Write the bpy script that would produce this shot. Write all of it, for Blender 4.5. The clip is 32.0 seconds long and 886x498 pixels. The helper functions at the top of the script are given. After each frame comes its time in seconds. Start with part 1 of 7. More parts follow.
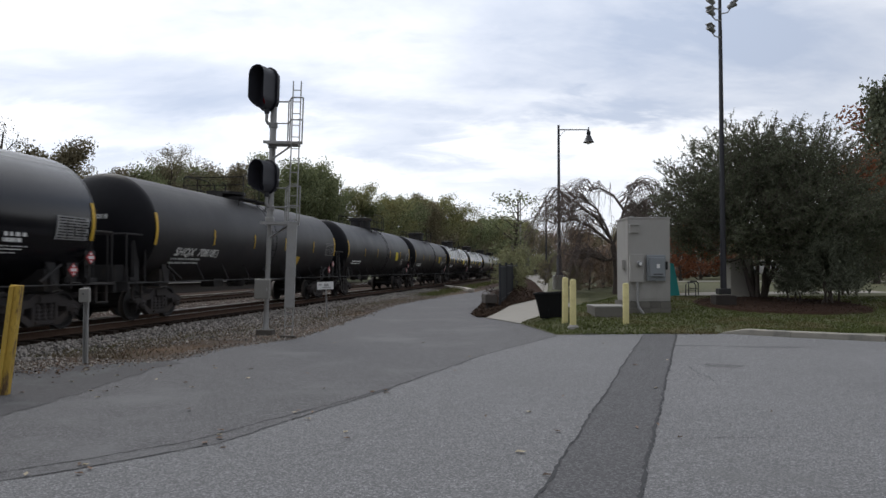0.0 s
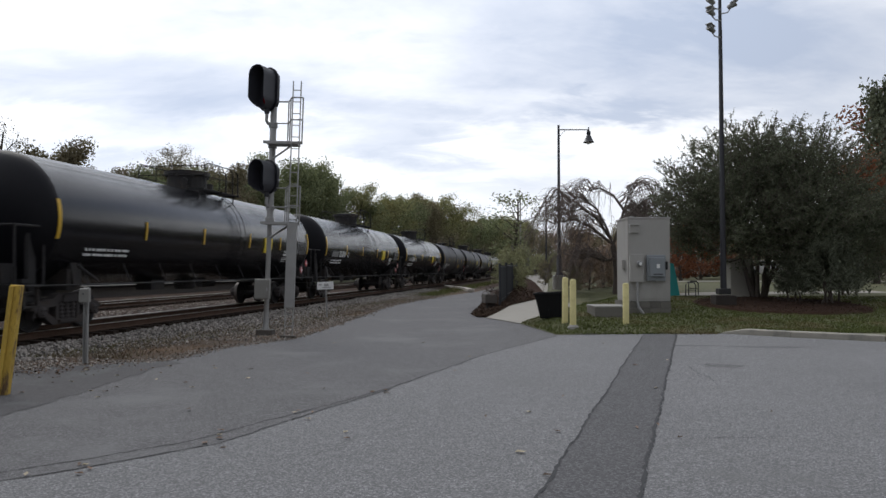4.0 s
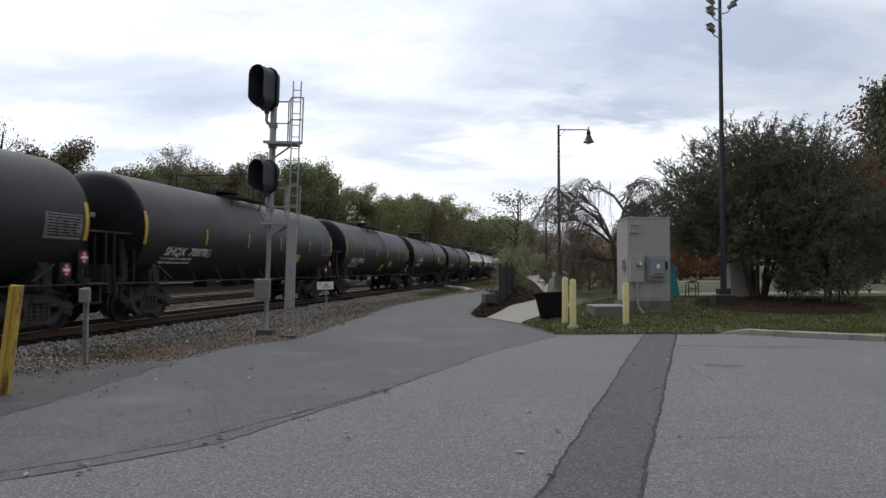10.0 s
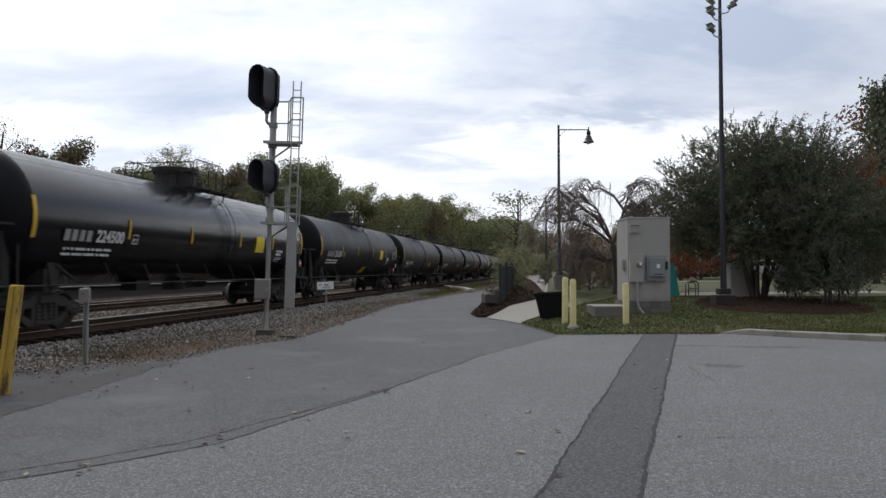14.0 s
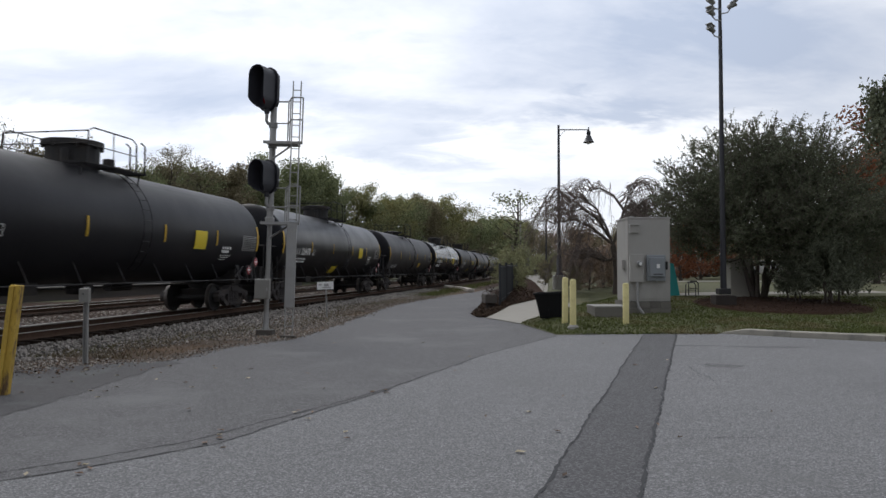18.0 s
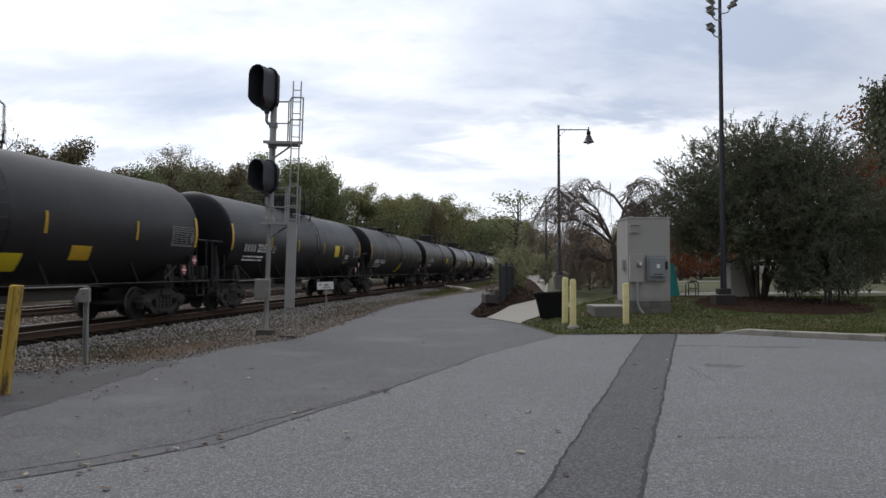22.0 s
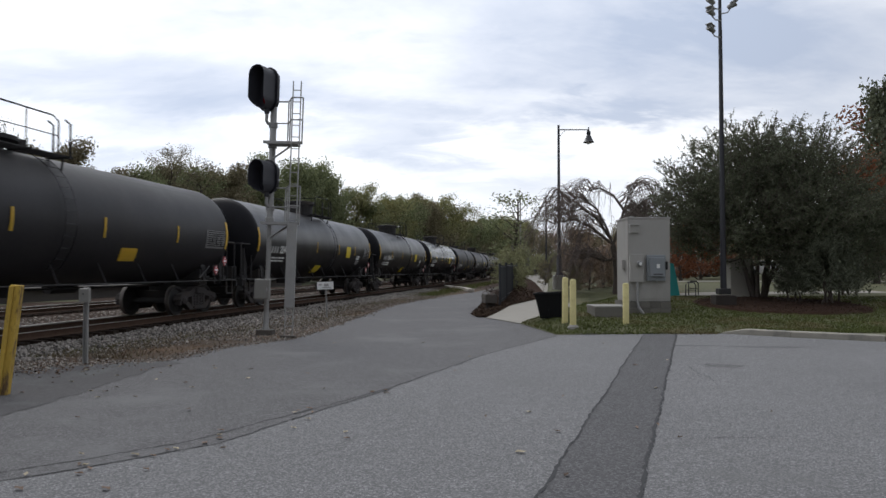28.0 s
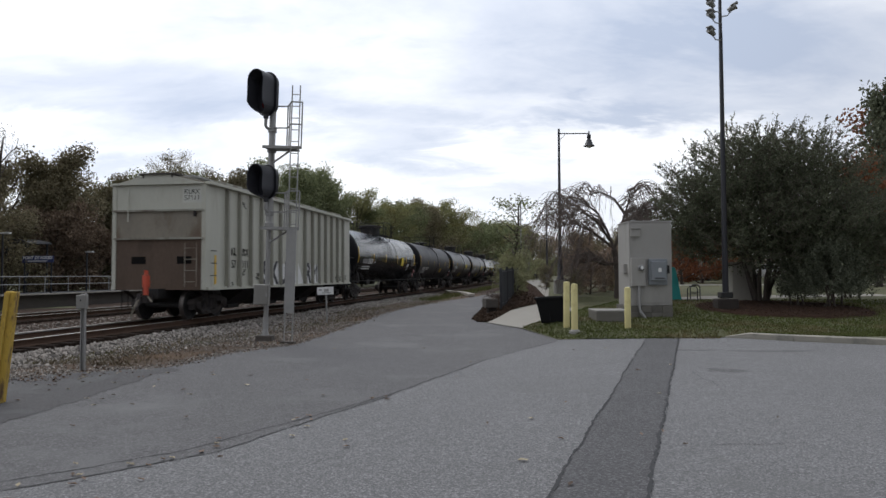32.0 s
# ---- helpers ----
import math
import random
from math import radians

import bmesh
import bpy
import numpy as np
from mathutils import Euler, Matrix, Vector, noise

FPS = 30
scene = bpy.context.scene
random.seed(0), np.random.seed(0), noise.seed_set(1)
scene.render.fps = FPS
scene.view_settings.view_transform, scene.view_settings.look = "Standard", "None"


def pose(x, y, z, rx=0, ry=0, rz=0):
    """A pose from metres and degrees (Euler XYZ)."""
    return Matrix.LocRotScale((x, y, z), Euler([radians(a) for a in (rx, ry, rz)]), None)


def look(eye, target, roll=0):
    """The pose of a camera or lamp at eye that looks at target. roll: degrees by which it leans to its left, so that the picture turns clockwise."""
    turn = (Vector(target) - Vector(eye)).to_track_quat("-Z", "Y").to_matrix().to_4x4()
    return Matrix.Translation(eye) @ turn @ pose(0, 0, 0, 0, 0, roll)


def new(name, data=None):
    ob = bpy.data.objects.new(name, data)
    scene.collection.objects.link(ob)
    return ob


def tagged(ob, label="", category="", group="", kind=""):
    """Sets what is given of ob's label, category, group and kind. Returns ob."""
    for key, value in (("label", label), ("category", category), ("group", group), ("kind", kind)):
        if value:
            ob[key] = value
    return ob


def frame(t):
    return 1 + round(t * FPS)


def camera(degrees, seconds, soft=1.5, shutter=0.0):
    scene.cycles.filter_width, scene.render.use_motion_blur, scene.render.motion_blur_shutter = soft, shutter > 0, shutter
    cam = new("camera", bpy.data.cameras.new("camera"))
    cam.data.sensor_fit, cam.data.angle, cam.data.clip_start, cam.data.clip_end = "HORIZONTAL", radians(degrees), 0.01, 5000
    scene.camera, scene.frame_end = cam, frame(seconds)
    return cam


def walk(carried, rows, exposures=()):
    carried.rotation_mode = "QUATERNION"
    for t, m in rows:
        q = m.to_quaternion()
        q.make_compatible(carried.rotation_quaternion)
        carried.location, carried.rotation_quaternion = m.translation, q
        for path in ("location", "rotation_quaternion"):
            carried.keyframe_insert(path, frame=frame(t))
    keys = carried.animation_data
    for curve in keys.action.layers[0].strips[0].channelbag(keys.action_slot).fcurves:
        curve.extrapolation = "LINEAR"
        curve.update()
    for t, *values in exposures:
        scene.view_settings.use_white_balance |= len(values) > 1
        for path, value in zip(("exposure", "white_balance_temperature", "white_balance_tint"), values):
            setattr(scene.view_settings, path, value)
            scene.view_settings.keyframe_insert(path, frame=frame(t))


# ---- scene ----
# ---------------------------------------------------------------- camera
cam = camera(65.68, 32.0, soft=1.5, shutter=0.2)
HOME = look((0, 0, 1.7), (0, 10, 1.7 + 10 * 37 / 1215))
walk(cam, [
    (0.0, HOME), (31.6, HOME),
    (31.7, look((0, 0.01, 1.7), (0, 10, 2.012), -0.02)),
    (31.8, look((0, 0.05, 1.7), (0.001, 10, 2.04), -0.10)),
    (31.9, look((0, 0.09, 1.7), (-0.004, 10, 2.063), -0.19)),
    (32.0, look((0, 0.11, 1.7), (-0.006, 10, 2.069), -0.22)),
], exposures=[(0.0, 0.0), (32.0, 0.0)])

# ---------------------------------------------------------------- sky and sun
SUN_EL, SUN_AZ = radians(48), radians(-35)      # high, beyond the tracks, behind cloud
world = bpy.data.worlds.new("overcast_sky")
scene.world = world
world.use_nodes = True
wn, wl = world.node_tree.nodes, world.node_tree.links
wn.clear()
w_out = wn.new("ShaderNodeOutputWorld")
w_bg = wn.new("ShaderNodeBackground")
w_bg.inputs["Strength"].default_value = 1.19
w_sky = wn.new("ShaderNodeTexSky")
w_sky.sky_type = "NISHITA"
w_sky.sun_disc = False
w_sky.sun_elevation, w_sky.sun_rotation = SUN_EL, SUN_AZ
w_co = wn.new("ShaderNodeTexCoord")
w_sep = wn.new("ShaderNodeSeparateXYZ")
wl.new(w_co.outputs["Generated"], w_sep.inputs[0])


def wmath(op, a, b=None, c=None):
    n = wn.new("ShaderNodeMath")
    n.operation = op
    for i, v in enumerate((a, b, c)):
        if v is None:
            continue
        if isinstance(v, (int, float)):
            n.inputs[i].default_value = v
        else:
            wl.new(v, n.inputs[i])
    return n.outputs[0]


# cloud layer: a flat deck seen in perspective
w_h = wmath("ADD", wmath("MAXIMUM", w_sep.outputs["Z"], 0.0), 0.28)
w_cx = wmath("DIVIDE", w_sep.outputs["X"], w_h)
w_cy = wmath("DIVIDE", w_sep.outputs["Y"], w_h)
w_vec = wn.new("ShaderNodeCombineXYZ")
wl.new(w_cx, w_vec.inputs[0])
wl.new(w_cy, w_vec.inputs[1])


def wnoise(scale, detail, rough, off, dist=0.0, sx=1.0):
    m = wn.new("ShaderNodeMapping")
    m.inputs["Location"].default_value = off
    m.inputs["Scale"].default_value = (sx, 1.0, 1.0)
    n = wn.new("ShaderNodeTexNoise")
    n.inputs["Scale"].default_value = scale
    n.inputs["Detail"].default_value = detail
    n.inputs["Roughness"].default_value = rough
    n.inputs["Distortion"].default_value = dist
    wl.new(w_vec.outputs[0], m.inputs["Vector"])
    wl.new(m.outputs[0], n.inputs["Vector"])
    return n.outputs["Fac"]


def wramp(fac, stops):
    r = wn.new("ShaderNodeValToRGB")
    while len(r.color_ramp.elements) < len(stops):
        r.color_ramp.elements.new(0.5)
    for e, (p, c) in zip(r.color_ramp.elements, stops):
        e.position, e.color = p, (*c, 1)
    wl.new(fac, r.inputs[0])
    return r.outputs["Color"]


w_big = wnoise(1.25, 7, 0.56, (0.84, 0.4, 0.0), 0.35, 0.75)
# long banks of thicker and thinner cloud over the railway: bearing and height (tangents), half widths, slant, density
w_front = wmath("MAXIMUM", w_sep.outputs["Y"], 0.05)
w_az, w_up = wmath("DIVIDE", w_sep.outputs["X"], w_front), wmath("DIVIDE", w_sep.outputs["Z"], w_front)
w_wisp = wnoise(5.5, 5, 0.6, (3.1, 1.7, 0.0), 0.6, 0.45)
w_waz = wmath("ADD", w_az, wmath("MULTIPLY", wmath("SUBTRACT", w_wisp, 0.5), 0.35))
w_wup = wmath("ADD", w_up, wmath("MULTIPLY", wmath("SUBTRACT", wnoise(4.2, 5, 0.62, (8.4, 2.9, 0.0), 0.4, 0.6), 0.5), 0.16))
BANKS = [(-0.42, 0.262, 0.24, 0.036, 0.03, 0.085), (-0.09, 0.228, 0.15, 0.036, -0.10, 0.12), (-0.06, 0.172, 0.13, 0.024, -0.10, 0.15), (0.37, 0.315, 0.27, 0.065, 0.02, 0.10),
         (0.24, 0.235, 0.18, 0.016, 0.02, 0.10), (-0.46, 0.165, 0.10, 0.018, 0.05, 0.11), (0.07, 0.19, 0.055, 0.055, 0.0, -0.13), (-0.50, 0.315, 0.22, 0.022, 0.0, 0.05), (-0.30, 0.375, 0.20, 0.022, 0.05, 0.045),
         (0.12, 0.165, 0.20, 0.035, 0.0, -0.10), (0.36, 0.19, 0.15, 0.03, 0.05, -0.13), (0.56, 0.345, 0.20, 0.08, 0.0, 0.10), (-0.12, 0.31, 0.16, 0.018, 0.0, 0.04), (-0.60, 0.215, 0.10, 0.03, 0.0, -0.09), (0.30, 0.175, 0.10, 0.035, 0.0, -0.12), (0.04, 0.112, 0.12, 0.014, -0.03, 0.06), (-0.27, 0.212, 0.055, 0.022, 0.0, -0.10), (-0.14, 0.138, 0.08, 0.012, 0.0, -0.10)]
w_dens = wmath("ADD", wmath("MULTIPLY", wmath("SUBTRACT", w_big, 0.46), 0.6), wmath("ADD", 0.455, wmath("MULTIPLY", wmath("SUBTRACT", w_wisp, 0.5), 0.10)))
for b_az, b_up, b_w, b_h, b_slant, b_d in BANKS:
    b_x = wmath("SUBTRACT", w_waz, b_az)
    b_y = wmath("SUBTRACT", wmath("SUBTRACT", w_wup, b_up), wmath("MULTIPLY", b_x, b_slant))
    b_r = wmath("ADD", wmath("POWER", wmath("ABSOLUTE", wmath("DIVIDE", b_x, b_w)), 2.0), wmath("POWER", wmath("ABSOLUTE", wmath("DIVIDE", b_y, b_h)), 2.0))
    w_dens = wmath("ADD", w_dens, wmath("MULTIPLY", wmath("POWER", 2.718, wmath("MULTIPLY", b_r, -1.0)), b_d))
w_cloud = wramp(w_dens, [(0.34, (1.06, 1.085, 1.12)), (0.45, (0.83, 0.865, 0.935)), (0.53, (0.645, 0.695, 0.8)), (0.63, (0.46, 0.53, 0.67))])
# whiter haze low over the horizon
w_low = wn.new("ShaderNodeMapRange")
w_low.inputs["From Min"].default_value, w_low.inputs["From Max"].default_value = 0.05, 0.24
w_low.inputs["To Min"].default_value, w_low.inputs["To Max"].default_value = 0.62, 0.0
wl.new(w_sep.outputs["Z"], w_low.inputs["Value"])
w_haze = wn.new("ShaderNodeMix")
w_haze.data_type = "RGBA"
wl.new(w_low.outputs[0], w_haze.inputs[0])
wl.new(w_cloud, w_haze.inputs[6])
w_haze.inputs[7].default_value = (1.02, 1.05, 1.09, 1)
w_gap = wramp(wnoise(0.9, 4, 0.5, (7.1, 2.2, 0.0), 0.2, 0.6), [(0.62, (0, 0, 0)), (0.74, (1, 1, 1))])
w_skyc = wn.new("ShaderNodeMix")
w_skyc.data_type = "RGBA"
w_skyc.blend_type = "MULTIPLY"
w_skyc.inputs[0].default_value = 1.0
wl.new(w_sky.outputs[0], w_skyc.inputs[6])
w_skyc.inputs[7].default_value = (0.13, 0.13, 0.13, 1)
w_mix = wn.new("ShaderNodeMix")
w_mix.data_type = "RGBA"
wl.new(w_gap, w_mix.inputs[0])
wl.new(w_haze.outputs[2], w_mix.inputs[6])
wl.new(w_skyc.outputs[2], w_mix.inputs[7])
# brighter towards the veiled sun, duller away from it
w_dot = wn.new("ShaderNodeVectorMath")
w_dot.operation = "DOT_PRODUCT"
wl.new(w_co.outputs["Generated"], w_dot.inputs[0])
w_dot.inputs[1].default_value = (math.sin(SUN_AZ) * math.cos(SUN_EL), math.cos(SUN_AZ) * math.cos(SUN_EL), math.sin(SUN_EL))
w_fall = wn.new("ShaderNodeMapRange")
w_fall.inputs["From Min"].default_value, w_fall.inputs["From Max"].default_value = -0.3, 0.8
w_fall.inputs["To Min"].default_value, w_fall.inputs["To Max"].default_value = 0.42, 1.08
wl.new(w_dot.outputs["Value"], w_fall.inputs["Value"])
w_lit = wn.new("ShaderNodeVectorMath")
w_lit.operation = "SCALE"
wl.new(w_mix.outputs[2], w_lit.inputs[0])
wl.new(w_fall.outputs[0], w_lit.inputs["Scale"])
wl.new(w_lit.outputs[0], w_bg.inputs["Color"])
wl.new(w_bg.outputs[0], w_out.inputs["Surface"])

sun = new("sun", bpy.data.lights.new("sun", "SUN"))
sun.data.energy, sun.data.angle, sun.data.color = 0.85, radians(25), (1.0, 0.97, 0.92)
sun.matrix_world = look((0, 0, 50), (-50 * math.sin(SUN_AZ) * math.cos(SUN_EL), -50 * math.cos(SUN_AZ) * math.cos(SUN_EL), 50 - 50 * math.sin(SUN_EL)))

# ---------------------------------------------------------------- materials


def mat(name, base, rough=0.7, metal=0.0, vary=0.25, scale=4.0, fine=60.0, bump=0.0, bump_scale=None, stain=None, stain_scale=0.8,
        stain_at=(0.52, 0.68), island=0.0, obj=0.0, coat=0.0, spec=0.5, stretch=(1, 1, 1), speck=None, trans=0.0, grit=None):
    """A surface with two scales of mottling, an optional stain colour, specks and relief."""
    m = bpy.data.materials.new(name)
    m.use_nodes = True
    nt = m.node_tree
    N, L = nt.nodes, nt.links
    p = N["Principled BSDF"]
    tc = N.new("ShaderNodeTexCoord")
    mp = N.new("ShaderNodeMapping")
    mp.inputs["Scale"].default_value = stretch
    L.new(tc.outputs["Object"], mp.inputs[0])

    def noise_tex(s, d=5, r=0.6):
        n = N.new("ShaderNodeTexNoise")
        n.inputs["Scale"].default_value, n.inputs["Detail"].default_value, n.inputs["Roughness"].default_value = s, d, r
        L.new(mp.outputs[0], n.inputs["Vector"])
        return n.outputs["Fac"]

    def calc(op, a, b):
        n = N.new("ShaderNodeMath")
        n.operation = op
        for i, v in enumerate((a, b)):
            if isinstance(v, (int, float)):
                n.inputs[i].default_value = v
            else:
                L.new(v, n.inputs[i])
        return n.outputs[0]

    def blend(fac, a, b, mode="MIX"):
        n = N.new("ShaderNodeMix")
        n.data_type, n.blend_type = "RGBA", mode
        for i, v in ((0, fac), (6, a), (7, b)):
            if isinstance(v, (int, float)):
                n.inputs[i].default_value = v
            elif isinstance(v, tuple):
                n.inputs[i].default_value = (*v[:3], 1)
            else:
                L.new(v, n.inputs[i])
        return n.outputs[2]

    def ramp(fac, lo, hi):
        n = N.new("ShaderNodeMapRange")
        n.inputs["From Min"].default_value, n.inputs["From Max"].default_value = lo, hi
        L.new(fac, n.inputs["Value"])
        return n.outputs[0]

    big, small = noise_tex(scale, 4), noise_tex(fine, 3, 0.7)
    f = calc("ADD", calc("MULTIPLY", calc("SUBTRACT", big, 0.5), 2.2 * vary), calc("MULTIPLY", calc("SUBTRACT", small, 0.5), 1.6 * vary))
    if island:
        g = N.new("ShaderNodeNewGeometry")
        f = calc("ADD", f, calc("MULTIPLY", calc("SUBTRACT", g.outputs["Random Per Island"], 0.5), 2 * island))
    if obj:
        o = N.new("ShaderNodeObjectInfo")
        f = calc("ADD", f, calc("MULTIPLY", calc("SUBTRACT", o.outputs["Random"], 0.5), 2 * obj))
    k = calc("ADD", f, 1.0)
    c = N.new("ShaderNodeVectorMath")
    c.operation = "SCALE"
    c.inputs[0].default_value = base
    L.new(k, c.inputs["Scale"])
    col = c.outputs[0]
    if grit:
        # stone chips: every cell of a fine mosaic has its own tone
        vo = N.new("ShaderNodeTexVoronoi")
        vo.inputs["Scale"].default_value = grit[0]
        L.new(mp.outputs[0], vo.inputs["Vector"])
        sp = N.new("ShaderNodeSeparateColor")
        L.new(vo.outputs["Color"], sp.inputs[0])
        tone = calc("ADD", calc("MULTIPLY", calc("POWER", sp.outputs[0], 2.5), grit[1]), 1.0 - 0.3 * grit[1])
        sc = N.new("ShaderNodeVectorMath")
        sc.operation = "SCALE"
        L.new(col, sc.inputs[0])
        L.new(tone, sc.inputs["Scale"])
        col = sc.outputs[0]
    if stain:
        col = blend(ramp(noise_tex(stain_scale, 7, 0.65), *stain_at), col, stain)
    if speck:
        col = blend(ramp(noise_tex(speck[1], 2, 0.5), speck[2], speck[2] + 0.05), col, speck[0])
    L.new(col, p.inputs["Base Color"])
    rr = calc("ADD", calc("MULTIPLY", calc("SUBTRACT", big, 0.5), 0.25), rough)
    L.new(rr, p.inputs["Roughness"])
    p.inputs["Metallic"].default_value = metal
    p.inputs["Coat Weight"].default_value = coat
    p.inputs["Coat Roughness"].default_value = 0.12
    p.inputs["Specular IOR Level"].default_value = spec
    if bump:
        b = N.new("ShaderNodeBump")
        b.inputs["Strength"].default_value = bump
        b.inputs["Distance"].default_value = 0.02
        L.new(noise_tex(bump_scale or fine, 4, 0.7), b.inputs["Height"])
        L.new(b.outputs[0], p.inputs["Normal"])
    if trans:
        t = N.new("ShaderNodeBsdfTranslucent")
        L.new(col, t.inputs["Color"])
        ms = N.new("ShaderNodeMixShader")
        ms.inputs[0].default_value = trans
        L.new(p.outputs[0], ms.inputs[1])
        L.new(t.outputs[0], ms.inputs[2])
        L.new(ms.outputs[0], N["Material Output"].inputs["Surface"])
    return m


M_LOT = mat("aged_asphalt", (0.156, 0.1545, 0.157), 0.9, vary=0.22, scale=0.35, fine=38, bump=0.5, bump_scale=90, stain=(0.13, 0.129, 0.128), stain_scale=0.55,
            stain_at=(0.56, 0.74), grit=(74, 1.05))
M_ROAD = mat("road_asphalt", (0.103, 0.1, 0.102), 0.9, vary=0.24, scale=0.5, fine=42, bump=0.4, bump_scale=90, stain=(0.136, 0.134, 0.135), stain_scale=0.4,
             grit=(64, 0.95))
M_PATCH = mat("patch_asphalt", (0.082, 0.08, 0.083), 0.88, vary=0.3, scale=0.8, fine=42, bump=0.4, bump_scale=90, grit=(64, 1.1))
M_APRON = mat("apron_asphalt", (0.066, 0.063, 0.065), 0.9, vary=0.3, scale=0.7, fine=42, bump=0.4, bump_scale=90, grit=(70, 0.7), stain=(0.1, 0.1, 0.1), stain_scale=0.9)
M_CRACK = mat("crack_sealant", (0.022, 0.022, 0.024), 0.8, vary=0.3)
M_CONC = mat("concrete", (0.26, 0.25, 0.23), 0.88, vary=0.14, scale=2, fine=40, bump=0.2, stain=(0.24, 0.23, 0.2), stain_scale=1.5)
M_CURB = mat("kerb_concrete", (0.3, 0.28, 0.238), 0.88, vary=0.15, scale=3, fine=40, bump=0.25, stain=(0.16, 0.155, 0.14), stain_scale=1.1)
M_WALK = mat("walk_concrete", (0.27, 0.252, 0.22), 0.9, vary=0.1, scale=1.5, fine=40, bump=0.15)
M_GROUND = mat("rough_grass", (0.075, 0.085, 0.035), 0.95, vary=0.4, scale=0.4, fine=12, bump=0.6, stain=(0.13, 0.11, 0.06), stain_scale=0.25)
M_LAWN = mat("lawn_soil", (0.08, 0.082, 0.036), 0.95, vary=0.4, scale=0.8, fine=25, bump=0.7, stain=(0.12, 0.1, 0.05), stain_scale=0.5)
M_BLADE = mat("grass_blade", (0.092, 0.108, 0.036), 0.8, vary=0.3, scale=0.5, fine=5, island=0.35, stain=(0.17, 0.125, 0.07), stain_scale=0.4, stain_at=(0.5, 0.68), trans=0.2, spec=0.15)
M_DRY = mat("dry_grass_blade", (0.13, 0.1, 0.06), 0.85, vary=0.2, scale=0.7, fine=5, island=0.35, stain=(0.1, 0.11, 0.04), stain_scale=0.7)
M_DIRT = mat("ballast_dirt", (0.085, 0.066, 0.052), 0.97, spec=0.1, vary=0.3, scale=1.2, fine=25, bump=0.9, bump_scale=22, stain=(0.13, 0.085, 0.055), stain_scale=0.5, stain_at=(0.47, 0.66))
M_BED = mat("ballast_bed", (0.058, 0.042, 0.034), 0.97, spec=0.05, vary=0.35, scale=1.2, fine=22, bump=1.0, bump_scale=18, stain=(0.05, 0.034, 0.026), stain_scale=0.35)
M_STONE = mat("ballast_stone", (0.215, 0.195, 0.175), 0.9, spec=0.2, vary=0.25, scale=0.6, fine=40, island=0.75, bump=0.3)
M_MULCH = mat("bark_mulch", (0.036, 0.021, 0.015), 0.97, spec=0.05, vary=0.45, scale=6, fine=40, bump=1.0, bump_scale=35)
M_RAIL = mat("rail_rust", (0.08, 0.05, 0.036), 0.85, spec=0.15, vary=0.3, scale=3, fine=30, bump=0.2)
M_RAILTOP = mat("rail_head_steel", (0.5, 0.48, 0.46), 0.45, metal=1.0, vary=0.1)
M_TIE = mat("sleeper_wood", (0.036, 0.027, 0.022), 0.95, spec=0.05, vary=0.35, scale=3, fine=25, bump=0.6, obj=0.3, stretch=(1, 4, 1))
M_GLOSS = mat("tank_gloss_black", (0.0075, 0.0077, 0.0105), 0.2, vary=0.25, scale=0.7, fine=8, spec=0.22, stain=(0.012, 0.0118, 0.013), stain_scale=0.5, stain_at=(0.55, 0.8))
M_SEMI = mat("tank_worn_black", (0.013, 0.013, 0.0155), 0.36, spec=0.17, vary=0.3, scale=0.7, fine=8, stain=(0.016, 0.0155, 0.014), stain_scale=0.6, stain_at=(0.5, 0.75))
M_MATTE = mat("tank_dusty_black", (0.0132, 0.013, 0.016), 0.48, spec=0.17, vary=0.42, scale=0.6, fine=8, stain=(0.019, 0.0182, 0.0195), stain_scale=0.5, stain_at=(0.48, 0.75))
M_DUSTY = mat("tank_road_dust", (0.0245, 0.0233, 0.0258), 0.52, spec=0.2, vary=0.42, scale=0.6, fine=8, stain=(0.034, 0.0315, 0.031), stain_scale=0.5, stain_at=(0.48, 0.75))
M_FRAME = mat("underframe_black", (0.019, 0.0175, 0.018), 0.75, vary=0.35, scale=2, fine=15, stain=(0.035, 0.027, 0.022), stain_scale=1.2)
M_TRUCK = mat("truck_grime", (0.04, 0.034, 0.033), 0.85, vary=0.4, scale=2.5, fine=20, stain=(0.05, 0.038, 0.031), stain_scale=2)
M_WHEEL = mat("wheel_steel", (0.022, 0.02, 0.02), 0.7, metal=0.0, vary=0.3, scale=3, fine=20)
M_TREAD = mat("wheel_tread", (0.16, 0.145, 0.135), 0.55, metal=1.0, vary=0.1)
M_DECAL = mat("white_lettering", (0.66, 0.66, 0.64), 0.6, vary=0.12, scale=2)
M_FADED = mat("faded_lettering", (0.34, 0.34, 0.33), 0.7, vary=0.3, scale=5)
M_PANEL = mat("data_plate", (0.34, 0.34, 0.34), 0.55, vary=0.15, scale=6)
M_PLATEQ = mat("weathered_data_plate", (0.23, 0.23, 0.23), 0.6, vary=0.3, scale=4)
# Tank ends: less road dust, and their shade put into the colour.
M_HEAD = mat("tank_end_shaded_black", (0.0085, 0.0083, 0.0105), 0.5, spec=0.12, vary=0.3, scale=0.8, fine=8)
M_DARKINK = mat("print_and_slot_shade", (0.013, 0.012, 0.012), 0.9, vary=0.2, spec=0.05)
M_STENCIL = mat("pale_stencil_ground", (0.52, 0.52, 0.47), 0.7, vary=0.12, scale=3)
M_YELLOW = mat("reflective_yellow", (0.64, 0.4, 0.035), 0.5, vary=0.15, scale=4)
M_LABELY = mat("yellow_label", (0.75, 0.58, 0.03), 0.5, vary=0.1, scale=4)
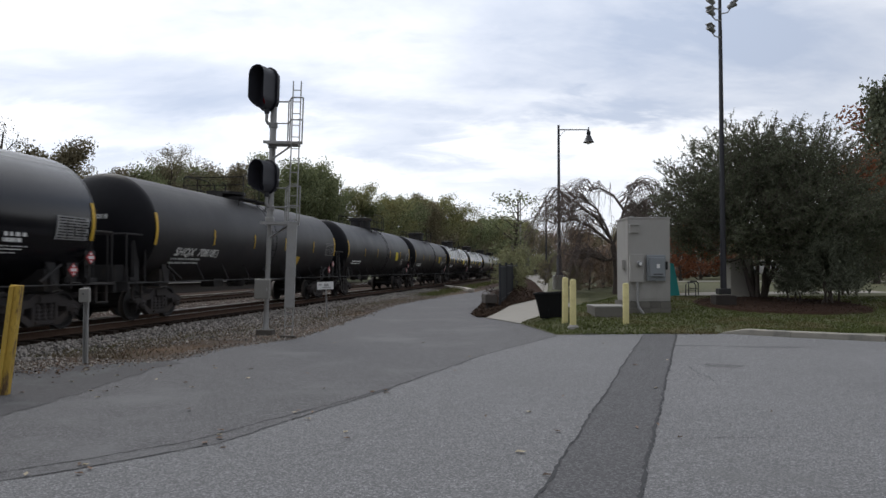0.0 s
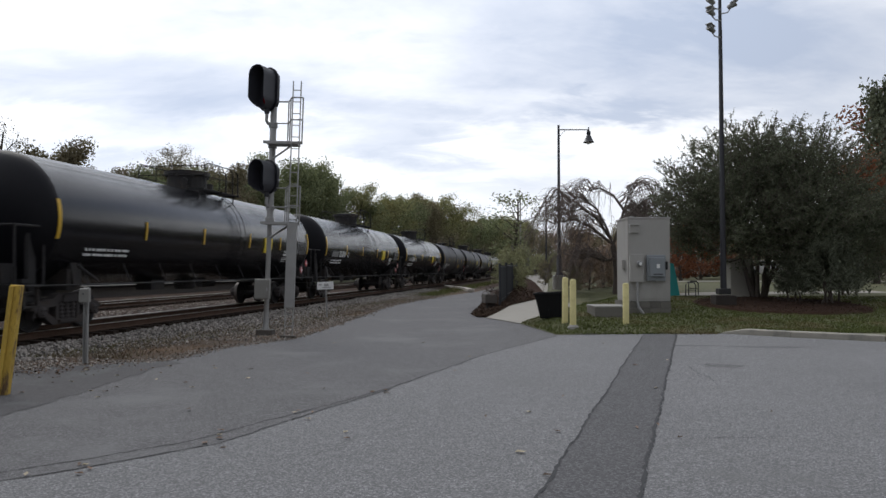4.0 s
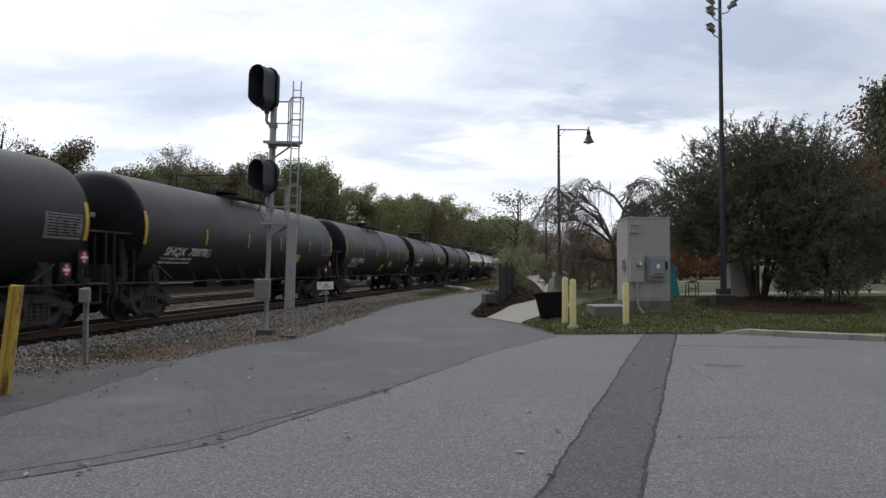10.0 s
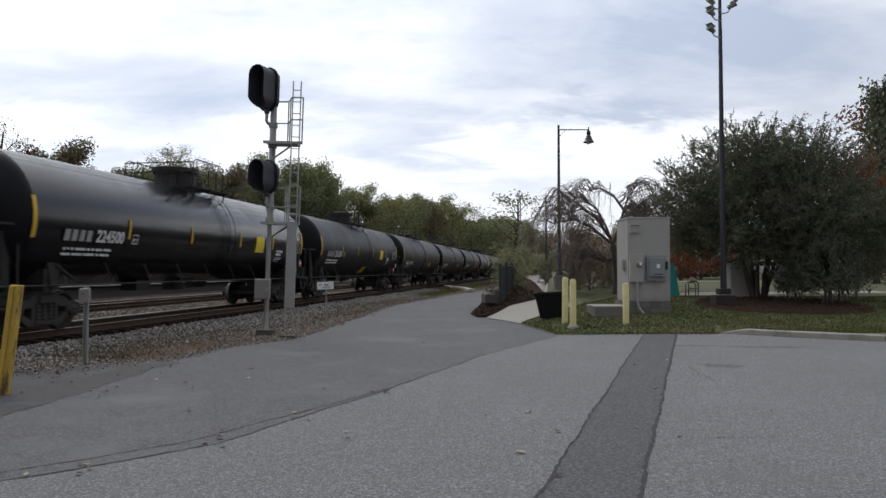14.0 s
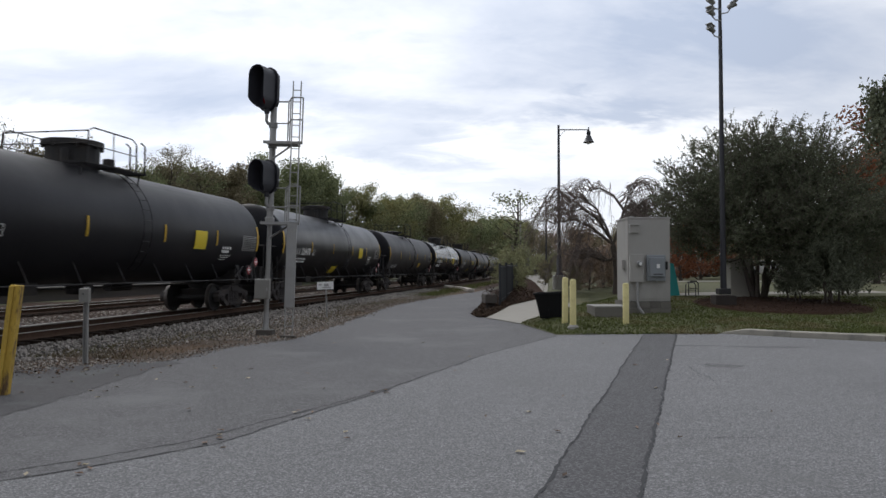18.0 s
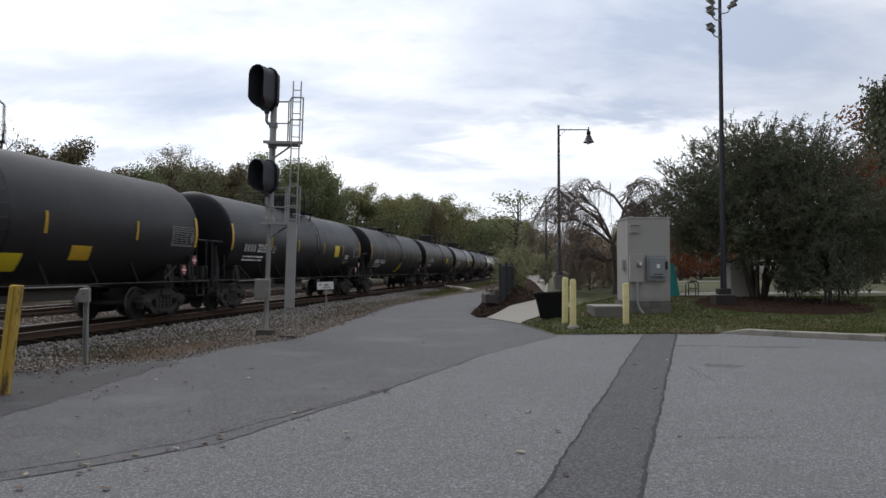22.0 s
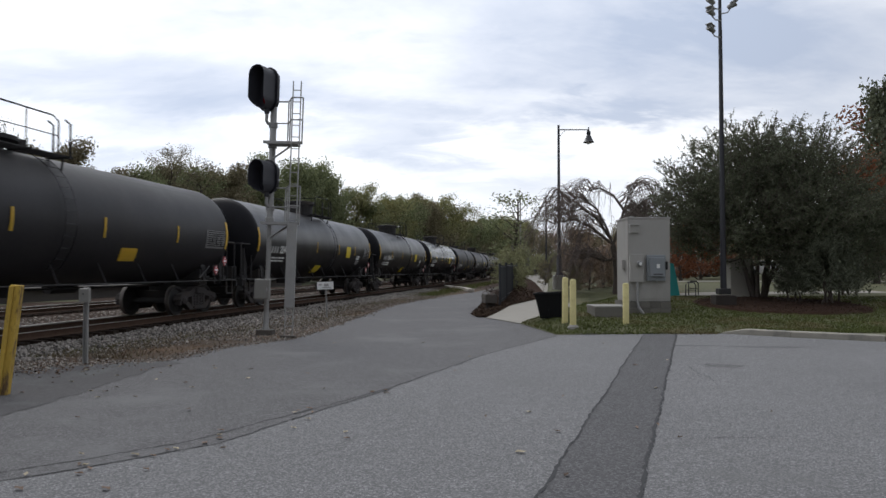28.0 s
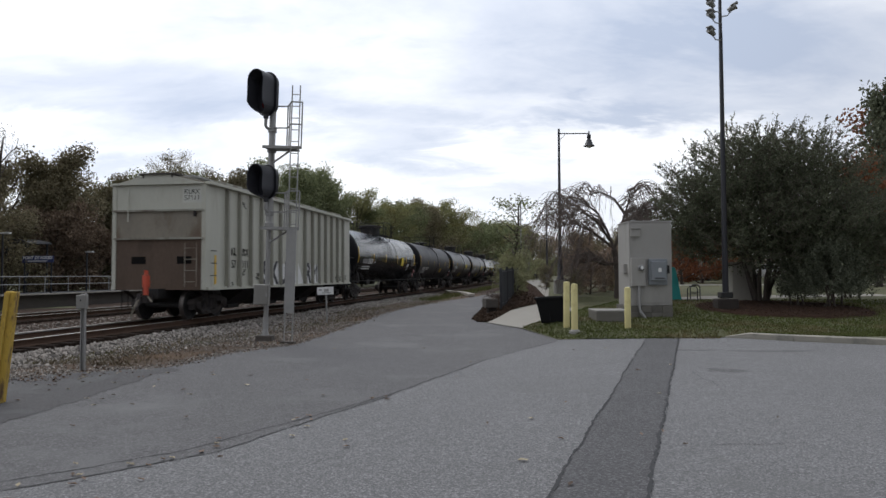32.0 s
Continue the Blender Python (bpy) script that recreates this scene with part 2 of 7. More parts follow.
M_RED = mat("placard_red", (0.5, 0.04, 0.05), 0.5, vary=0.1)
M_PALE = mat("placard_white", (0.75, 0.72, 0.72), 0.5, vary=0.08)
M_HOPPER = mat("hopper_grey_paint", (0.48, 0.477, 0.412), 0.62, vary=0.12, scale=0.8, fine=14, stain=(0.33, 0.3, 0.235), stain_scale=1.3, stain_at=(0.54, 0.78), stretch=(1, 2.2, 0.22))
# Body grey darkened for the ribs' shaded sides, plus brown stains.
M_RIB = mat("shaded_grey_rib_paint", (0.3, 0.295, 0.25), 0.7, vary=0.2, scale=1.5, fine=14, stain=(0.13, 0.1, 0.075), stain_scale=1.6, stain_at=(0.48, 0.68), stretch=(1, 1, 0.3))
M_RUSTY = mat("rust_brown_paint", (0.105, 0.071, 0.051), 0.8, vary=0.3, scale=1.5, fine=14, stain=(0.075, 0.05, 0.035), stain_scale=1.2, stretch=(1, 1, 0.5))
M_TAN = mat("tan_stained_paint", (0.23, 0.205, 0.165), 0.75, vary=0.2, scale=1.2, fine=12, stain=(0.14, 0.1, 0.07), stain_scale=1.0, stretch=(1, 1, 0.5))
M_SPRAY = mat("spray_paint_dark", (0.045, 0.046, 0.05), 0.6, vary=0.3, scale=3)
M_SPRAYW = mat("spray_paint_pale", (0.74, 0.74, 0.73), 0.6, vary=0.15, scale=3)
M_ORANGE = mat("marker_orange", (0.55, 0.085, 0.045), 0.5, vary=0.12)
M_GALV = mat("galvanised_steel", (0.29, 0.285, 0.278), 0.5, metal=0.35, vary=0.18, scale=4, fine=25, stain=(0.28, 0.27, 0.25), stain_scale=2)
M_SIGBOX = mat("grey_enamel", (0.2, 0.193, 0.178), 0.45, vary=0.1, scale=2, fine=20)
M_BLACK = mat("black_paint", (0.015, 0.015, 0.021), 0.4, vary=0.2)
M_HOODIN = mat("hood_lining", (0.045, 0.046, 0.056), 0.6, vary=0.2)
M_LENS = mat("red_lens", (0.16, 0.008, 0.012), 0.12, vary=0.1, coat=0.6)
M_POSTY = mat("weathered_yellow_paint", (0.5, 0.33, 0.055), 0.85, vary=0.3, scale=5, fine=30, bump=0.7, stain=(0.13, 0.08, 0.04), stain_scale=2.6, stain_at=(0.5, 0.6), stretch=(3, 3, 0.7))
M_BOLL = mat("pale_yellow_paint", (0.6, 0.53, 0.25), 0.7, vary=0.1, scale=4, stain=(0.45, 0.38, 0.17), stain_scale=3)
M_SIGNW = mat("sign_white", (0.7, 0.7, 0.69), 0.5, vary=0.1, scale=6)
M_SIGNB = mat("sign_navy", (0.03, 0.04, 0.12), 0.5, vary=0.1)
M_CAB = mat("cabinet_grey_paint", (0.31, 0.298, 0.278), 0.6, vary=0.07, scale=1.2, fine=12, stain=(0.26, 0.25, 0.23), stain_scale=1.0, stretch=(1, 1, 0.5))
M_CABD = mat("switch_box_grey", (0.2, 0.215, 0.23), 0.5, vary=0.08, scale=3)
M_BLOCK = mat("block_base", (0.135, 0.126, 0.11), 0.9, vary=0.2, scale=5, fine=30, bump=0.4, obj=0.2)
M_GLASS = mat("meter_glass", (0.05, 0.05, 0.055), 0.05, vary=0.05, coat=1.0)
M_BIN = mat("black_plastic", (0.008, 0.008, 0.009), 0.6, spec=0.15, vary=0.2, scale=3)
M_TEAL = mat("teal_plastic", (0.02, 0.26, 0.25), 0.5, vary=0.1, scale=2)
M_BEIGE = mat("beige_stucco", (0.34, 0.32, 0.28), 0.85, vary=0.12, scale=2, fine=30)
M_FENCE = mat("dark_fence_metal", (0.025, 0.027, 0.032), 0.5, vary=0.2)
M_MESH = mat("grey_fence_panel", (0.06, 0.062, 0.066), 0.6, vary=0.15, scale=3)
M_CREO = mat("creosoted_timber", (0.032, 0.025, 0.021), 0.92, vary=0.35, scale=2, fine=20, bump=0.5)
M_TIMBER = mat("weathered_timber", (0.075, 0.066, 0.058), 0.9, vary=0.3, scale=3, fine=30, bump=0.4)
M_BOARD = mat("pale_boards", (0.34, 0.31, 0.27), 0.9, vary=0.2, scale=3, fine=30, obj=0.2)
M_LAMPW = mat("lamp_glass", (0.7, 0.68, 0.62), 0.3, vary=0.05)
M_BARK = mat("bark", (0.072, 0.058, 0.048), 0.95, vary=0.35, scale=5, fine=30, bump=0.8, stretch=(1, 1, 0.3))
M_TWIG = mat("bare_twigs", (0.14, 0.112, 0.098), 0.9, vary=0.3, scale=2)
M_LEAFD = mat("dark_green_leaf", (0.116, 0.127, 0.082), 0.6, vary=0.2, scale=0.6, fine=3, island=0.45, trans=0.42, spec=0.2)
M_LEAFM = mat("green_leaf", (0.19, 0.212, 0.11), 0.7, vary=0.25, scale=0.25, fine=2, island=0.4, stain=(0.11, 0.1, 0.035), stain_scale=0.15, trans=0.38, spec=0.15)
M_LEAFY = mat("yellowing_leaf", (0.23, 0.228, 0.108), 0.7, vary=0.25, scale=0.3, fine=2, island=0.4, stain=(0.16, 0.12, 0.035), stain_scale=0.25, trans=0.38, spec=0.15)
M_LEAFO = mat("olive_leaf", (0.195, 0.17, 0.105), 0.75, vary=0.25, scale=0.2, fine=2, island=0.4, stain=(0.085, 0.062, 0.042), stain_scale=0.2, trans=0.2, spec=0.15)
M_LEAFP = mat("pale_green_leaf", (0.24, 0.24, 0.13), 0.7, vary=0.25, scale=0.3, fine=2, island=0.4, trans=0.38, spec=0.15)
M_LEAFR = mat("rust_red_leaf", (0.21, 0.088, 0.048), 0.7, vary=0.25, scale=0.3, fine=2, island=0.4, trans=0.38, spec=0.15)
M_LEAFB = mat("brown_leaf", (0.27, 0.2, 0.15), 0.8, vary=0.25, scale=0.4, fine=2, island=0.4, trans=0.3, spec=0.15)
# Darker copy of the brown leaf, with the woods' shade in its colour.
M_LEAFW = mat("shaded_brown_leaf", (0.165, 0.122, 0.088), 0.8, vary=0.25, scale=0.4, fine=2, island=0.4, trans=0.2, spec=0.1)
M_NEEDLE = mat("grey_green_needles", (0.1, 0.108, 0.075), 0.75, vary=0.2, scale=0.8, fine=4, island=0.4, spec=0.15)
M_VERGELEAF = mat("dead_verge_leaf", (0.12, 0.078, 0.052), 0.9, vary=0.2, island=0.5, spec=0.1)
M_FALLEN = mat("fallen_leaf", (0.125, 0.08, 0.055), 0.8, vary=0.2, island=0.5, obj=0.5)
M_FALLENY = mat("fallen_yellow_leaf", (0.3, 0.255, 0.175), 0.8, vary=0.2, obj=0.4)
M_LITTER = mat("dull_leaf_litter", (0.062, 0.042, 0.03), 0.9, spec=0.1, vary=0.2, island=0.5)
M_HILL = mat("wooded_hill", (0.06, 0.075, 0.075), 0.95, vary=0.35, scale=0.02, fine=0.15)
M_CAR1 = mat("dark_car_paint", (0.03, 0.032, 0.036), 0.3, coat=0.5, vary=0.05)
M_CAR2 = mat("white_car_paint", (0.6, 0.6, 0.6), 0.3, coat=0.5, vary=0.05)
M_WINDOW = mat("dark_glass", (0.02, 0.022, 0.025), 0.08, vary=0.05)
M_RUBBER = mat("rubber", (0.02, 0.02, 0.02), 0.85, vary=0.2)

# ---------------------------------------------------------------- mesh helpers


class Mesh:
    """Collects vertices and faces of one part."""

    def __init__(self):
        self.v, self.f = [], []

    def add(self, verts, faces, m=None):
        o = len(self.v)
        for p in verts:
            q = m @ Vector(p) if m is not None else p
            self.v.append((q[0], q[1], q[2]))
        self.f.extend([tuple(i + o for i in f) for f in faces])
        return self

    def box(self, c, s, m=None, c2=0.0):
        """Box at c of size s; c2 chamfers the vertical edges."""
        x, y, z = s[0] / 2, s[1] / 2, s[2] / 2
        if c2:
            o = [(-x + c2, -y), (x - c2, -y), (x, -y + c2), (x, y - c2), (x - c2, y), (-x + c2, y), (-x, y - c2), (-x, -y + c2)]
        else:
            o = [(-x, -y), (x, -y), (x, y), (-x, y)]
        n = len(o)
        vs = [(c[0] + a, c[1] + b, c[2] - z) for a, b in o] + [(c[0] + a, c[1] + b, c[2] + z) for a, b in o]
        fs = [tuple(reversed(range(n))), tuple(range(n, 2 * n))] + [(i, (i + 1) % n, n + (i + 1) % n, n + i) for i in range(n)]
        return self.add(vs, fs, m)

    def prism(self, outline, y0, y1, m=None):
        """An outline in x, z swept along y."""
        n = len(outline)
        vs = [(a, y0, b) for a, b in outline] + [(a, y1, b) for a, b in outline]
        fs = [tuple(range(n)), tuple(reversed(range(n, 2 * n)))] + [(i, n + i, n + (i + 1) % n, (i + 1) % n) for i in range(n)]
        return self.add(vs, fs, m)

    def tube(self, pts, radii, n=8, m=None, cap=True):
        pts = [Vector(p) for p in pts]
        if isinstance(radii, (int, float)):
            radii = [radii] * len(pts)
        vs, fs = [], []
        up = Vector((0, 0, 1))
        for i, p in enumerate(pts):
            d = (pts[min(i + 1, len(pts) - 1)] - pts[max(i - 1, 0)]).normalized()
            a = d.cross(up if abs(d.z) < 0.95 else Vector((1, 0, 0))).normalized()
            b = d.cross(a)
            for k in range(n):
                t = 2 * math.pi * k / n
                vs.append(p + (a * math.cos(t) + b * math.sin(t)) * radii[i])
        for i in range(len(pts) - 1):
            for k in range(n):
                k2 = (k + 1) % n
                fs.append((i * n + k, i * n + k2, (i + 1) * n + k2, (i + 1) * n + k))
        if cap:
            fs.append(tuple(range(n)))
            fs.append(tuple(reversed(range((len(pts) - 1) * n, len(pts) * n))))
        return self.add(vs, fs, m)

    def lathe(self, prof, n=16, m=None):
        """Profile of (radius, height) about z; radius 0 closes it."""
        vs, fs = [], []
        for r, z in prof:
            for k in range(n):
                t = 2 * math.pi * k / n
                vs.append((r * math.cos(t), r * math.sin(t), z))
        for i in range(len(prof) - 1):
            for k in range(n):
                k2 = (k + 1) % n
                fs.append((i * n + k, i * n + k2, (i + 1) * n + k2, (i + 1) * n + k))
        return self.add(vs, fs, m)

    def data(self, name, material, smooth=False):
        me = bpy.data.meshes.new(name)
        me.from_pydata(self.v, [], self.f)
        me.validate()
        me.materials.append(material)
        if smooth:
            me.polygons.foreach_set("use_smooth", [True] * len(me.polygons))
        me.update()
        return me


def part(name, shape, material, parent=None, label="", smooth=False, bevel=0.0, at=None):
    """Links one mesh object, under parent if given."""
    data = shape.data(name, material, smooth) if isinstance(shape, Mesh) else shape
    ob = new(name, data)
    if smooth and isinstance(shape, Mesh):
        es = ob.modifiers.new("split", "EDGE_SPLIT")
        es.split_angle = radians(40)
    if bevel:
        b = ob.modifiers.new("bevel", "BEVEL")
        b.width, b.segments, b.limit_method = bevel, 2, "ANGLE"
    if parent is not None:
        ob.parent = parent
    if at is not None:
        ob.matrix_basis = at
    if label:
        ob["label"] = label
    return ob


def thing(name, at, label, category, group="", kind=""):
    ob = new(name)
    ob.empty_display_size = 0.2
    ob.matrix_basis = at
    return tagged(ob, label, category, group, kind)


def quads(name, v, f, material):
    """A mesh from numpy vertices and equal-sided faces."""
    me = bpy.data.meshes.new(name)
    k = f.shape[1]
    me.vertices.add(len(v))
    me.vertices.foreach_set("co", np.ascontiguousarray(v, np.float32).ravel())
    me.loops.add(f.size)
    me.loops.foreach_set("vertex_index", np.ascontiguousarray(f, np.int32).ravel())
    me.polygons.add(len(f))
    me.polygons.foreach_set("loop_start", np.arange(0, f.size, k, dtype=np.int32))
    me.polygons.foreach_set("loop_total", np.full(len(f), k, np.int32))
    me.materials.append(material)
    me.update(calc_edges=True)
    return me


def letters(text, size, material, name="lettering", shear=0.0, squeeze=1.0, bold=0.0):
    """A flat text mesh, centred, in the x-z plane facing -y."""
    cu = bpy.data.curves.new(name, "FONT")
    cu.body, cu.size, cu.align_x, cu.align_y, cu.shear, cu.offset = text, size, "CENTER", "CENTER", shear, bold
    cu.extrude = 0.002
    cu.resolution_u = 3
    ob = bpy.data.objects.new(name, cu)
    scene.collection.objects.link(ob)
    bpy.context.view_layer.update()
    me = bpy.data.meshes.new_from_object(ob.evaluated_get(bpy.context.evaluated_depsgraph_get()))
    bpy.data.objects.remove(ob)
    me.transform(pose(0, 0, 0, 90) @ Matrix.Diagonal((squeeze, 1, 1, 1)))
    me.materials.clear()
    me.materials.append(material)
    me.name = name
    return me


def lawn_z(y):
    return 0.10 + 0.05 * max(0.0, min(y, 34.0) - 18.3) + 0.008 * max(0.0, y - 34.0)


# the railway runs at 9.16 degrees to the right of straight ahead
TURN = -9.16
TR, TC = math.sin(radians(-TURN)), math.cos(radians(-TURN))
TRACK_W, RAIL_Z, LIFT = -12.65, 0.27, 0.12


def on_track(w, u, z=0.0, turn=0.0):
    """A pose w metres to the right of the camera's line along the railway and u metres along it."""
    return pose(w * TC + u * TR, -w * TR + u * TC, z, 0, 0, TURN + turn)

# ---------------------------------------------------------------- ground, road, lot


def sheet(name, outline, z, material, label, category):
    bm = bmesh.new()
    bm.faces.new([bm.verts.new((x, y, z)) for x, y in outline])
    bmesh.ops.triangulate(bm, faces=bm.faces[:])
    me = bpy.data.meshes.new(name)
    bm.to_mesh(me)
    bm.free()
    if me.polygons and me.polygons[0].normal.z < 0:
        me.flip_normals()
    me.materials.append(material)
    return tagged(new(name, me), label, category, kind="structure")


g = Mesh()
g.box((0, 900, -0.33), (5000, 5000, 0.5))
tagged(part("ground", g, M_GROUND), "rough autumn grass and earth reaching the horizon", "ground", kind="structure")

LOT_EDGE = [(-3.9, 5.6), (-3.2, 6.19), (-2.52, 6.79), (-1.75, 8.1), (-0.69, 10.04), (0.86, 13.83), (2.9, 17.57)]
LOT_BACK = [(2.97, 17.95), (5.28, 18.19), (7.47, 18.35), (8.73, 17.28), (10.42, 16.2)]
VERGE = [(-7.53, 11.73), (-6.46, 12.43), (-5.14, 12.97), (-4.77, 15.14), (-3.68, 17.0), (-3.23, 21.37), (-2.64, 30.91), (-0.82, 41.4), (2.17, 51.74), (4.4, 62)]
ROAD_R = [(2.97, 17.95), (2.43, 21.7), (1.52, 24.3), (1.12, 26.1), (1.3, 28.4), (1.55, 30.91), (2.49, 39.81), (3.95, 55.93), (5.6, 62)]

def ragged(line, seed, amount, step=0.12):
    """The same line with a finely broken edge."""
    r_ = random.Random(seed)
    out = []
    for (x0, y0), (x1, y1) in zip(line, line[1:]):
        n = max(1, int(math.hypot(x1 - x0, y1 - y0) / step))
        out += [(x0 + (x1 - x0) * i / n + r_.uniform(-amount, amount), y0 + (y1 - y0) * i / n + r_.uniform(-amount, amount)) for i in range(n)]
    return out + [line[-1]]


sheet("road", [(-30, -12)] + [(-30, 4.0)] + [(-14.0, 9.0)] + ragged(VERGE, 15, 0.07, 0.22) + ROAD_R[::-1] + [(2.0, -12)], 0.0, M_ROAD, "dark grey asphalt service road beside the tracks", "road")
sheet("parking_lot", [(-12, 1.0)] + LOT_EDGE + LOT_BACK + [(14.2, 13.9), (20.5, 10.2), (30, 4), (30, -12), (-12, -12)], 0.006, M_LOT,
      "pale aged asphalt parking lot with stone specks", "parking lot")
sheet("patch_strip", [(5.31, 18.19), (1.98, 8.78), (0.70, 5.17), (-1.1, 0.0), (-4, -8), (-3, -8), (0.15, 0.0), (1.46, 5.17), (2.47, 7.94), (6.16, 18.22)], 0.011,
      M_PATCH, "dark asphalt trench patch across the lot", "asphalt patch")
JOINT = [(-3.55, 5.55), (-2.99, 5.99), (-2.18, 6.76), (-1.58, 8.1), (-0.75, 9.8)]
APRON = [(-4.69, 12.58), (-4.99, 11.93), (-4.95, 11.17), (-5.0, 9.94), (-5.03, 8.96), (-5.13, 8.0)]
sheet("joint_band", ragged(JOINT, 8, 0.02) + ragged(LOT_EDGE[4:0:-1], 9, 0.02) + [(-3.9, 5.6)], 0.0095, M_ROAD, "darker worn band between road and lot", "asphalt patch")
sheet("road_edge_patch", ragged(APRON, 7, 0.05) + [(-9, 3.0), (-12, 3.0), (-12, 9.6), (-7.5, 11.6), (-6.46, 12.3), (-5.14, 12.9)], 0.005,
      M_APRON, "darker asphalt apron at the road's edge", "asphalt patch")


def crack(name, line, width, z, label, seed):
    """A ragged ribbon of sealant along a line on the ground."""
    rnd = random.Random(seed)
    pts = []
    for (x0, y0), (x1, y1) in zip(line, line[1:]):
        n = max(2, int(math.hypot(x1 - x0, y1 - y0) / 0.06))
        for i in range(n):
            t = i / n
            pts.append((x0 + (x1 - x0) * t, y0 + (y1 - y0) * t))
    pts.append(line[-1])
    m = Mesh()
    vs, fs = [], []
    wob = 0.0
    for i, (x, y) in enumerate(pts):
        a, b = pts[max(i - 1, 0)], pts[min(i + 1, len(pts) - 1)]
        dx, dy = b[0] - a[0], b[1] - a[1]
        k = math.hypot(dx, dy) or 1
        nx, ny = -dy / k, dx / k
        wob = wob * 0.8 + rnd.uniform(-0.011, 0.011)
        w = width * rnd.uniform(0.25, 1.0)
        vs += [(x + nx * (wob + w), y + ny * (wob + w), z), (x + nx * (wob - w), y + ny * (wob - w), z)]
    for i in range(len(pts) - 1):
        fs.append((2 * i, 2 * i + 1, 2 * i + 3, 2 * i + 2))
    m.add(vs, fs)
    return tagged(part(name, m, M_CRACK), label, "pavement crack", kind="structure")


crack("crack", LOT_EDGE, 0.02, 0.013, "tarred joint between road and lot asphalt", 1)
crack("crack", [(5.31, 18.19), (1.98, 8.78), (0.70, 5.17), (-1.1, 0.0)], 0.019, 0.015, "cracked edge of the asphalt patch", 2)
crack("crack", [(6.16, 18.19), (2.47, 7.94), (1.46, 5.17), (0.15, 0.0)], 0.024, 0.015, "cracked edge of the asphalt patch", 3)
crack("crack", [(2.6, 6.96), (2.95, 6.99), (3.2, 6.97), (3.62, 7.02)], 0.008, 0.013, "short crack in the lot asphalt", 4)
for k_, (sx, sy, sw, sd) in enumerate(((7.2, 15.1, 0.9, 0.22), (5.6, 15.4, 0.55, 0.16), (4.9, 12.2, 0.3, 0.3))):
    sheet("oil_stain", ragged([(sx + sw * (1 + 0.3 * math.sin(3.1 * a_ + k_)) * math.cos(a_), sy + sd * (1 + 0.3 * math.cos(2.3 * a_)) * math.sin(a_)) for a_ in [math.pi * j / 12 for j in range(24)]], k_, 0.03), 0.0085, M_ROAD,
          "dark worn stain on the lot asphalt", "stain")
crack("crack", [(4.3, 12.1), (4.22, 11.6), (4.17, 11.2), (4.2, 10.9), (4.11, 10.5)], 0.009, 0.013, "thin crack across the lot asphalt", 11)
crack("crack", JOINT, 0.013, 0.012, "thin second crack beside the joint", 6)

# verge and ballast: swept across the railway
BED = [(-60, -0.09), (-32, -0.09), (-25.5, -0.07), (-22.6, 0.02), (-20.4, 0.03), (-17.2, 0.03), (-16.0, -0.03), (-14.5, 0.0), (-10.9, 0.02), (-10.0, -0.04), (-8.9, -0.05), (-7.4, -0.02), (-5.8, -0.05)]
m = Mesh()
us = [-40 + 4 * i for i in range(100)] + [600, 1200]
rnd = random.Random(5)
vs = []
for u in us:
    for w, z in BED:
        p = on_track(w, u, z + rnd.uniform(-0.012, 0.012))
        vs.append(tuple(p.translation))
nb = len(BED)
m.add(vs, [(i * nb + k, i * nb + k + 1, (i + 1) * nb + k + 1, (i + 1) * nb + k) for i in range(len(us) - 1) for k in range(nb - 1)])
tagged(part("ballast_bed", m, M_BED), "grey crushed-stone track bed with earthy verge", "ballast", kind="structure")


def strip(name, left, right, zf, material, label, category, rows=40, dz=0.0):
    """A sheet between two lines of the plan, of height zf(x, y, across)."""
    def along(line, t):
        t = t * (len(line) - 1)
        i = min(int(t), len(line) - 2)
        a, b = line[i], line[i + 1]
        return a[0] + (b[0] - a[0]) * (t - i), a[1] + (b[1] - a[1]) * (t - i)
    m = Mesh()
    cols = 14
    vs = []
    for i in range(rows + 1):
        a, b = along(left, i / rows), along(right, i / rows)
        for k in range(cols + 1):
            s = k / cols
            x, y = a[0] + (b[0] - a[0]) * s, a[1] + (b[1] - a[1]) * s
            vs.append((x, y, zf(x, y, s) + dz))
    c = cols + 1
    m.add(vs, [(i * c + k, i * c + k + 1, (i + 1) * c + k + 1, (i + 1) * c + k) for i in range(rows) for k in range(cols)])
    return tagged(part(name, m, material, smooth=False), label, category, kind="structure")


# dry verge between stones and road
strip("verge", [(-9.4, 11.2), (-7.2, 13.4), (-6.0, 16.4), (-5.0, 19.0), (-4.4, 22.5), (-3.9, 31.5), (-2.6, 42.5), (0.6, 53), (2.5, 63)],
      [(-7.5, 11.6), (-5.2, 12.85), (-4.75, 15.1), (-3.7, 16.95), (-3.25, 21.3), (-2.66, 30.9), (-0.84, 41.4), (2.15, 51.7), (4.3, 62)],
      lambda x, y, s: 0.012 - 0.02 * s + 0.02 * noise.noise((x * 1.5, y * 1.5, 0)), M_DIRT, "bare dirt verge with dead leaves and dry grass", "verge")

# lawn, bed and walk on the rising side
WALK_R = [(2.43, 21.7), (2.75, 22.3), (3.45, 23.4), (4.9, 26.2), (5.6, 29.5), (5.5, 34.0), (7.2, 48), (9.0, 62), (14, 100)]
WALK_L = [(1.52, 24.3), (2.2, 25.7), (3.2, 27.7), (4.1, 29.3), (4.7, 30.8), (4.85, 34.0), (6.4, 48), (7.6, 62), (11.5, 100)]


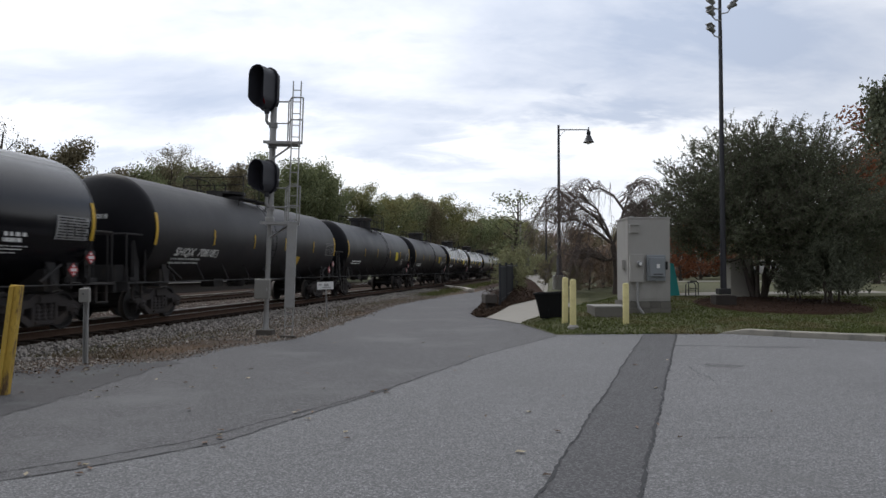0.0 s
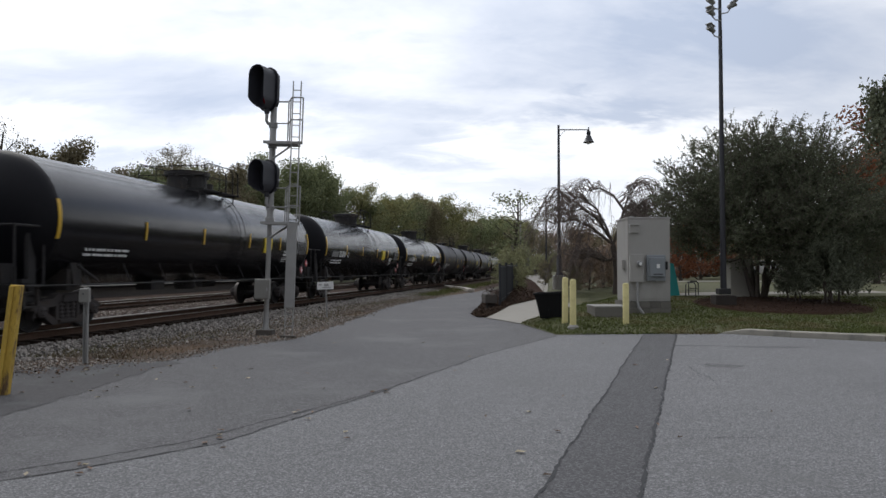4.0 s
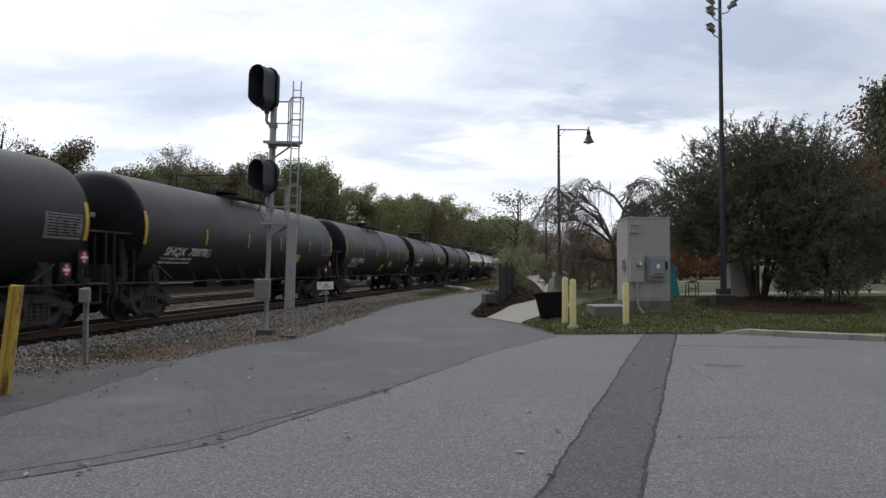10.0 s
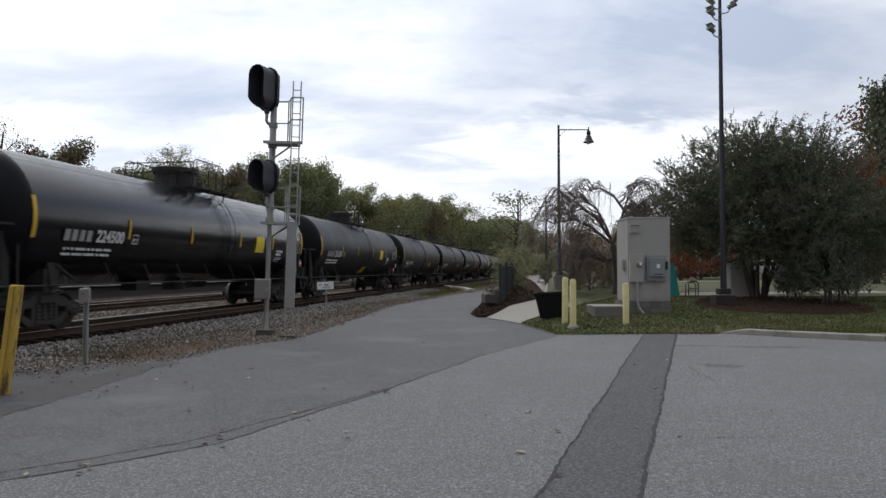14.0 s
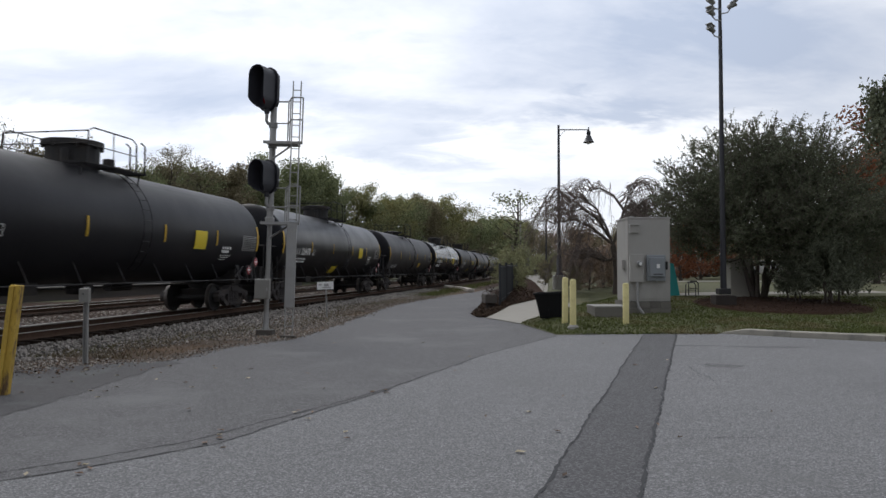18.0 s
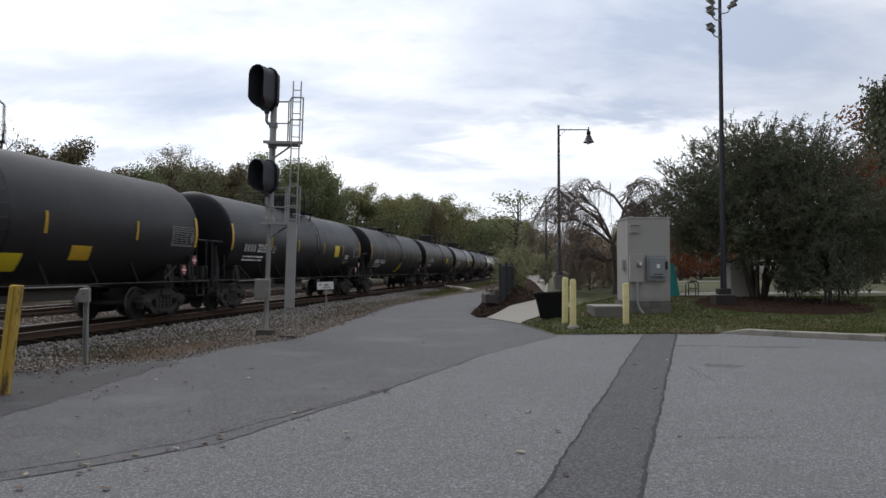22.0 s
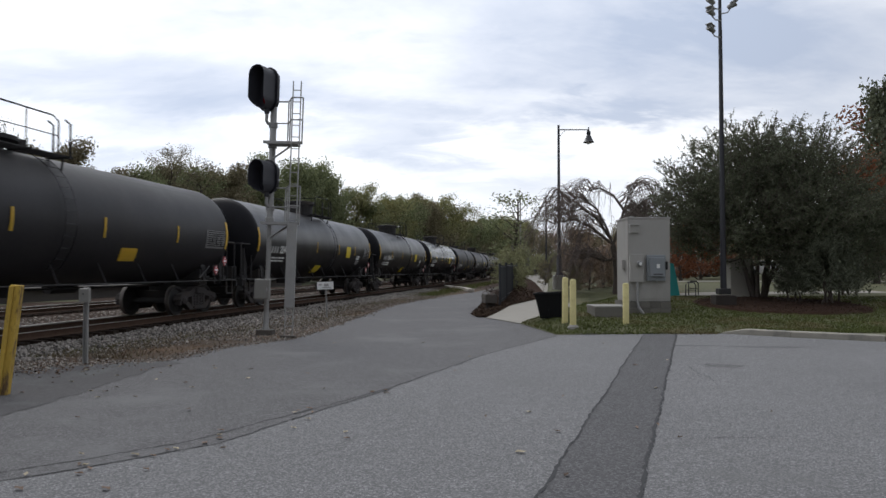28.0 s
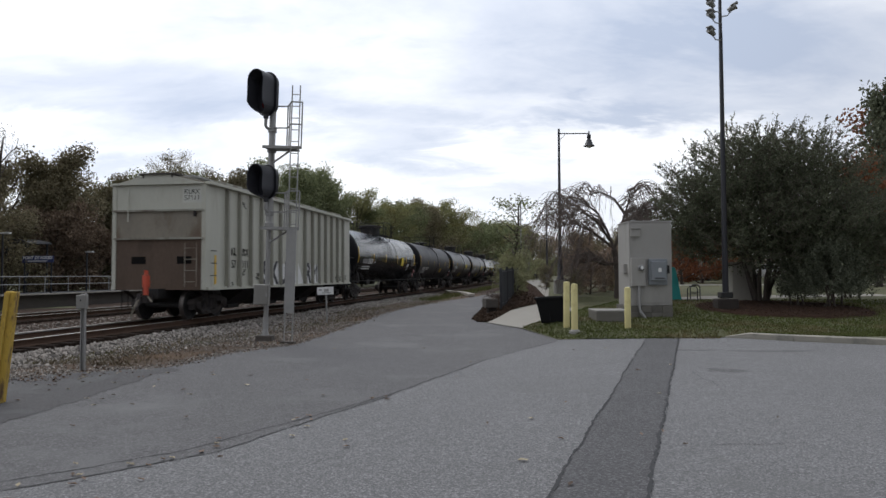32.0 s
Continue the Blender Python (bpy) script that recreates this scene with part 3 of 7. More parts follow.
def rise(x, y, s=0.0):
    """Height of the lawn: it rounds down to the road, the lot and the footpath at its edges."""
    left = 2.43 + (y - 21.7) * 0.6 if y > 21.7 else 3.0 - (y - 17.95) * 0.145
    e = min(1.0, max(0.0, (x - left) / 0.8))
    top = lawn_z(y) + 0.045 * min(1.0, max(0.0, (x - 6.6) / 1.2))
    low = 0.02 + walk_z(x, y) if y > 21.7 else 0.012
    front = 18.0 if x < 7.4 else 18.37 - (x - 7.47) * 0.714
    if x < 8.4:
        top = 0.012 + (top - 0.012) * min(1.0, max(0.0, (y - front) / 0.8) + max(0.0, (x - 7.6) / 0.6))
    return low + (top - low) * e if y < 30 else top


def walk_z(x, y):
    """The path climbs gently from the road's edge."""
    return max(0.0, lawn_z(y) - 0.2) * min(1.0, max(0.0, (y - 24.3 + (x - 1.52) * 2.86) / 5))


strip("walkway", WALK_L, WALK_R, lambda x, y, s: walk_z(x, y), M_WALK, "pale concrete footpath climbing beside the lawn", "footpath", 60, 0.02)
strip("planting_bed", [(1.5, 24.4), (1.2, 25.6), (1.12, 26.5), (1.35, 28.6), (1.56, 30.91), (2.5, 39.81), (3.96, 55.93), (5.6, 62), (8, 100)],
      [(1.53, 24.3)] + [(x + 0.02, y) for x, y in WALK_L[1:]],
      lambda x, y, s: 0.012 + s * (walk_z(x, y) + 0.03 * min(1.0, max(0.0, y - 25) / 3)) + 0.03 * noise.noise((x, y, 0)), M_MULCH, "sloping bed of brown leaf mulch", "planting bed", 60)

LAWN_F = [(2.43, 21.7), (2.97, 17.97), (3.4, 18.0), (3.8, 18.06), (5.28, 18.21), (6.4, 18.29), (7.47, 18.37), (8.8, 17.42), (10.5, 16.35), (14.3, 14.05), (20.6, 10.35), (40, -1)]
LAWN_B = [(14.05, 100), (14.7, 100), (15.3, 100), (20, 100), (26, 100), (32, 100), (38, 100), (46, 100), (55, 100), (70, 100), (90, 90), (130, 60)]


def finer(line, n):
    """The same line in n even steps from corner to corner."""
    return [(a[0] + (b[0] - a[0]) * i / n, a[1] + (b[1] - a[1]) * i / n) for a, b in zip(line, line[1:]) for i in range(n)] + [line[-1]]


LAWN_F, LAWN_B = LAWN_F[:1] + finer(LAWN_F[1:], 4), LAWN_B[:1] + finer(LAWN_B[1:], 4)
m = Mesh()
nr, vs, fs = 90, [], []
for i in range(nr + 1):
    s = (i / nr) ** 2.2
    for k, ((x0, y0), (x1, y1)) in enumerate(zip(LAWN_F, LAWN_B)):
        if k == 0:
            # follows the walk's edge
            t = s * (len(WALK_R) - 1)
            j = min(int(t), len(WALK_R) - 2)
            x = WALK_R[j][0] + (WALK_R[j + 1][0] - WALK_R[j][0]) * (t - j)
            y = WALK_R[j][1] + (WALK_R[j + 1][1] - WALK_R[j][1]) * (t - j)
        else:
            x, y = x0 + (x1 - x0) * s, y0 + (y1 - y0) * s
        vs.append((x, y, rise(x, y) + 0.02 * noise.noise((x * 0.8, y * 0.8, 3))))
nk = len(LAWN_F)
m.add(vs, [(i * nk + k, i * nk + k + 1, (i + 1) * nk + k + 1, (i + 1) * nk + k) for i in range(nr) for k in range(nk - 1)])
tagged(part("lawn", m, M_LAWN), "mown autumn lawn rising from the lot", "lawn", kind="structure")


# kerb in cast lengths along the lot's back
def kerb_run():
    kerb = thing("kerb", pose(0, 0, 0), "weathered concrete kerb of cast lengths along the lawn", "kerb", kind="structure")
    line = [(7.45, 18.36), (8.75, 17.33), (10.46, 16.26), (12.4, 15.1), (14.25, 13.97), (16.4, 12.7), (18.5, 11.45), (20.6, 10.2), (24, 8.2)]
    for i, ((x0, y0), (x1, y1)) in enumerate(zip(line, line[1:])):
        ln = math.hypot(x1 - x0, y1 - y0)
        k = Mesh()
        h0 = 0.03 if i == 0 else 0.15
        d = ln - 0.012
        # rolled front, flat top
        prof = [(0.0, -0.05), (0.0, 1.0 - 0.15), (0.04, 1.0), (0.17, 1.0), (0.17, -0.05)]
        vs = []
        for t, h in ((0, h0), (0.35 if i == 0 else 0.5, 0.15), (1, 0.15)):
            for a, b in prof:
                vs.append((t * d, a, b * h if b > 0 else b))
        np_ = len(prof)
        fs = [(j * np_ + q, (j + 1) * np_ + q, (j + 1) * np_ + (q + 1) % np_, j * np_ + (q + 1) % np_) for j in range(2) for q in range(np_)]
        fs += [tuple(range(np_)), tuple(reversed(range(2 * np_, 3 * np_)))]
        k.add(vs, fs)
        part("kerb_stone", k, M_CURB, kerb, at=pose(x0, y0, 0.006, 0, 0, math.degrees(math.atan2(y1 - y0, x1 - x0))))


kerb_run()

# ---------------------------------------------------------------- tracks


def railway(name, w, sleepers, label):
    t = thing(name, on_track(w, 0, RAIL_Z), label, "railway track", kind="structure")
    web = [(-0.07, -0.17), (0.07, -0.17), (0.07, -0.155), (0.012, -0.13), (0.012, -0.05), (0.035, -0.035), (0.035, -0.006), (-0.035, -0.006), (-0.035, -0.035), (-0.012, -0.05), (-0.012, -0.13), (-0.07, -0.155)]
    for s in (-0.7525, 0.7525):
        r = part("rail", Mesh().prism(web, -40, 700), M_RAIL, t, at=pose(s, 0, 0))
        part("rail_head", Mesh().box((-0.005 if s > 0 else 0.005, 330, -0.016), (0.066, 740, 0.036)), M_RAILTOP, r, "polished running surface")
    tie = Mesh().box((0, 0, -0.215), (2.6, 0.23, 0.11)).data("sleeper", M_TIE)
    n = sleepers
    for i in range(n):
        part("sleeper", tie, None, t, at=pose(random.uniform(-0.03, 0.03), 4 + i * 0.52, 0, 0, 0, random.uniform(-1, 1)))
    m = Mesh()
    for i in range(420):
        m.box((0, 4 + (n + i) * 0.52, -0.215), (2.6, 0.23, 0.11))
    tagged(part("far_sleepers", m, M_TIE, t), kind="stuff")


railway("track", TRACK_W, 130, "rusty main-line rails on wooden sleepers in ballast")
railway("track", -19.55, 60, "second line of rusty rails on wooden sleepers")

# ---------------------------------------------------------------- the train
HALF = 9.27          # half a car over its couplers
TC_Z, TC_R = 2.73, 1.6    # tank axis above the rail, radius
CYL = 7.95


def tank_shell():
    m = Mesh()
    n, rows = 40, []
    rows.append((-CYL - 0.7, 0.001))
    for k in range(1, 8):
        a = k / 8 * math.pi / 2
        rows.append((-CYL - 0.7 * math.cos(a), TC_R * math.sin(a)))
    seams = [-CYL, -CYL + 0.02, -5.2, -5.18, -2.6, -2.58, 0, 0.02, 2.6, 2.62, 5.2, 5.22, CYL - 0.02, CYL]
    rows += [(y, TC_R - (0.006 if i % 2 else 0)) for i, y in enumerate(seams)]
    for k in range(7, 0, -1):
        a = k / 8 * math.pi / 2
        rows.append((CYL + 0.7 * math.cos(a), TC_R * math.sin(a)))
    rows.append((CYL + 0.7, 0.001))
    vs = [(r * math.cos(2 * math.pi * k / n), y, TC_Z + r * math.sin(2 * math.pi * k / n)) for y, r in rows for k in range(n)]
    fs = [(i * n + k, (i + 1) * n + k, (i + 1) * n + (k + 1) % n, i * n + (k + 1) % n) for i in range(len(rows) - 1) for k in range(n)]
    return m.add(vs, fs)


def hull(ang, off=0.012):
    """A point on the near side of the tank, ang degrees above its axis."""
    a = radians(ang)
    return (TC_R + off) * math.cos(a), TC_Z + (TC_R + off) * math.sin(a)


def curved_patch(y0, y1, a0, a1, off=0.012, skew=0.0, n=6):
    """A thin plate that follows the near side of the tank."""
    m = Mesh()
    vs = []
    for o in (off, off - 0.01):
        for i in range(n + 1):
            t = i / n
            x, z = hull(a0 + (a1 - a0) * t, o)
            vs += [(x, y0 + skew * t, z), (x, y1 + skew * t, z)]
    k = 2 * (n + 1)
    fs = []
    for i in range(n):
        a = 2 * i
        fs += [(a, a + 1, a + 3, a + 2), (k + a, k + a + 2, k + a + 3, k + a + 1), (a, a + 2, k + a + 2, k + a), (a + 1, k + a + 1, k + a + 3, a + 3)]
    fs += [(0, k, k + 1, 1), (2 * n, 2 * n + 1, k + 2 * n + 1, k + 2 * n)]
    return m.add(vs, fs)


def wheelset_mesh():
    m = Mesh()
    prof = [(0.0, -0.06), (0.10, -0.06), (0.13, -0.03), (0.36, 0.0), (0.40, -0.055), (0.462, -0.055), (0.465, 0.05), (0.49, 0.06), (0.485, 0.085), (0.40, 0.085), (0.34, 0.03), (0.10, 0.06), (0.0, 0.06)]
    for s in (1, -1):
        m.lathe(prof, 28, pose(s * 0.79, 0, 0, 0, -90 * s, 0))
    m.tube([(-0.95, 0, 0), (0.95, 0, 0)], 0.085, 12)
    for s in (1, -1):
        for k in range(6):
            a = k * math.pi / 3
            m.box((s * 0.865, 0.22 * math.cos(a), 0.22 * math.sin(a)), (0.02, 0.05, 0.05))
    return m


def sideframe_mesh():
    """Cast truck side: top chord, hanging bottom chord, columns, bearing jaws, spring nest."""
    m = Mesh()
    top = [(-1.2, 0.5), (-1.06, 0.66), (-0.52, 0.75), (-0.32, 0.88), (0.32, 0.88), (0.52, 0.75), (1.06, 0.66), (1.2, 0.5), (1.0, 0.52), (0.46, 0.58), (0.3, 0.68), (-0.3, 0.68), (-0.46, 0.58), (-1.0, 0.52)]
    low = [(-1.02, 0.52), (-0.5, 0.15), (0.5, 0.15), (1.02, 0.52), (0.82, 0.52), (0.4, 0.29), (-0.4, 0.29), (-0.82, 0.52)]
    for o, d in ((top, 0.11), (low, 0.09)):
        n = len(o)
        m.add([(d, a, b) for a, b in o] + [(-d, a, b) for a, b in o],
              [tuple(range(n)), tuple(reversed(range(n, 2 * n)))] + [(i, n + i, n + (i + 1) % n, (i + 1) % n) for i in range(n)])
    for y in (-0.36, 0.36):
        m.box((0, y, 0.48), (0.2, 0.1, 0.44))
    for y in (-0.2, 0.0, 0.2):
        m.lathe([(0.075, 0.28), (0.088, 0.32), (0.075, 0.36), (0.088, 0.41), (0.075, 0.45), (0.088, 0.5), (0.075, 0.54), (0.088, 0.6), (0.06, 0.66)], 9, pose(0.04, y, 0))
    for y in (-0.89, 0.89):
        m.box((0, y, 0.54), (0.24, 0.44, 0.18)).box((0, y - 0.19, 0.42), (0.2, 0.07, 0.2)).box((0, y + 0.19, 0.42), (0.2, 0.07, 0.2))
        m.lathe([(0.0, 0.16), (0.06, 0.16), (0.1, 0.14), (0.135, 0.12), (0.135, -0.05), (0.0, -0.05)], 14, pose(0.02, y, 0.463, 0, 90, 0))
        for k in range(3):
            a = 2.1 * k + 0.5
            m.box((0.185, y + 0.06 * math.cos(a), 0.463 + 0.06 * math.sin(a)), (0.03, 0.035, 0.035))
    m.box((0.09, 0, 0.75), (0.12, 0.42, 0.16)).box((0.1, 0, 0.22), (0.08, 0.62, 0.06))
    return m


WHEEL_DATA = wheelset_mesh().data("wheelset", M_WHEEL)
WHEEL_DATA.materials.append(M_TREAD)
for f_ in WHEEL_DATA.polygons:
    rim = [math.hypot(WHEEL_DATA.vertices[i].co.y, WHEEL_DATA.vertices[i].co.z) for i in f_.vertices]
    if min(rim) > 0.455:
        f_.material_index = 1
SIDE_DATA = sideframe_mesh().data("side_frame", M_TRUCK)
BOLSTER_DATA = Mesh().box((0, 0, 0.62), (1.8, 0.4, 0.26)).box((0, 0, 0.78), (0.4, 0.4, 0.1)).box((0, 0.5, 0.42), (1.5, 0.12, 0.16)).box((0, -0.5, 0.42), (1.5, 0.12, 0.16)).data("bolster", M_TRUCK)
WHEELS = []


def add_truck(car, y):
    tr = part("truck", BOLSTER_DATA, None, car, at=pose(0, y, LIFT))
    for s in (1, -1):
        part("side_frame", SIDE_DATA, None, tr, at=pose(1.0 * s, 0, 0, 0, 0, 0 if s > 0 else 180))
    for d in (-0.89, 0.89):
        w = part("wheelset", WHEEL_DATA, None, tr)
        w.matrix_parent_inverse = pose(0, d, 0.463)


def rail_pipe(pts, r=0.017, n=6):
    return Mesh().tube(pts, r, n)


def common_parts():
    """Shared part meshes of all tank cars."""
    d = {}
    d["gloss"] = tank_shell().data("tank", M_GLOSS, True)
    d["semi"] = tank_shell().data("tank", M_SEMI, True)
    d["matte"] = tank_shell().data("tank", M_MATTE, True)
    d["dusty"] = tank_shell().data("tank", M_DUSTY, True)
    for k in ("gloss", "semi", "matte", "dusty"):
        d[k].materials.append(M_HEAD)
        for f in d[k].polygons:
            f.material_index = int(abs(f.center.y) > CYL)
    # stub sill, bolster, end deck and step of one end
    d["stub_sill"] = Mesh().box((0, 7.75, 0.97), (0.5, 2.8, 0.38)).data("stub_sill", M_FRAME)
    m = Mesh().box((0, 7.0, 1.2), (2.5, 0.5, 0.5))
    m.prism([(-1.35, 1.05), (1.35, 1.05), (1.2, 1.75), (0.9, 1.25), (-0.9, 1.25), (-1.2, 1.75)], 6.88, 7.12)
    d["saddle"] = m.data("saddle", M_FRAME)
    d["end_deck"] = Mesh().box((0, 8.66, 1.08), (2.9, 0.8, 0.06)).box((0, 9.02, 0.98), (2.9, 0.08, 0.24)).data("end_deck", M_FRAME)
    d["step"] = Mesh().box((1.38, 8.35, 0.85), (0.06, 0.06, 0.5)).box((1.38, 8.75, 0.85), (0.06, 0.06, 0.5)).box((1.38, 8.55, 0.62), (0.1, 0.46, 0.04)).data("step", M_FRAME)
    d["stay"] = Mesh().tube([(1.4, 7.1, 1.55), (1.44, 6.4, 1.16)], 0.035, 6).data("stay", M_FRAME)
    # side grab pipe with brackets
    m = rail_pipe([(1.5, -8.8, 1.08), (1.5, 8.8, 1.08)], 0.022)
    for k in range(9):
        y = -6.8 + k * 1.7
        m.tube([(1.5, y, 1.08), (1.22, y, 1.66)], 0.016, 5)
    d["side_rail"] = m.data("side_rail", M_FRAME)
    # coupler
    m = Mesh().box((0, 0.0, 0.86), (0.14, 0.7, 0.16)).box((0.03, 0.36, 0.86), (0.3, 0.26, 0.3)).box((0.12, 0.5, 0.86), (0.12, 0.14, 0.28))
    m.tube([(0.25, 0.1, 0.75), (0.32, 0.4, 0.5), (0.3, 0.75, 0.55)], 0.025, 6)
    d["coupler"] = m.data("coupler", M_TRUCK)
    # end railing and its posts
    d["end_railing"] = Mesh().tube([(-1.36, 8.15, 1.1), (-1.36, 8.15, 2.32), (-1.36, 8.22, 2.4), (-1.36, 9.0, 2.4), (1.36, 9.0, 2.4), (1.36, 8.22, 2.4), (1.36, 8.15, 2.32), (1.36, 8.15, 1.1)], 0.028, 8).data("end_railing", M_FRAME)
    d["end_post"] = Mesh().tube([(0, 9.0, 1.1), (0, 9.0, 2.4)], 0.026, 6).box((0, 9.0, 1.3), (0.09, 0.03, 0.4)).data("end_post", M_FRAME)
    d["end_brace"] = Mesh().box((0, 8.3, 1.6), (0.1, 0.22, 1.3)).box((0, 8.42, 1.18), (0.16, 0.4, 0.1)).box((0, 8.2, 2.2), (0.14, 0.3, 0.12)).data("end_brace", M_FRAME)
    m = Mesh().box((0.75, 8.72, 1.5), (0.5, 0.35, 0.75), None, 0.03).box((-0.6, 8.7, 1.35), (0.7, 0.4, 0.45))
    m.lathe([(0.26, 0), (0.29, 0.02), (0.26, 0.04)], 16, pose(0.3, 8.95, 1.75, -90))
    d["brake_gear"] = m.data("brake_gear", M_FRAME)
    # bottom fittings
    m = Mesh().lathe([(0.32, 0.0), (0.36, 0.1), (0.3, 0.55), (0.0, 0.56)], 14, pose(0, 0.2, 0.78))
    m.box((0, 0.2, 1.14), (1.1, 0.9, 0.12)).tube([(-0.5, 2.1, 0.95), (-0.5, 3.1, 0.95)], 0.16, 10).tube([(0.1, -8, 0.95), (0.1, 8, 0.95)], 0.03, 5)
    m.box((0.35, -2.4, 0.98), (0.5, 0.7, 0.3))
    d["outlet"] = m.data("outlet", M_FRAME)
    # manway
    m = Mesh().lathe([(0.66, 3.95), (0.66, 4.62), (0.76, 4.66), (0.76, 4.78), (0.5, 4.82), (0.0, 4.84)], 22, pose(0, 0.0, 0))
    for k in range(8):
        a = k * math.pi / 4
        m.box((0.7 * math.cos(a), 0.7 * math.sin(a), 4.66), (0.08, 0.08, 0.16))
    m.lathe([(0.16, 4.0), (0.16, 4.55), (0.0, 4.58)], 10, pose(0, 1.5, 0)).lathe([(0.1, 4.0), (0.1, 4.5), (0.0, 4.52)], 8, pose(0.3, -0.7, 0))
    d["manway_tall"] = m.data("manway", M_FRAME)
    m = Mesh().lathe([(0.42, 3.95), (0.42, 4.26), (0.72, 4.3), (0.72, 4.4), (0.3, 4.45), (0.0, 4.46)], 22, pose(0, 0.1, 0))
    m.lathe([(0.16, 4.0), (0.16, 4.5), (0.0, 4.52)], 10, pose(0, 1.2, 0)).box((0, -0.9, 4.24), (0.4, 0.5, 0.22))
    d["manway_flat"] = m.data("manway", M_FRAME)
    # platform: one plank of bars a side, joined by cross members
    m = Mesh()
    for k in range(5):
        m.box((0.74 + 0.11 * k, 0.4, 4.06), (0.06, 2.6, 0.035))
    for y in (-0.85, 0.4, 1.65):
        m.box((0.96, y, 4.045), (0.62, 0.08, 0.06))
    for y in (-0.8, 1.6):
        m.tube([(1.1, y, 4.05), (1.05, y, 3.72)], 0.025, 5)
    d["platform"] = m.data("top_platform", M_FRAME)
    m = Mesh()
    for s in (1, -1):
        m.tube([(s * 1.2, 1.1, 4.06), (s * 1.2, 1.1, 4.85), (s * 1.2, 0.9, 4.95), (s * 1.2, -0.7, 4.95), (s * 1.2, -0.9, 4.85), (s * 1.2, -0.9, 4.06)], 0.02, 6)
        m.tube([(s * 1.2, -0.9, 4.5), (s * 1.2, 1.1, 4.5)], 0.014, 5)
        m.tube([(s * 1.2, 0.1, 4.06), (s * 1.2, 0.1, 4.95)], 0.014, 5)
        m.tube([(s * 0.74, 1.5, 4.05), (s * 0.74, 1.5, 4.85), (s * 0.74, 1.32, 4.92)], 0.024, 6).tube([(s * 1.2, 1.5, 4.05), (s * 1.2, 1.5, 4.85), (s * 1.2, 1.32, 4.92)], 0.024, 6)
    for y in (-0.9,):
        m.tube([(-1.2, y, 4.85), (1.2, y, 4.85)], 0.018, 6).tube([(-1.2, y, 4.55), (1.2, y, 4.55)], 0.014, 5)
    d["top_railing"] = m.data("top_railing", M_FRAME)
    # ladder down the near side
    m = Mesh()
    for y in (1.0, 1.38):
        m.tube([(hull(a, 0.07)[0], y, hull(a, 0.07)[1]) for a in range(72, -46, -9)], 0.012, 5)
    for a in range(66, -45, -10):
        x, z = hull(a, 0.07)
        m.tube([(x, 1.0, z), (x, 1.38, z)], 0.008, 5)
    d["ladder"] = m.data("ladder", M_GLOSS)
    # reflective strips
    d["end_strip"] = curved_patch(-0.055, 0.055, -17, 16).data("reflective_strip", M_YELLOW)
    d["mid_strip"] = curved_patch(-0.035, 0.035, -9, 9).data("reflective_strip", M_YELLOW)
    d["label_square"] = curved_patch(-0.36, 0.36, -15, 6).data("yellow_label", M_LABELY)
    d["label_slant"] = curved_patch(-0.35, 0.35, -37, -23, 0.012, -0.08).data("yellow_label", M_YELLOW)
    d["label_low"] = curved_patch(-0.42, 0.42, -54, -36, 0.012, -0.1).data("yellow_label", M_LABELY)
    d["data_plate"] = curved_patch(-0.53, 0.53, -17.5, 2).data("data_plate", M_PANEL)
    d["data_plate_wide"] = curved_patch(-0.6, 0.6, -17, 4).data("data_plate", M_PLATEQ)
    # print on the plate: short words in ruled rows and columns
    for nm, half, top_ in (("plate_print", 0.5, 0.5), ("plate_print_wide", 0.57, 2.5)):
        m = Mesh()
        rr = random.Random(6)
        for r_ in range(8):
            x, z = hull(top_ - r_ * 2.35, 0.022)
            y = -half + 0.03
            while y < half - 0.06:
                w_ = rr.uniform(0.03, 0.1)
                m.box((x, y + w_ / 2, z), (0.008, w_, 0.03))
                y += w_ + rr.choice((0.02, 0.03, 0.06))
        for k in range(1, 4):
            x, z = hull(-7.5, 0.021)
            m.box((x, -half + half * 0.5 * k + 0.04, z), (0.008, 0.018, 0.4))
        d[nm] = m.data(nm, M_DARKINK)
    for nm, seed, rows_ in (("small_print", 3, (-25, -30)), ("low_print", 3, (-31.5, -36.5)), ("side_print", 5, (-15.5, -20, -25, -27.5, -30.5))):
        m = Mesh()
        rr = random.Random(seed)
        for q, a in enumerate(rows_):
            x, z = hull(a, 0.014)
            y = -1.0 if nm != "side_print" else -0.25
            end = 0.75 - 0.1 * q if nm != "side_print" else (0.35, 0.15, 0.5, 0.42, 0.2)[q]
            while y < end:
                w_ = rr.uniform(0.04, 0.13)
                h_ = 0.06 if nm != "side_print" else (0.085 if q < 2 else 0.022)
                m.box((x, y + w_ / 2, z), (0.006, w_, h_))
                y += w_ + rr.choice((0.02, 0.025, 0.07))
        d[nm] = m.data(nm, M_DECAL)
        d[nm + "_faded"] = m.data(nm, M_FADED)
    # diamond placard in its holder
    m = Mesh().box((0, 0, 0), (0.012, 0.23, 0.23), pose(0, 0, 0, 45))
    d["placard"] = m.data("placard", M_RED)
    d["bracket"] = Mesh().box((-0.02, 0, 0), (0.02, 0.36, 0.34)).box((-0.06, 0, -0.25), (0.05, 0.06, 0.4)).data("placard_bracket", M_FRAME)
    m = Mesh().box((0.01, 0.0, 0.0), (0.006, 0.2, 0.07), None).box((0.01, 0.0, -0.09), (0.006, 0.05, 0.05)).box((0.01, 0.0, 0.09), (0.006, 0.06, 0.06))
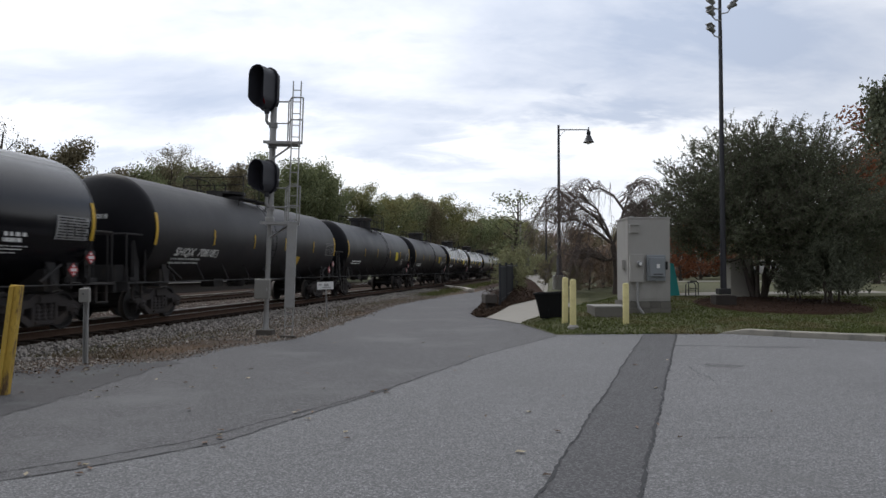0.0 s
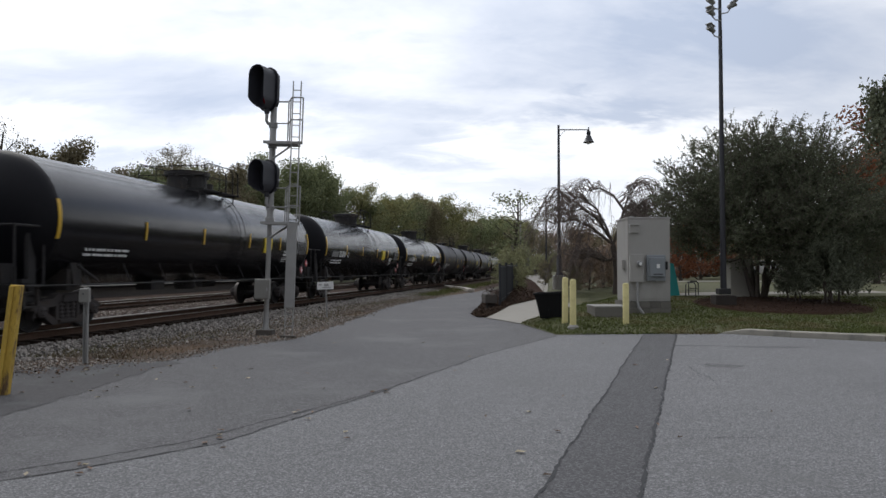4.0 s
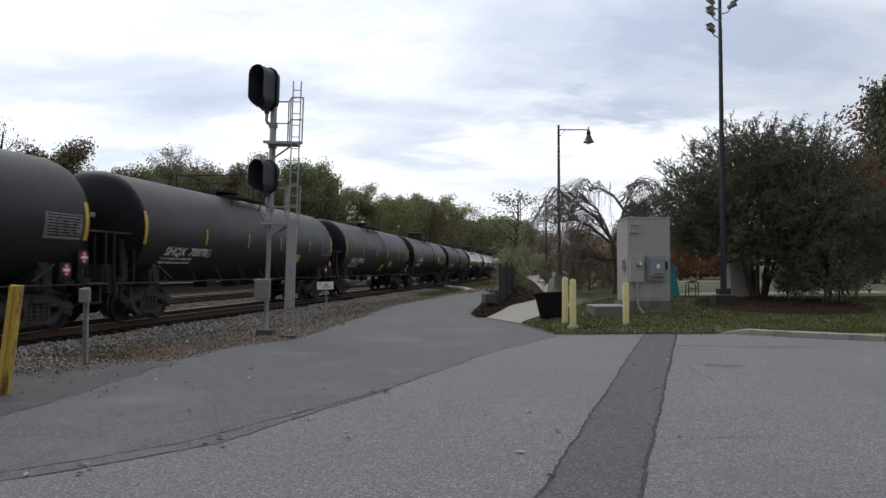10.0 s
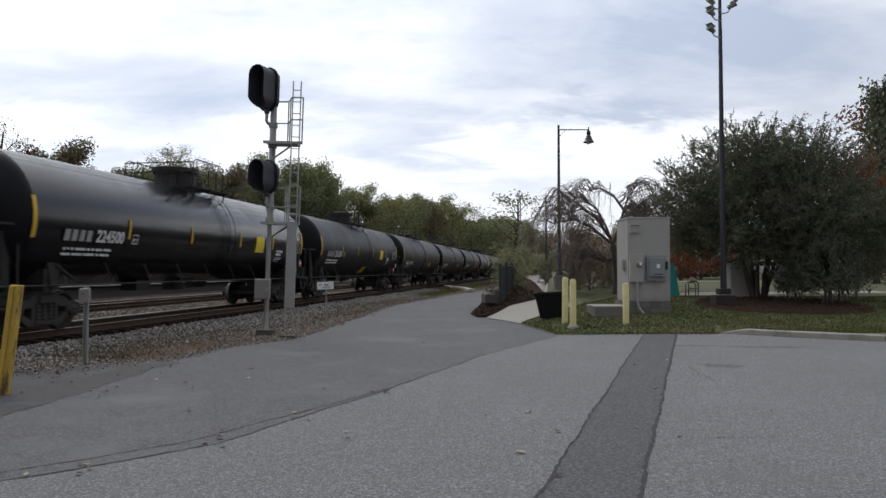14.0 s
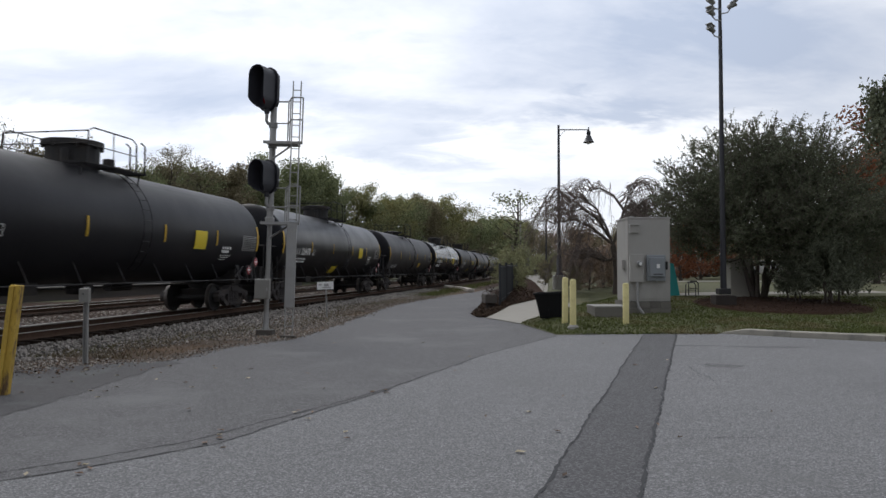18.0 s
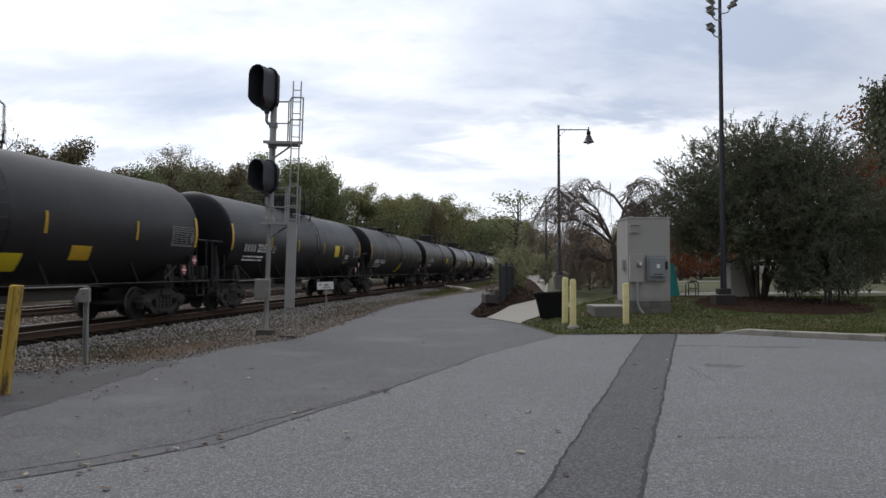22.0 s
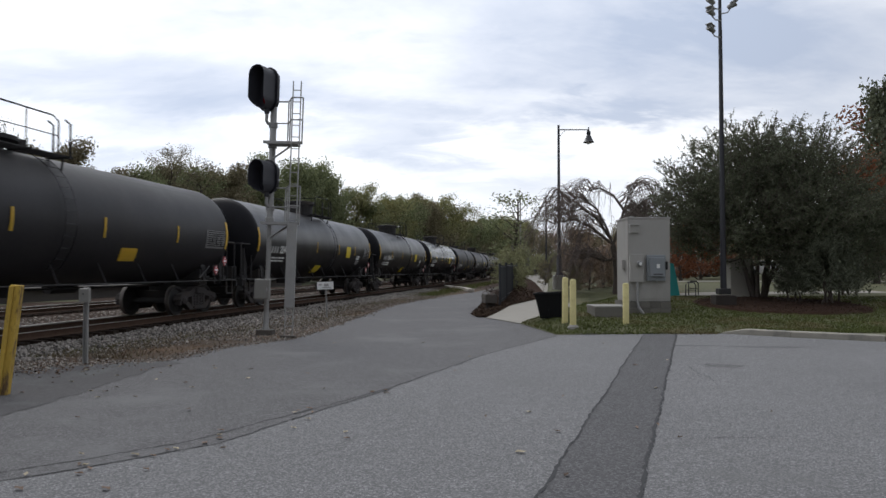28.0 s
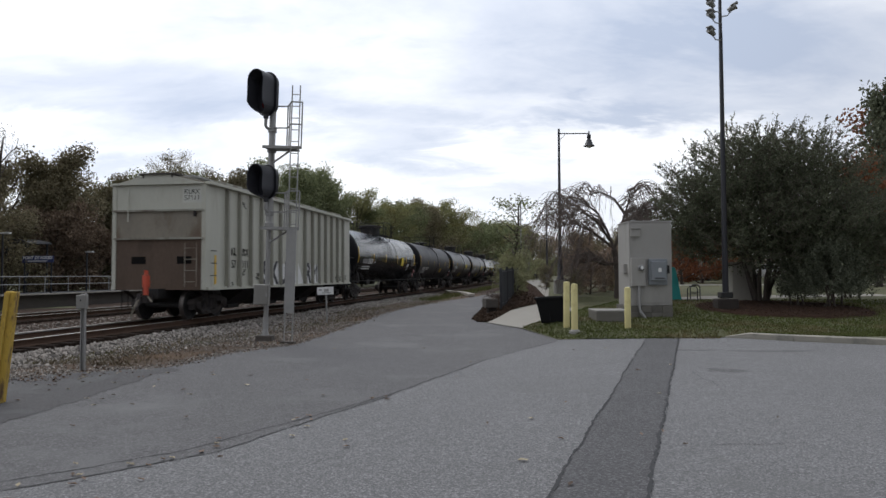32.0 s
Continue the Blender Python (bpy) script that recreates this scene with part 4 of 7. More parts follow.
    d["placard_mark"] = m.data("placard_mark", M_PALE)
    # reporting mark as four plain blocks
    d["mark"] = Mesh().box((0, 0, 0), (0.17, 0.006, 0.27)).data("mark_block", M_FADED)
    m = Mesh()
    for a, b, c, e in ((-0.11, 0, 0.02, 0.26), (0.11, 0, 0.02, 0.26), (0, 0.12, 0.24, 0.02), (0, -0.12, 0.24, 0.02), (0, 0, 0.12, 0.02), (-0.05, -0.04, 0.02, 0.1)):
        m.box((a, 0, b), (c, 0.005, e))
    d["box_mark"] = m.data("box_mark", M_DECAL)
    return d


PARTS = common_parts()


def round_tank(y, a):
    """A pose along the tank, turned a degrees up its side."""
    return pose(0, y, TC_Z, 0, -a, 0) @ pose(0, 0, -TC_Z)


def tank_car(kind, number, labels):
    """kind: gloss, semi or matte paint with block mark; q: dusty car with slanted lettering. labels: low yellow labels as (place, angle)."""
    dusty = kind == "q"
    paint = "dusty" if dusty else kind
    back_off = -1.0 if dusty else -0.45 if kind == "matte" else 0.0      # tops differ by type
    words = {"gloss": "glossy black tank car", "semi": "worn black tank car", "matte": "dusty black tank car", "q": "dusty dark grey tank car"}[kind]
    car = thing("tank_car", pose(0, 0, 0), words + " with yellow strips and white lettering", "tank car", "train of freight cars")
    sh = part("tank", PARTS[paint], None, car)
    es = sh.modifiers.new("split", "EDGE_SPLIT")
    es.split_angle = radians(60)
    part("side_rail", PARTS["side_rail"], None, car, at=pose(0, 0, LIFT))
    part("side_rail", PARTS["side_rail"], None, car, at=pose(0, 0, LIFT, 0, 0, 180))
    for q in (0, 180):
        part("coupler", PARTS["coupler"], None, car, at=pose(0, 0, LIFT, 0, 0, q) @ pose(0, 8.78, 0))
        back = pose(0, 0, LIFT, 0, 0, q)
        for nm in ("stub_sill", "saddle", "end_deck", "end_railing", "step", "stay"):
            part(nm, PARTS[nm], None, car, at=back)
        for nm in ("step", "stay"):
            part(nm, PARTS[nm], None, car, at=back @ Matrix.Diagonal((-1, 1, 1, 1)))
        for x in (-1.15, -0.55, 0.55, 1.15):
            part("end_brace", PARTS["end_brace"], None, car, at=back @ pose(x, 0, 0))
        for x in (-1.36, -0.8, 0.8, 1.36):
            part("end_post", PARTS["end_post"], None, car, at=back @ pose(x, 0, 0))
    part("brake_gear", PARTS["brake_gear"], None, car, at=pose(0, 0, LIFT, 0, 0, 180))
    part("outlet", PARTS["outlet"], None, car, at=pose(0, 0, LIFT))
    part("manway", PARTS["manway_flat" if dusty else "manway_tall"], None, car, at=pose(0, 0.3 + back_off, 0.17))
    for q in (0, 180):
        part("top_platform", PARTS["platform"], None, car, at=pose(0, 0.8 * (q > 0) + back_off, 0.19, 0, 0, q))
    part("top_railing", PARTS["top_railing"], None, car, at=pose(0, 0.2 + back_off, 0.19))
    part("ladder", PARTS["ladder"], None, car, at=pose(0, back_off, 0))
    for y in (-7.95, 7.95):
        part("reflective_strip", PARTS["end_strip"], None, car, "yellow reflective strip", at=pose(0, y, 0))
    for y in (-4.6, -1.5, 1.5, 4.87) if dusty else (-4.57, -1.65, 1.7, 4.8) if kind == "matte" else (-4.57, -1.4, 1.95, 4.8):
        part("reflective_strip", PARTS["mid_strip"], None, car, "yellow reflective strip", at=round_tank(y, -4.3))
    if not dusty:
        part("yellow_label", PARTS["label_square"], None, car, "square yellow label", at=round_tank(3.6 if kind != "matte" else 3.75, -3.7))
    for y, a in labels:
        steep = a < -35
        part("yellow_label", PARTS["label_low" if steep else "label_slant"], None, car, "slanted yellow label low on the tank", at=round_tank(y, a + (45 if steep else 30)))
    pl = part("data_plate", PARTS["data_plate_wide" if dusty else "data_plate"], None, car, "grey data plate", at=pose(0, 7.18 if dusty else 7.24, 0))
    tagged(part("plate_print", PARTS["plate_print_wide" if dusty else "plate_print"], None, pl), kind="stuff")
    if not dusty:
        tagged(part("side_print", PARTS["side_print"], None, car, at=pose(0, 5.5, 0)), kind="stuff")
    tagged(part("small_print", PARTS["low_print_faded" if dusty else "small_print"], None, car, at=pose(0, -5.9, 0)), kind="stuff")
    for y, pz in ((7.38, 1.55), (7.98, 1.85)):
        part("placard_bracket", PARTS["bracket"], None, car, at=pose(1.5, y, pz))
        p_ = part("placard", PARTS["placard"], None, car, "red and white diamond placard", at=pose(1.51, y, pz))
        part("placard_mark", PARTS["placard_mark"], None, p_)
    tilt = -23.3 if dusty else -13
    x, z = hull(tilt, 0.03)
    if number:
        if dusty:
            part("lettering", letters("SHQX  " + number, 0.36, M_DECAL, shear=0.25, squeeze=1.14, bold=0.008), None, car, "white slanted lettering", at=pose(x, -5.68, z, 0, 0, 90) @ pose(0, 0, 0, -tilt))
        else:
            for k in range(4):
                part("mark_block", PARTS["mark"], None, car, "white block of the owner's mark", at=pose(x, -6.93 + 0.255 * k, z, 0, 0, 90) @ pose(0, 0, 0, -tilt))
            part("lettering", letters(number, 0.42, M_DECAL, squeeze=0.86, bold=0.014), None, car, "white numerals", at=pose(x, -5.36, z, 0, 0, 90) @ pose(0, 0, 0, -tilt))
        part("head_number", letters(number, 0.19, M_DECAL, squeeze=0.85), None, car, "small white numerals", at=pose(0.34, -8.66, 3.02 if dusty else 3.24, -10))
        part("box_mark", PARTS["box_mark"], None, car, at=pose(x, -4.33, z, 0, 0, 90) @ pose(0, 0, 0, -tilt))
    else:
        tagged(part("large_print", PARTS["small_print_faded"], None, car, at=pose(0, -5.4, 0.35)), kind="stuff")
    for y in (-7.0, 7.0):
        add_truck(car, y)
    return car


def hopper_car():
    """Grey ribbed covered hopper, the train's last car. Body 15.5 m long."""
    car = thing("covered_hopper", pose(0, 0, 0), "pale grey ribbed covered hopper car with dark graffiti and rusty end", "hopper car", "train of freight cars")
    B, T, W, Hl = 1.10, 4.52, 1.63, 7.75
    body = Mesh().prism([(-W, B), (W, B), (W, T), (0.35, T + 0.28), (-0.35, T + 0.28), (-W, T)], -Hl, Hl)
    part("body", body, M_HOPPER, car, bevel=0.02)
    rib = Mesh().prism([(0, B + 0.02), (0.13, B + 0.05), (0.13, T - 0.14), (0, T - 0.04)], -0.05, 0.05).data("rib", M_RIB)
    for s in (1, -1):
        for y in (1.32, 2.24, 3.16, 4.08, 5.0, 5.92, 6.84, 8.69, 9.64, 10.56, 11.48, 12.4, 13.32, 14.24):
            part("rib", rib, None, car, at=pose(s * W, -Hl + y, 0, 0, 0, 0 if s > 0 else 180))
        part("top_chord", Mesh().prism([(W - 0.02, T - 0.03), (W + 0.15, T - 0.03), (W + 0.15, T + 0.06), (W - 0.05, T + 0.07)], -Hl, Hl), M_HOPPER, car, at=pose(0, 0, 0, 0, 0, 0 if s > 0 else 180))
        part("side_sill", Mesh().box((W + 0.03, 0, B + 0.03), (0.12, 2 * Hl, 0.1)), M_HOPPER, car, at=pose(0, 0, 0, 0, 0, 0 if s > 0 else 180))
    # ends: sheet in three bands with corner posts
    for q in (0, 180):
        e = part("end_wall", Mesh().box((0, Hl + 0.02, 4.07), (2 * W - 0.12, 0.05, 0.84)), M_HOPPER, car, at=pose(0, 0, 0, 0, 0, q))
        part("end_band", Mesh().box((0, Hl + 0.02, 3.2), (2 * W - 0.12, 0.06, 0.9)), M_TAN, e, "tan stained sheet")
        part("end_band", Mesh().box((0, Hl + 0.01, 1.92), (2 * W - 0.12, 0.07, 1.66)), M_RUSTY, e, "rusty brown lower sheet")
        for z in (3.66, 2.75):
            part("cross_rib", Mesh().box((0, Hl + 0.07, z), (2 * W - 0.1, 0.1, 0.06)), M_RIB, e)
        for s in (1, -1):
            part("corner_post", Mesh().box((s * (W - 0.06), Hl + 0.03, (B + T) / 2), (0.13, 0.1, T - B)), M_HOPPER, e)
            # Raised black plates: the shade inside the openings is painted, not cut.
            part("slot", Mesh().box((s * 0.8 - 0.1, Hl + 0.048, 2.05), (0.5, 0.02, 0.24)), M_DARKINK, e, "black plate painted as a shaded opening")
        lad = Mesh()
        for x in (-0.98, -1.38):
            lad.tube([(x, Hl + 0.16, 1.2), (x, Hl + 0.16, 2.6)], 0.018, 5)
        for k in range(4):
            lad.tube([(-0.98, Hl + 0.16, 1.35 + 0.36 * k), (-1.38, Hl + 0.16, 1.35 + 0.36 * k)], 0.014, 5)
        part("end_ladder", lad, M_TAN, e)
        hang = Mesh().tube([(1.05, Hl + 0.12, 4.4), (1.05, Hl + 0.12, 3.3)], 0.02, 5)
        part("lever", Mesh().box((-1.28, Hl + 0.1, 3.54), (0.06, 0.08, 0.16)), M_FRAME, e)
        part("hand_rail", hang, M_HOPPER, e)
        part("roof_cap", Mesh().prism([(-W - 0.02, T - 0.02), (W + 0.02, T - 0.02), (0.4, T + 0.3), (-0.4, T + 0.3)], Hl - 0.05, Hl + 0.14), M_HOPPER, e)
        part("end_walkway", Mesh().box((0, Hl - 0.05, T + 0.32), (1.3, 0.5, 0.05)).box((-0.5, Hl - 0.05, T + 0.25), (0.06, 0.4, 0.12)).box((0.5, Hl - 0.05, T + 0.25), (0.06, 0.4, 0.12)), M_TIMBER, e, "weathered roof walkway")
    for k in range(7):
        part("roof_hatch", Mesh().box((0, -6.6 + 2.2 * k, T + 0.33), (0.75, 1.9, 0.12), None, 0.06), M_TAN, car, "weathered roof hatch")
    for k in range(4):
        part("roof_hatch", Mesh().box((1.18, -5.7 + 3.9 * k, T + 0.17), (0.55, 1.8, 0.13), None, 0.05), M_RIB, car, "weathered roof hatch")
    part("running_board", Mesh().box((0.85, 0, T + 0.3), (0.35, 15.0, 0.04)).box((-0.85, 0, T + 0.3), (0.35, 15.0, 0.04)), M_GALV, car)
    for s in (1, -1):
        gr = Mesh()
        for z in (1.55, 1.95, 2.35):
            gr.tube([(W + 0.1, -Hl + 0.12, z), (W + 0.1, -Hl + 0.5, z)], 0.014, 5)
        part("grab_irons", gr, M_FRAME, car, at=pose(0, 0, 0, 0, 0, 0 if s > 0 else 180))
    part("reflective_strip", Mesh().box((W + 0.006, -Hl + 0.6, 1.74), (0.012, 0.12, 0.95)), M_YELLOW, car, "orange yellow reflective strip")
    # hoppers and centre sill
    un = Mesh().box((0, 0, 0.98), (0.5, 16.4, 0.3))
    for y in (-3.6, 0, 3.6):
        un.prism([(-1.4, 1.1), (1.4, 1.1), (0.45, 0.42), (-0.45, 0.42)], y - 0.75, y + 0.75)
        un.box((0, y, 0.4), (1.1, 0.9, 0.14))
    for s in (1, -1):
        un.box((0, s * 6.4, 1.02), (2.6, 0.5, 0.2))
        for q in (1, -1):
            un.tube([(q * 1.35, s * 7.6, 1.1), (q * 1.2, s * 6.8, 0.55)], 0.04, 6).tube([(q * 1.45, s * 7.55, 1.1), (q * 1.45, s * 7.55, 0.45), (q * 1.45, s * 7.2, 0.45), (q * 1.45, s * 7.2, 1.1)], 0.02, 5)
    part("underframe", un, M_FRAME, car)
    for q in (0, 180):
        part("coupler", PARTS["coupler"], None, car, at=pose(0, 0, 0, 0, 0, q) @ pose(0, 8.1, 0))
    eot = part("end_marker", Mesh().box((0.1, -8.62, 1.38), (0.2, 0.18, 0.36), None, 0.04).box((0.1, -8.62, 1.08), (0.12, 0.12, 0.26)).tube([(0.1, -8.62, 1.58), (0.1, -8.62, 1.72)], 0.06, 8), M_ORANGE, car, "orange end-of-train marker", bevel=0.01)
    part("air_hose", Mesh().tube([(-0.05, -8.55, 1.0), (-0.2, -8.75, 0.6), (-0.35, -8.7, 0.3)], 0.03, 6).tube([(0.15, -8.6, 0.9), (0.35, -8.7, 0.75)], 0.025, 6), M_TAN, eot)
    # writing
    lx = W + 0.012
    rot = pose(0, 0, 0, 0, 0, 90)
    for s_, y, z in (("KL", 1.88, 2.36), ("RX", 2.8, 2.36), ("57", 1.88, 1.93), ("111", 2.8, 1.93)):
        part("lettering", letters(s_, 0.38, M_DARKINK, squeeze=0.95, bold=0.004), None, car, "dark stencilled lettering", at=pose(lx, -Hl + y, z, 0, 0, 90))
    for z, s_ in ((4.25, "KLRX"), (4.05, "57111")):
        part("lettering", letters(s_, 0.22, M_DARKINK), None, car, "dark stencilled lettering", at=pose(1.15, -Hl - 0.05, z))
    part("stencil_plate", Mesh().box((1.15, -Hl - 0.046, 4.15), (0.66, 0.004, 0.5)), M_STENCIL, car, "pale lettering patch")
    for ch, y, wd in (("S", 4.54, 0.86), ("K", 5.4, 0.86), ("U", 6.32, 0.84), ("M", 7.3, 0.84), ("R", 9.2, 0.86), ("M", 10.1, 0.74)):
        part("graffiti_letter", letters(ch, 1.22, M_SPRAY, squeeze=wd, bold=0.0 if ch == "M" else 0.045), None, car, "dark sprayed graffiti letter", at=pose(W + 0.014, -Hl + y, 1.6, 0, 0, 90))
    for y, w_, tri in ((4.53, 0.86, 0), (5.46, 0.86, 0), (6.38, 0.86, 0), (7.33, 0.9, 0), (8.32, 0.6, 1), (9.18, 0.86, 0), (10.1, 0.86, 0)):
        g_ = Mesh()
        if tri:
            g_.add([(W + 0.008, y - 0.35, 1.17), (W + 0.008, y + 0.33, 1.17), (W + 0.008, y - 0.35, 2.1)], [(0, 1, 2)])
            g_.add([(W + 0.004, y - 0.35, 1.17), (W + 0.004, y + 0.33, 1.17), (W + 0.004, y - 0.35, 2.1)], [(2, 1, 0)])
        else:
            g_.add([(W + 0.007, y - w_ / 2, 1.17), (W + 0.007, y + w_ / 2, 1.17), (W + 0.007, y + w_ / 2 - 0.06, 2.05), (W + 0.007, y - w_ / 2 + 0.1, 2.0)], [(0, 1, 2, 3)])
        part("graffiti_fill", g_, M_SPRAYW, car, "pale sprayed graffiti ground", at=pose(0, -Hl, 0))
    sm = Mesh()
    rr = random.Random(4)
    for y, z in ((1.85, 1.3), (2.7, 1.75), (3.8, 1.6), (13.2, 1.5), (13.8, 1.45), (14.8, 1.5), (2.7, 4.15)):
        for k in range(4):
            sm.box((W + 0.01, -Hl + y + rr.uniform(-0.1, 0.1), z - 0.06 * k), (0.006, rr.uniform(0.12, 0.3), 0.035))
    part("small_print", sm, M_DARKINK, car)
    for y in (-6.4, 6.4):
        add_truck(car, y)
    return car


# paint and numbers of the cars, first to last
CARS = [("semi", ""), ("q", ""), ("gloss", ""), ("semi", ""), ("gloss", ""), ("gloss", ""), ("matte", ""), ("matte", ""), ("q", "70818"),
        ("gloss", "224496"), ("gloss", "224508"), ("gloss", ""), ("q", "70839"), ("matte", "221548"), ("q", "70976"), ("q", "70970"), ("q", "70852"),
        ("matte", "221530"), ("gloss", "224500"), ("q", ""), ("semi", "224478"), ("matte", "221395"), ("q", "70632"), ("matte", "221553"), ("q", "70884"),
        ("gloss", "224499"), ("semi", "224447"), ("semi", "224443"), ("q", "70929"), ("gloss", "224529")]
LENGTH = 18.54
NUDGE = [0, 0, 0, 0, 0, 0, 0, 0, -0.15, -0.07, 0.07, 0.1, 0.16, 0.17, 0.1, 0.1, -0.1, -0.1, -0.03, -0.13, 0.18, 0.12, 0.14, 0.14, 0, 0.1, 0, 0, 0, 0.05]
TRAIN = []
# low yellow labels that differ from car to car: place along the car, angle below the axis
LOW_LABELS = {8: [(3.1, -29)], 12: [(3.2, -27)], 14: [(2.75, -29), (0.68, -40)], 15: [(3.57, -25.5)], 16: [(3.25, -27)], 17: [(0.75, -48)], 19: [(2.9, -29)], 20: [(-0.2, -47)],
              22: [(0.72, -31), (0.7, -47)], 24: [(2.9, -29), (0.75, -40)], 26: [(0.15, -48)], 27: [(-0.39, -46)], 28: [(2.75, -29)]}
for i, (kind, number) in enumerate(CARS):
    TRAIN.append((tank_car(kind, number, LOW_LABELS.get(i, [])), (i - 9) * LENGTH + NUDGE[i]))
TRAIN.append((hopper_car(), 21 * LENGTH - 0.74))


def run(t):
    """How far the reference car has come along the railway at t seconds."""
    q = (t - 16) / 16
    return 213.60 + 204.69 * q - 1.58 * q * q + 0.235 * q ** 3


# ---------------------------------------------------------------- plants


def leaf_cards(centres, size, rnd, jitter=0.35, flat=0.0):
    """Many small pointed leaves, one four-sided face each."""
    n = len(centres)
    a = rnd.normal(size=(n, 3))
    a[:, 2] *= 1 - flat
    a /= np.linalg.norm(a, axis=1)[:, None] + 1e-9
    b = rnd.normal(size=(n, 3))
    b -= (b * a).sum(1)[:, None] * a
    b /= np.linalg.norm(b, axis=1)[:, None] + 1e-9
    s = size * (1 + jitter * rnd.uniform(-1, 1, n))[:, None]
    v = np.stack([centres - a * s * 0.5, centres + b * s * 0.28, centres + a * s * 0.5, centres - b * s * 0.28], 1).reshape(-1, 3)
    return v, np.arange(4 * n).reshape(-1, 4)


def limb(m, p, d, length, r, rnd, bend=0.25, up=0.15, n=5, sides=6):
    """A tapering, wandering limb; returns its points."""
    pts, q, d = [Vector(p)], Vector(p), Vector(d).normalized()
    for i in range(n):
        d = (d + Vector(rnd.normal(0, bend, 3)) * 0.5 + Vector((0, 0, up * 0.4))).normalized()
        q = q + d * (length / n)
        pts.append(q.copy())
    m.tube(pts, [r * (1 - 0.85 * i / n) for i in range(n + 1)], sides)
    return pts


def tree_meshes(seed, h, spread, leaf_mat, leaf, leaves, base=0.25, fill=1.0, round_=0.6, bare=0.0):
    """Trunk and crown meshes of a broadleaf tree."""
    rnd = np.random.RandomState(seed)
    wood = Mesh()
    trunk = limb(wood, (0, 0, -0.2), (rnd.normal(0, 0.05), rnd.normal(0, 0.05), 1), h * 0.85, h * 0.02 + 0.05, rnd, 0.1, 0.3, 8, 8)
    tips = []
    for k in range(16):
        t = base + (0.95 - base) * k / 15
        j = min(int(t * 8), 7)
        p = trunk[j].lerp(trunk[j + 1], t * 8 - j)
        a = k * 2.4 + rnd.uniform(-0.4, 0.4)
        reach = spread * (math.sin(math.pi * (0.18 + 0.75 * (t - base) / (1 - base))) ** round_) * rnd.uniform(0.65, 1.15)
        lp = limb(wood, p, (math.cos(a), math.sin(a), 0.35 + 0.7 * t), reach, 0.012 * h * (1.1 - t) + 0.015, rnd, 0.3, 0.25)
        for q in (2, 3, 4, 5):
            for _ in range(2):
                sp = limb(wood, lp[q], rnd.normal(0, 1, 3) * 0.7 + np.array((math.cos(a), math.sin(a), 0.5)), reach * 0.35 * rnd.uniform(0.6, 1.2), 0.02, rnd, 0.3, 0.2, 3, 3)
                tips += sp[1:]
        tips += lp[3:]
    tips += trunk[6:]
    tips = np.array([tuple(p) for p in tips])
    keep = rnd.rand(len(tips)) > bare
    tips = tips[keep]
    pick = tips[rnd.randint(0, len(tips), leaves)]
    d = rnd.normal(0, 1, (leaves, 3))
    d *= np.minimum(1, 1.9 / np.linalg.norm(d, axis=1))[:, None]
    c = pick + d * (0.042 * h * fill) * np.array((1, 1, 0.75))
    c = c[c[:, 2] > h * 0.06]
    v, f = leaf_cards(c, leaf, rnd)
    return wood.data("trunk", M_BARK), quads("crown", v, f, leaf_mat)


def tree(meshes, at, label, group="", category="tree", name="tree"):
    t = thing(name, at, label, category, group)
    part("trunk", meshes[0], None, t)
    part("crown", meshes[1], None, t)
    return t


OAK = tree_meshes(11, 12, 4.2, M_LEAFM, 0.2, 17000)
ASH = tree_meshes(12, 12, 3.4, M_LEAFO, 0.17, 17000, bare=0.2)
ELM = tree_meshes(13, 12, 4.6, M_LEAFY, 0.2, 16000)
MAP = tree_meshes(14, 12, 3.8, M_LEAFM, 0.2, 19000, base=0.12)
OLD = tree_meshes(15, 12, 4.0, M_LEAFO, 0.2, 26000, base=0.1)
SPARSE = tree_meshes(16, 12, 3.2, M_LEAFO, 0.11, 8000, fill=0.6, bare=0.1)
THICKET = tree_meshes(17, 5, 3.2, M_LEAFO, 0.13, 14000, base=0.05, fill=1.3)
BRUSH = tree_meshes(18, 5, 3.2, M_LEAFB, 0.11, 13000, base=0.05, fill=1.3)
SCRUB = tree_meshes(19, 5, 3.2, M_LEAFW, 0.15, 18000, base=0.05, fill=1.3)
BARE = tree_meshes(20, 12, 3.0, M_LEAFO, 0.1, 1300, fill=0.5, bare=0.3)
WOOD_LABELS = {id(BARE): "almost leafless tree behind the platform", id(OAK): "broad green woodland tree behind the tracks", id(ASH): "thinning olive autumn tree behind the tracks", id(ELM): "yellowing autumn tree behind the tracks",
               id(MAP): "dense green tree behind the tracks", id(OLD): "dull olive autumn tree behind the tracks", id(SPARSE): "nearly bare tree with few brown leaves",
               id(THICKET): "olive thicket at the wood's edge", id(BRUSH): "brown leafless thicket at the wood's edge", id(SCRUB): "brown thicket at the wood's edge, darkened as if shaded"}


def wood_tree(meshes, w, u, h, turn):
    base = 5 if meshes in (THICKET, BRUSH, SCRUB) else 12
    m_ = on_track(w, u, -0.1, turn) @ Matrix.Scale(h / base, 4)
    tree(meshes, m_, WOOD_LABELS[id(meshes)], "woodland beyond the railway", "thicket" if base == 5 else "tree", "thicket" if base == 5 else "tree")


rw = random.Random(21)
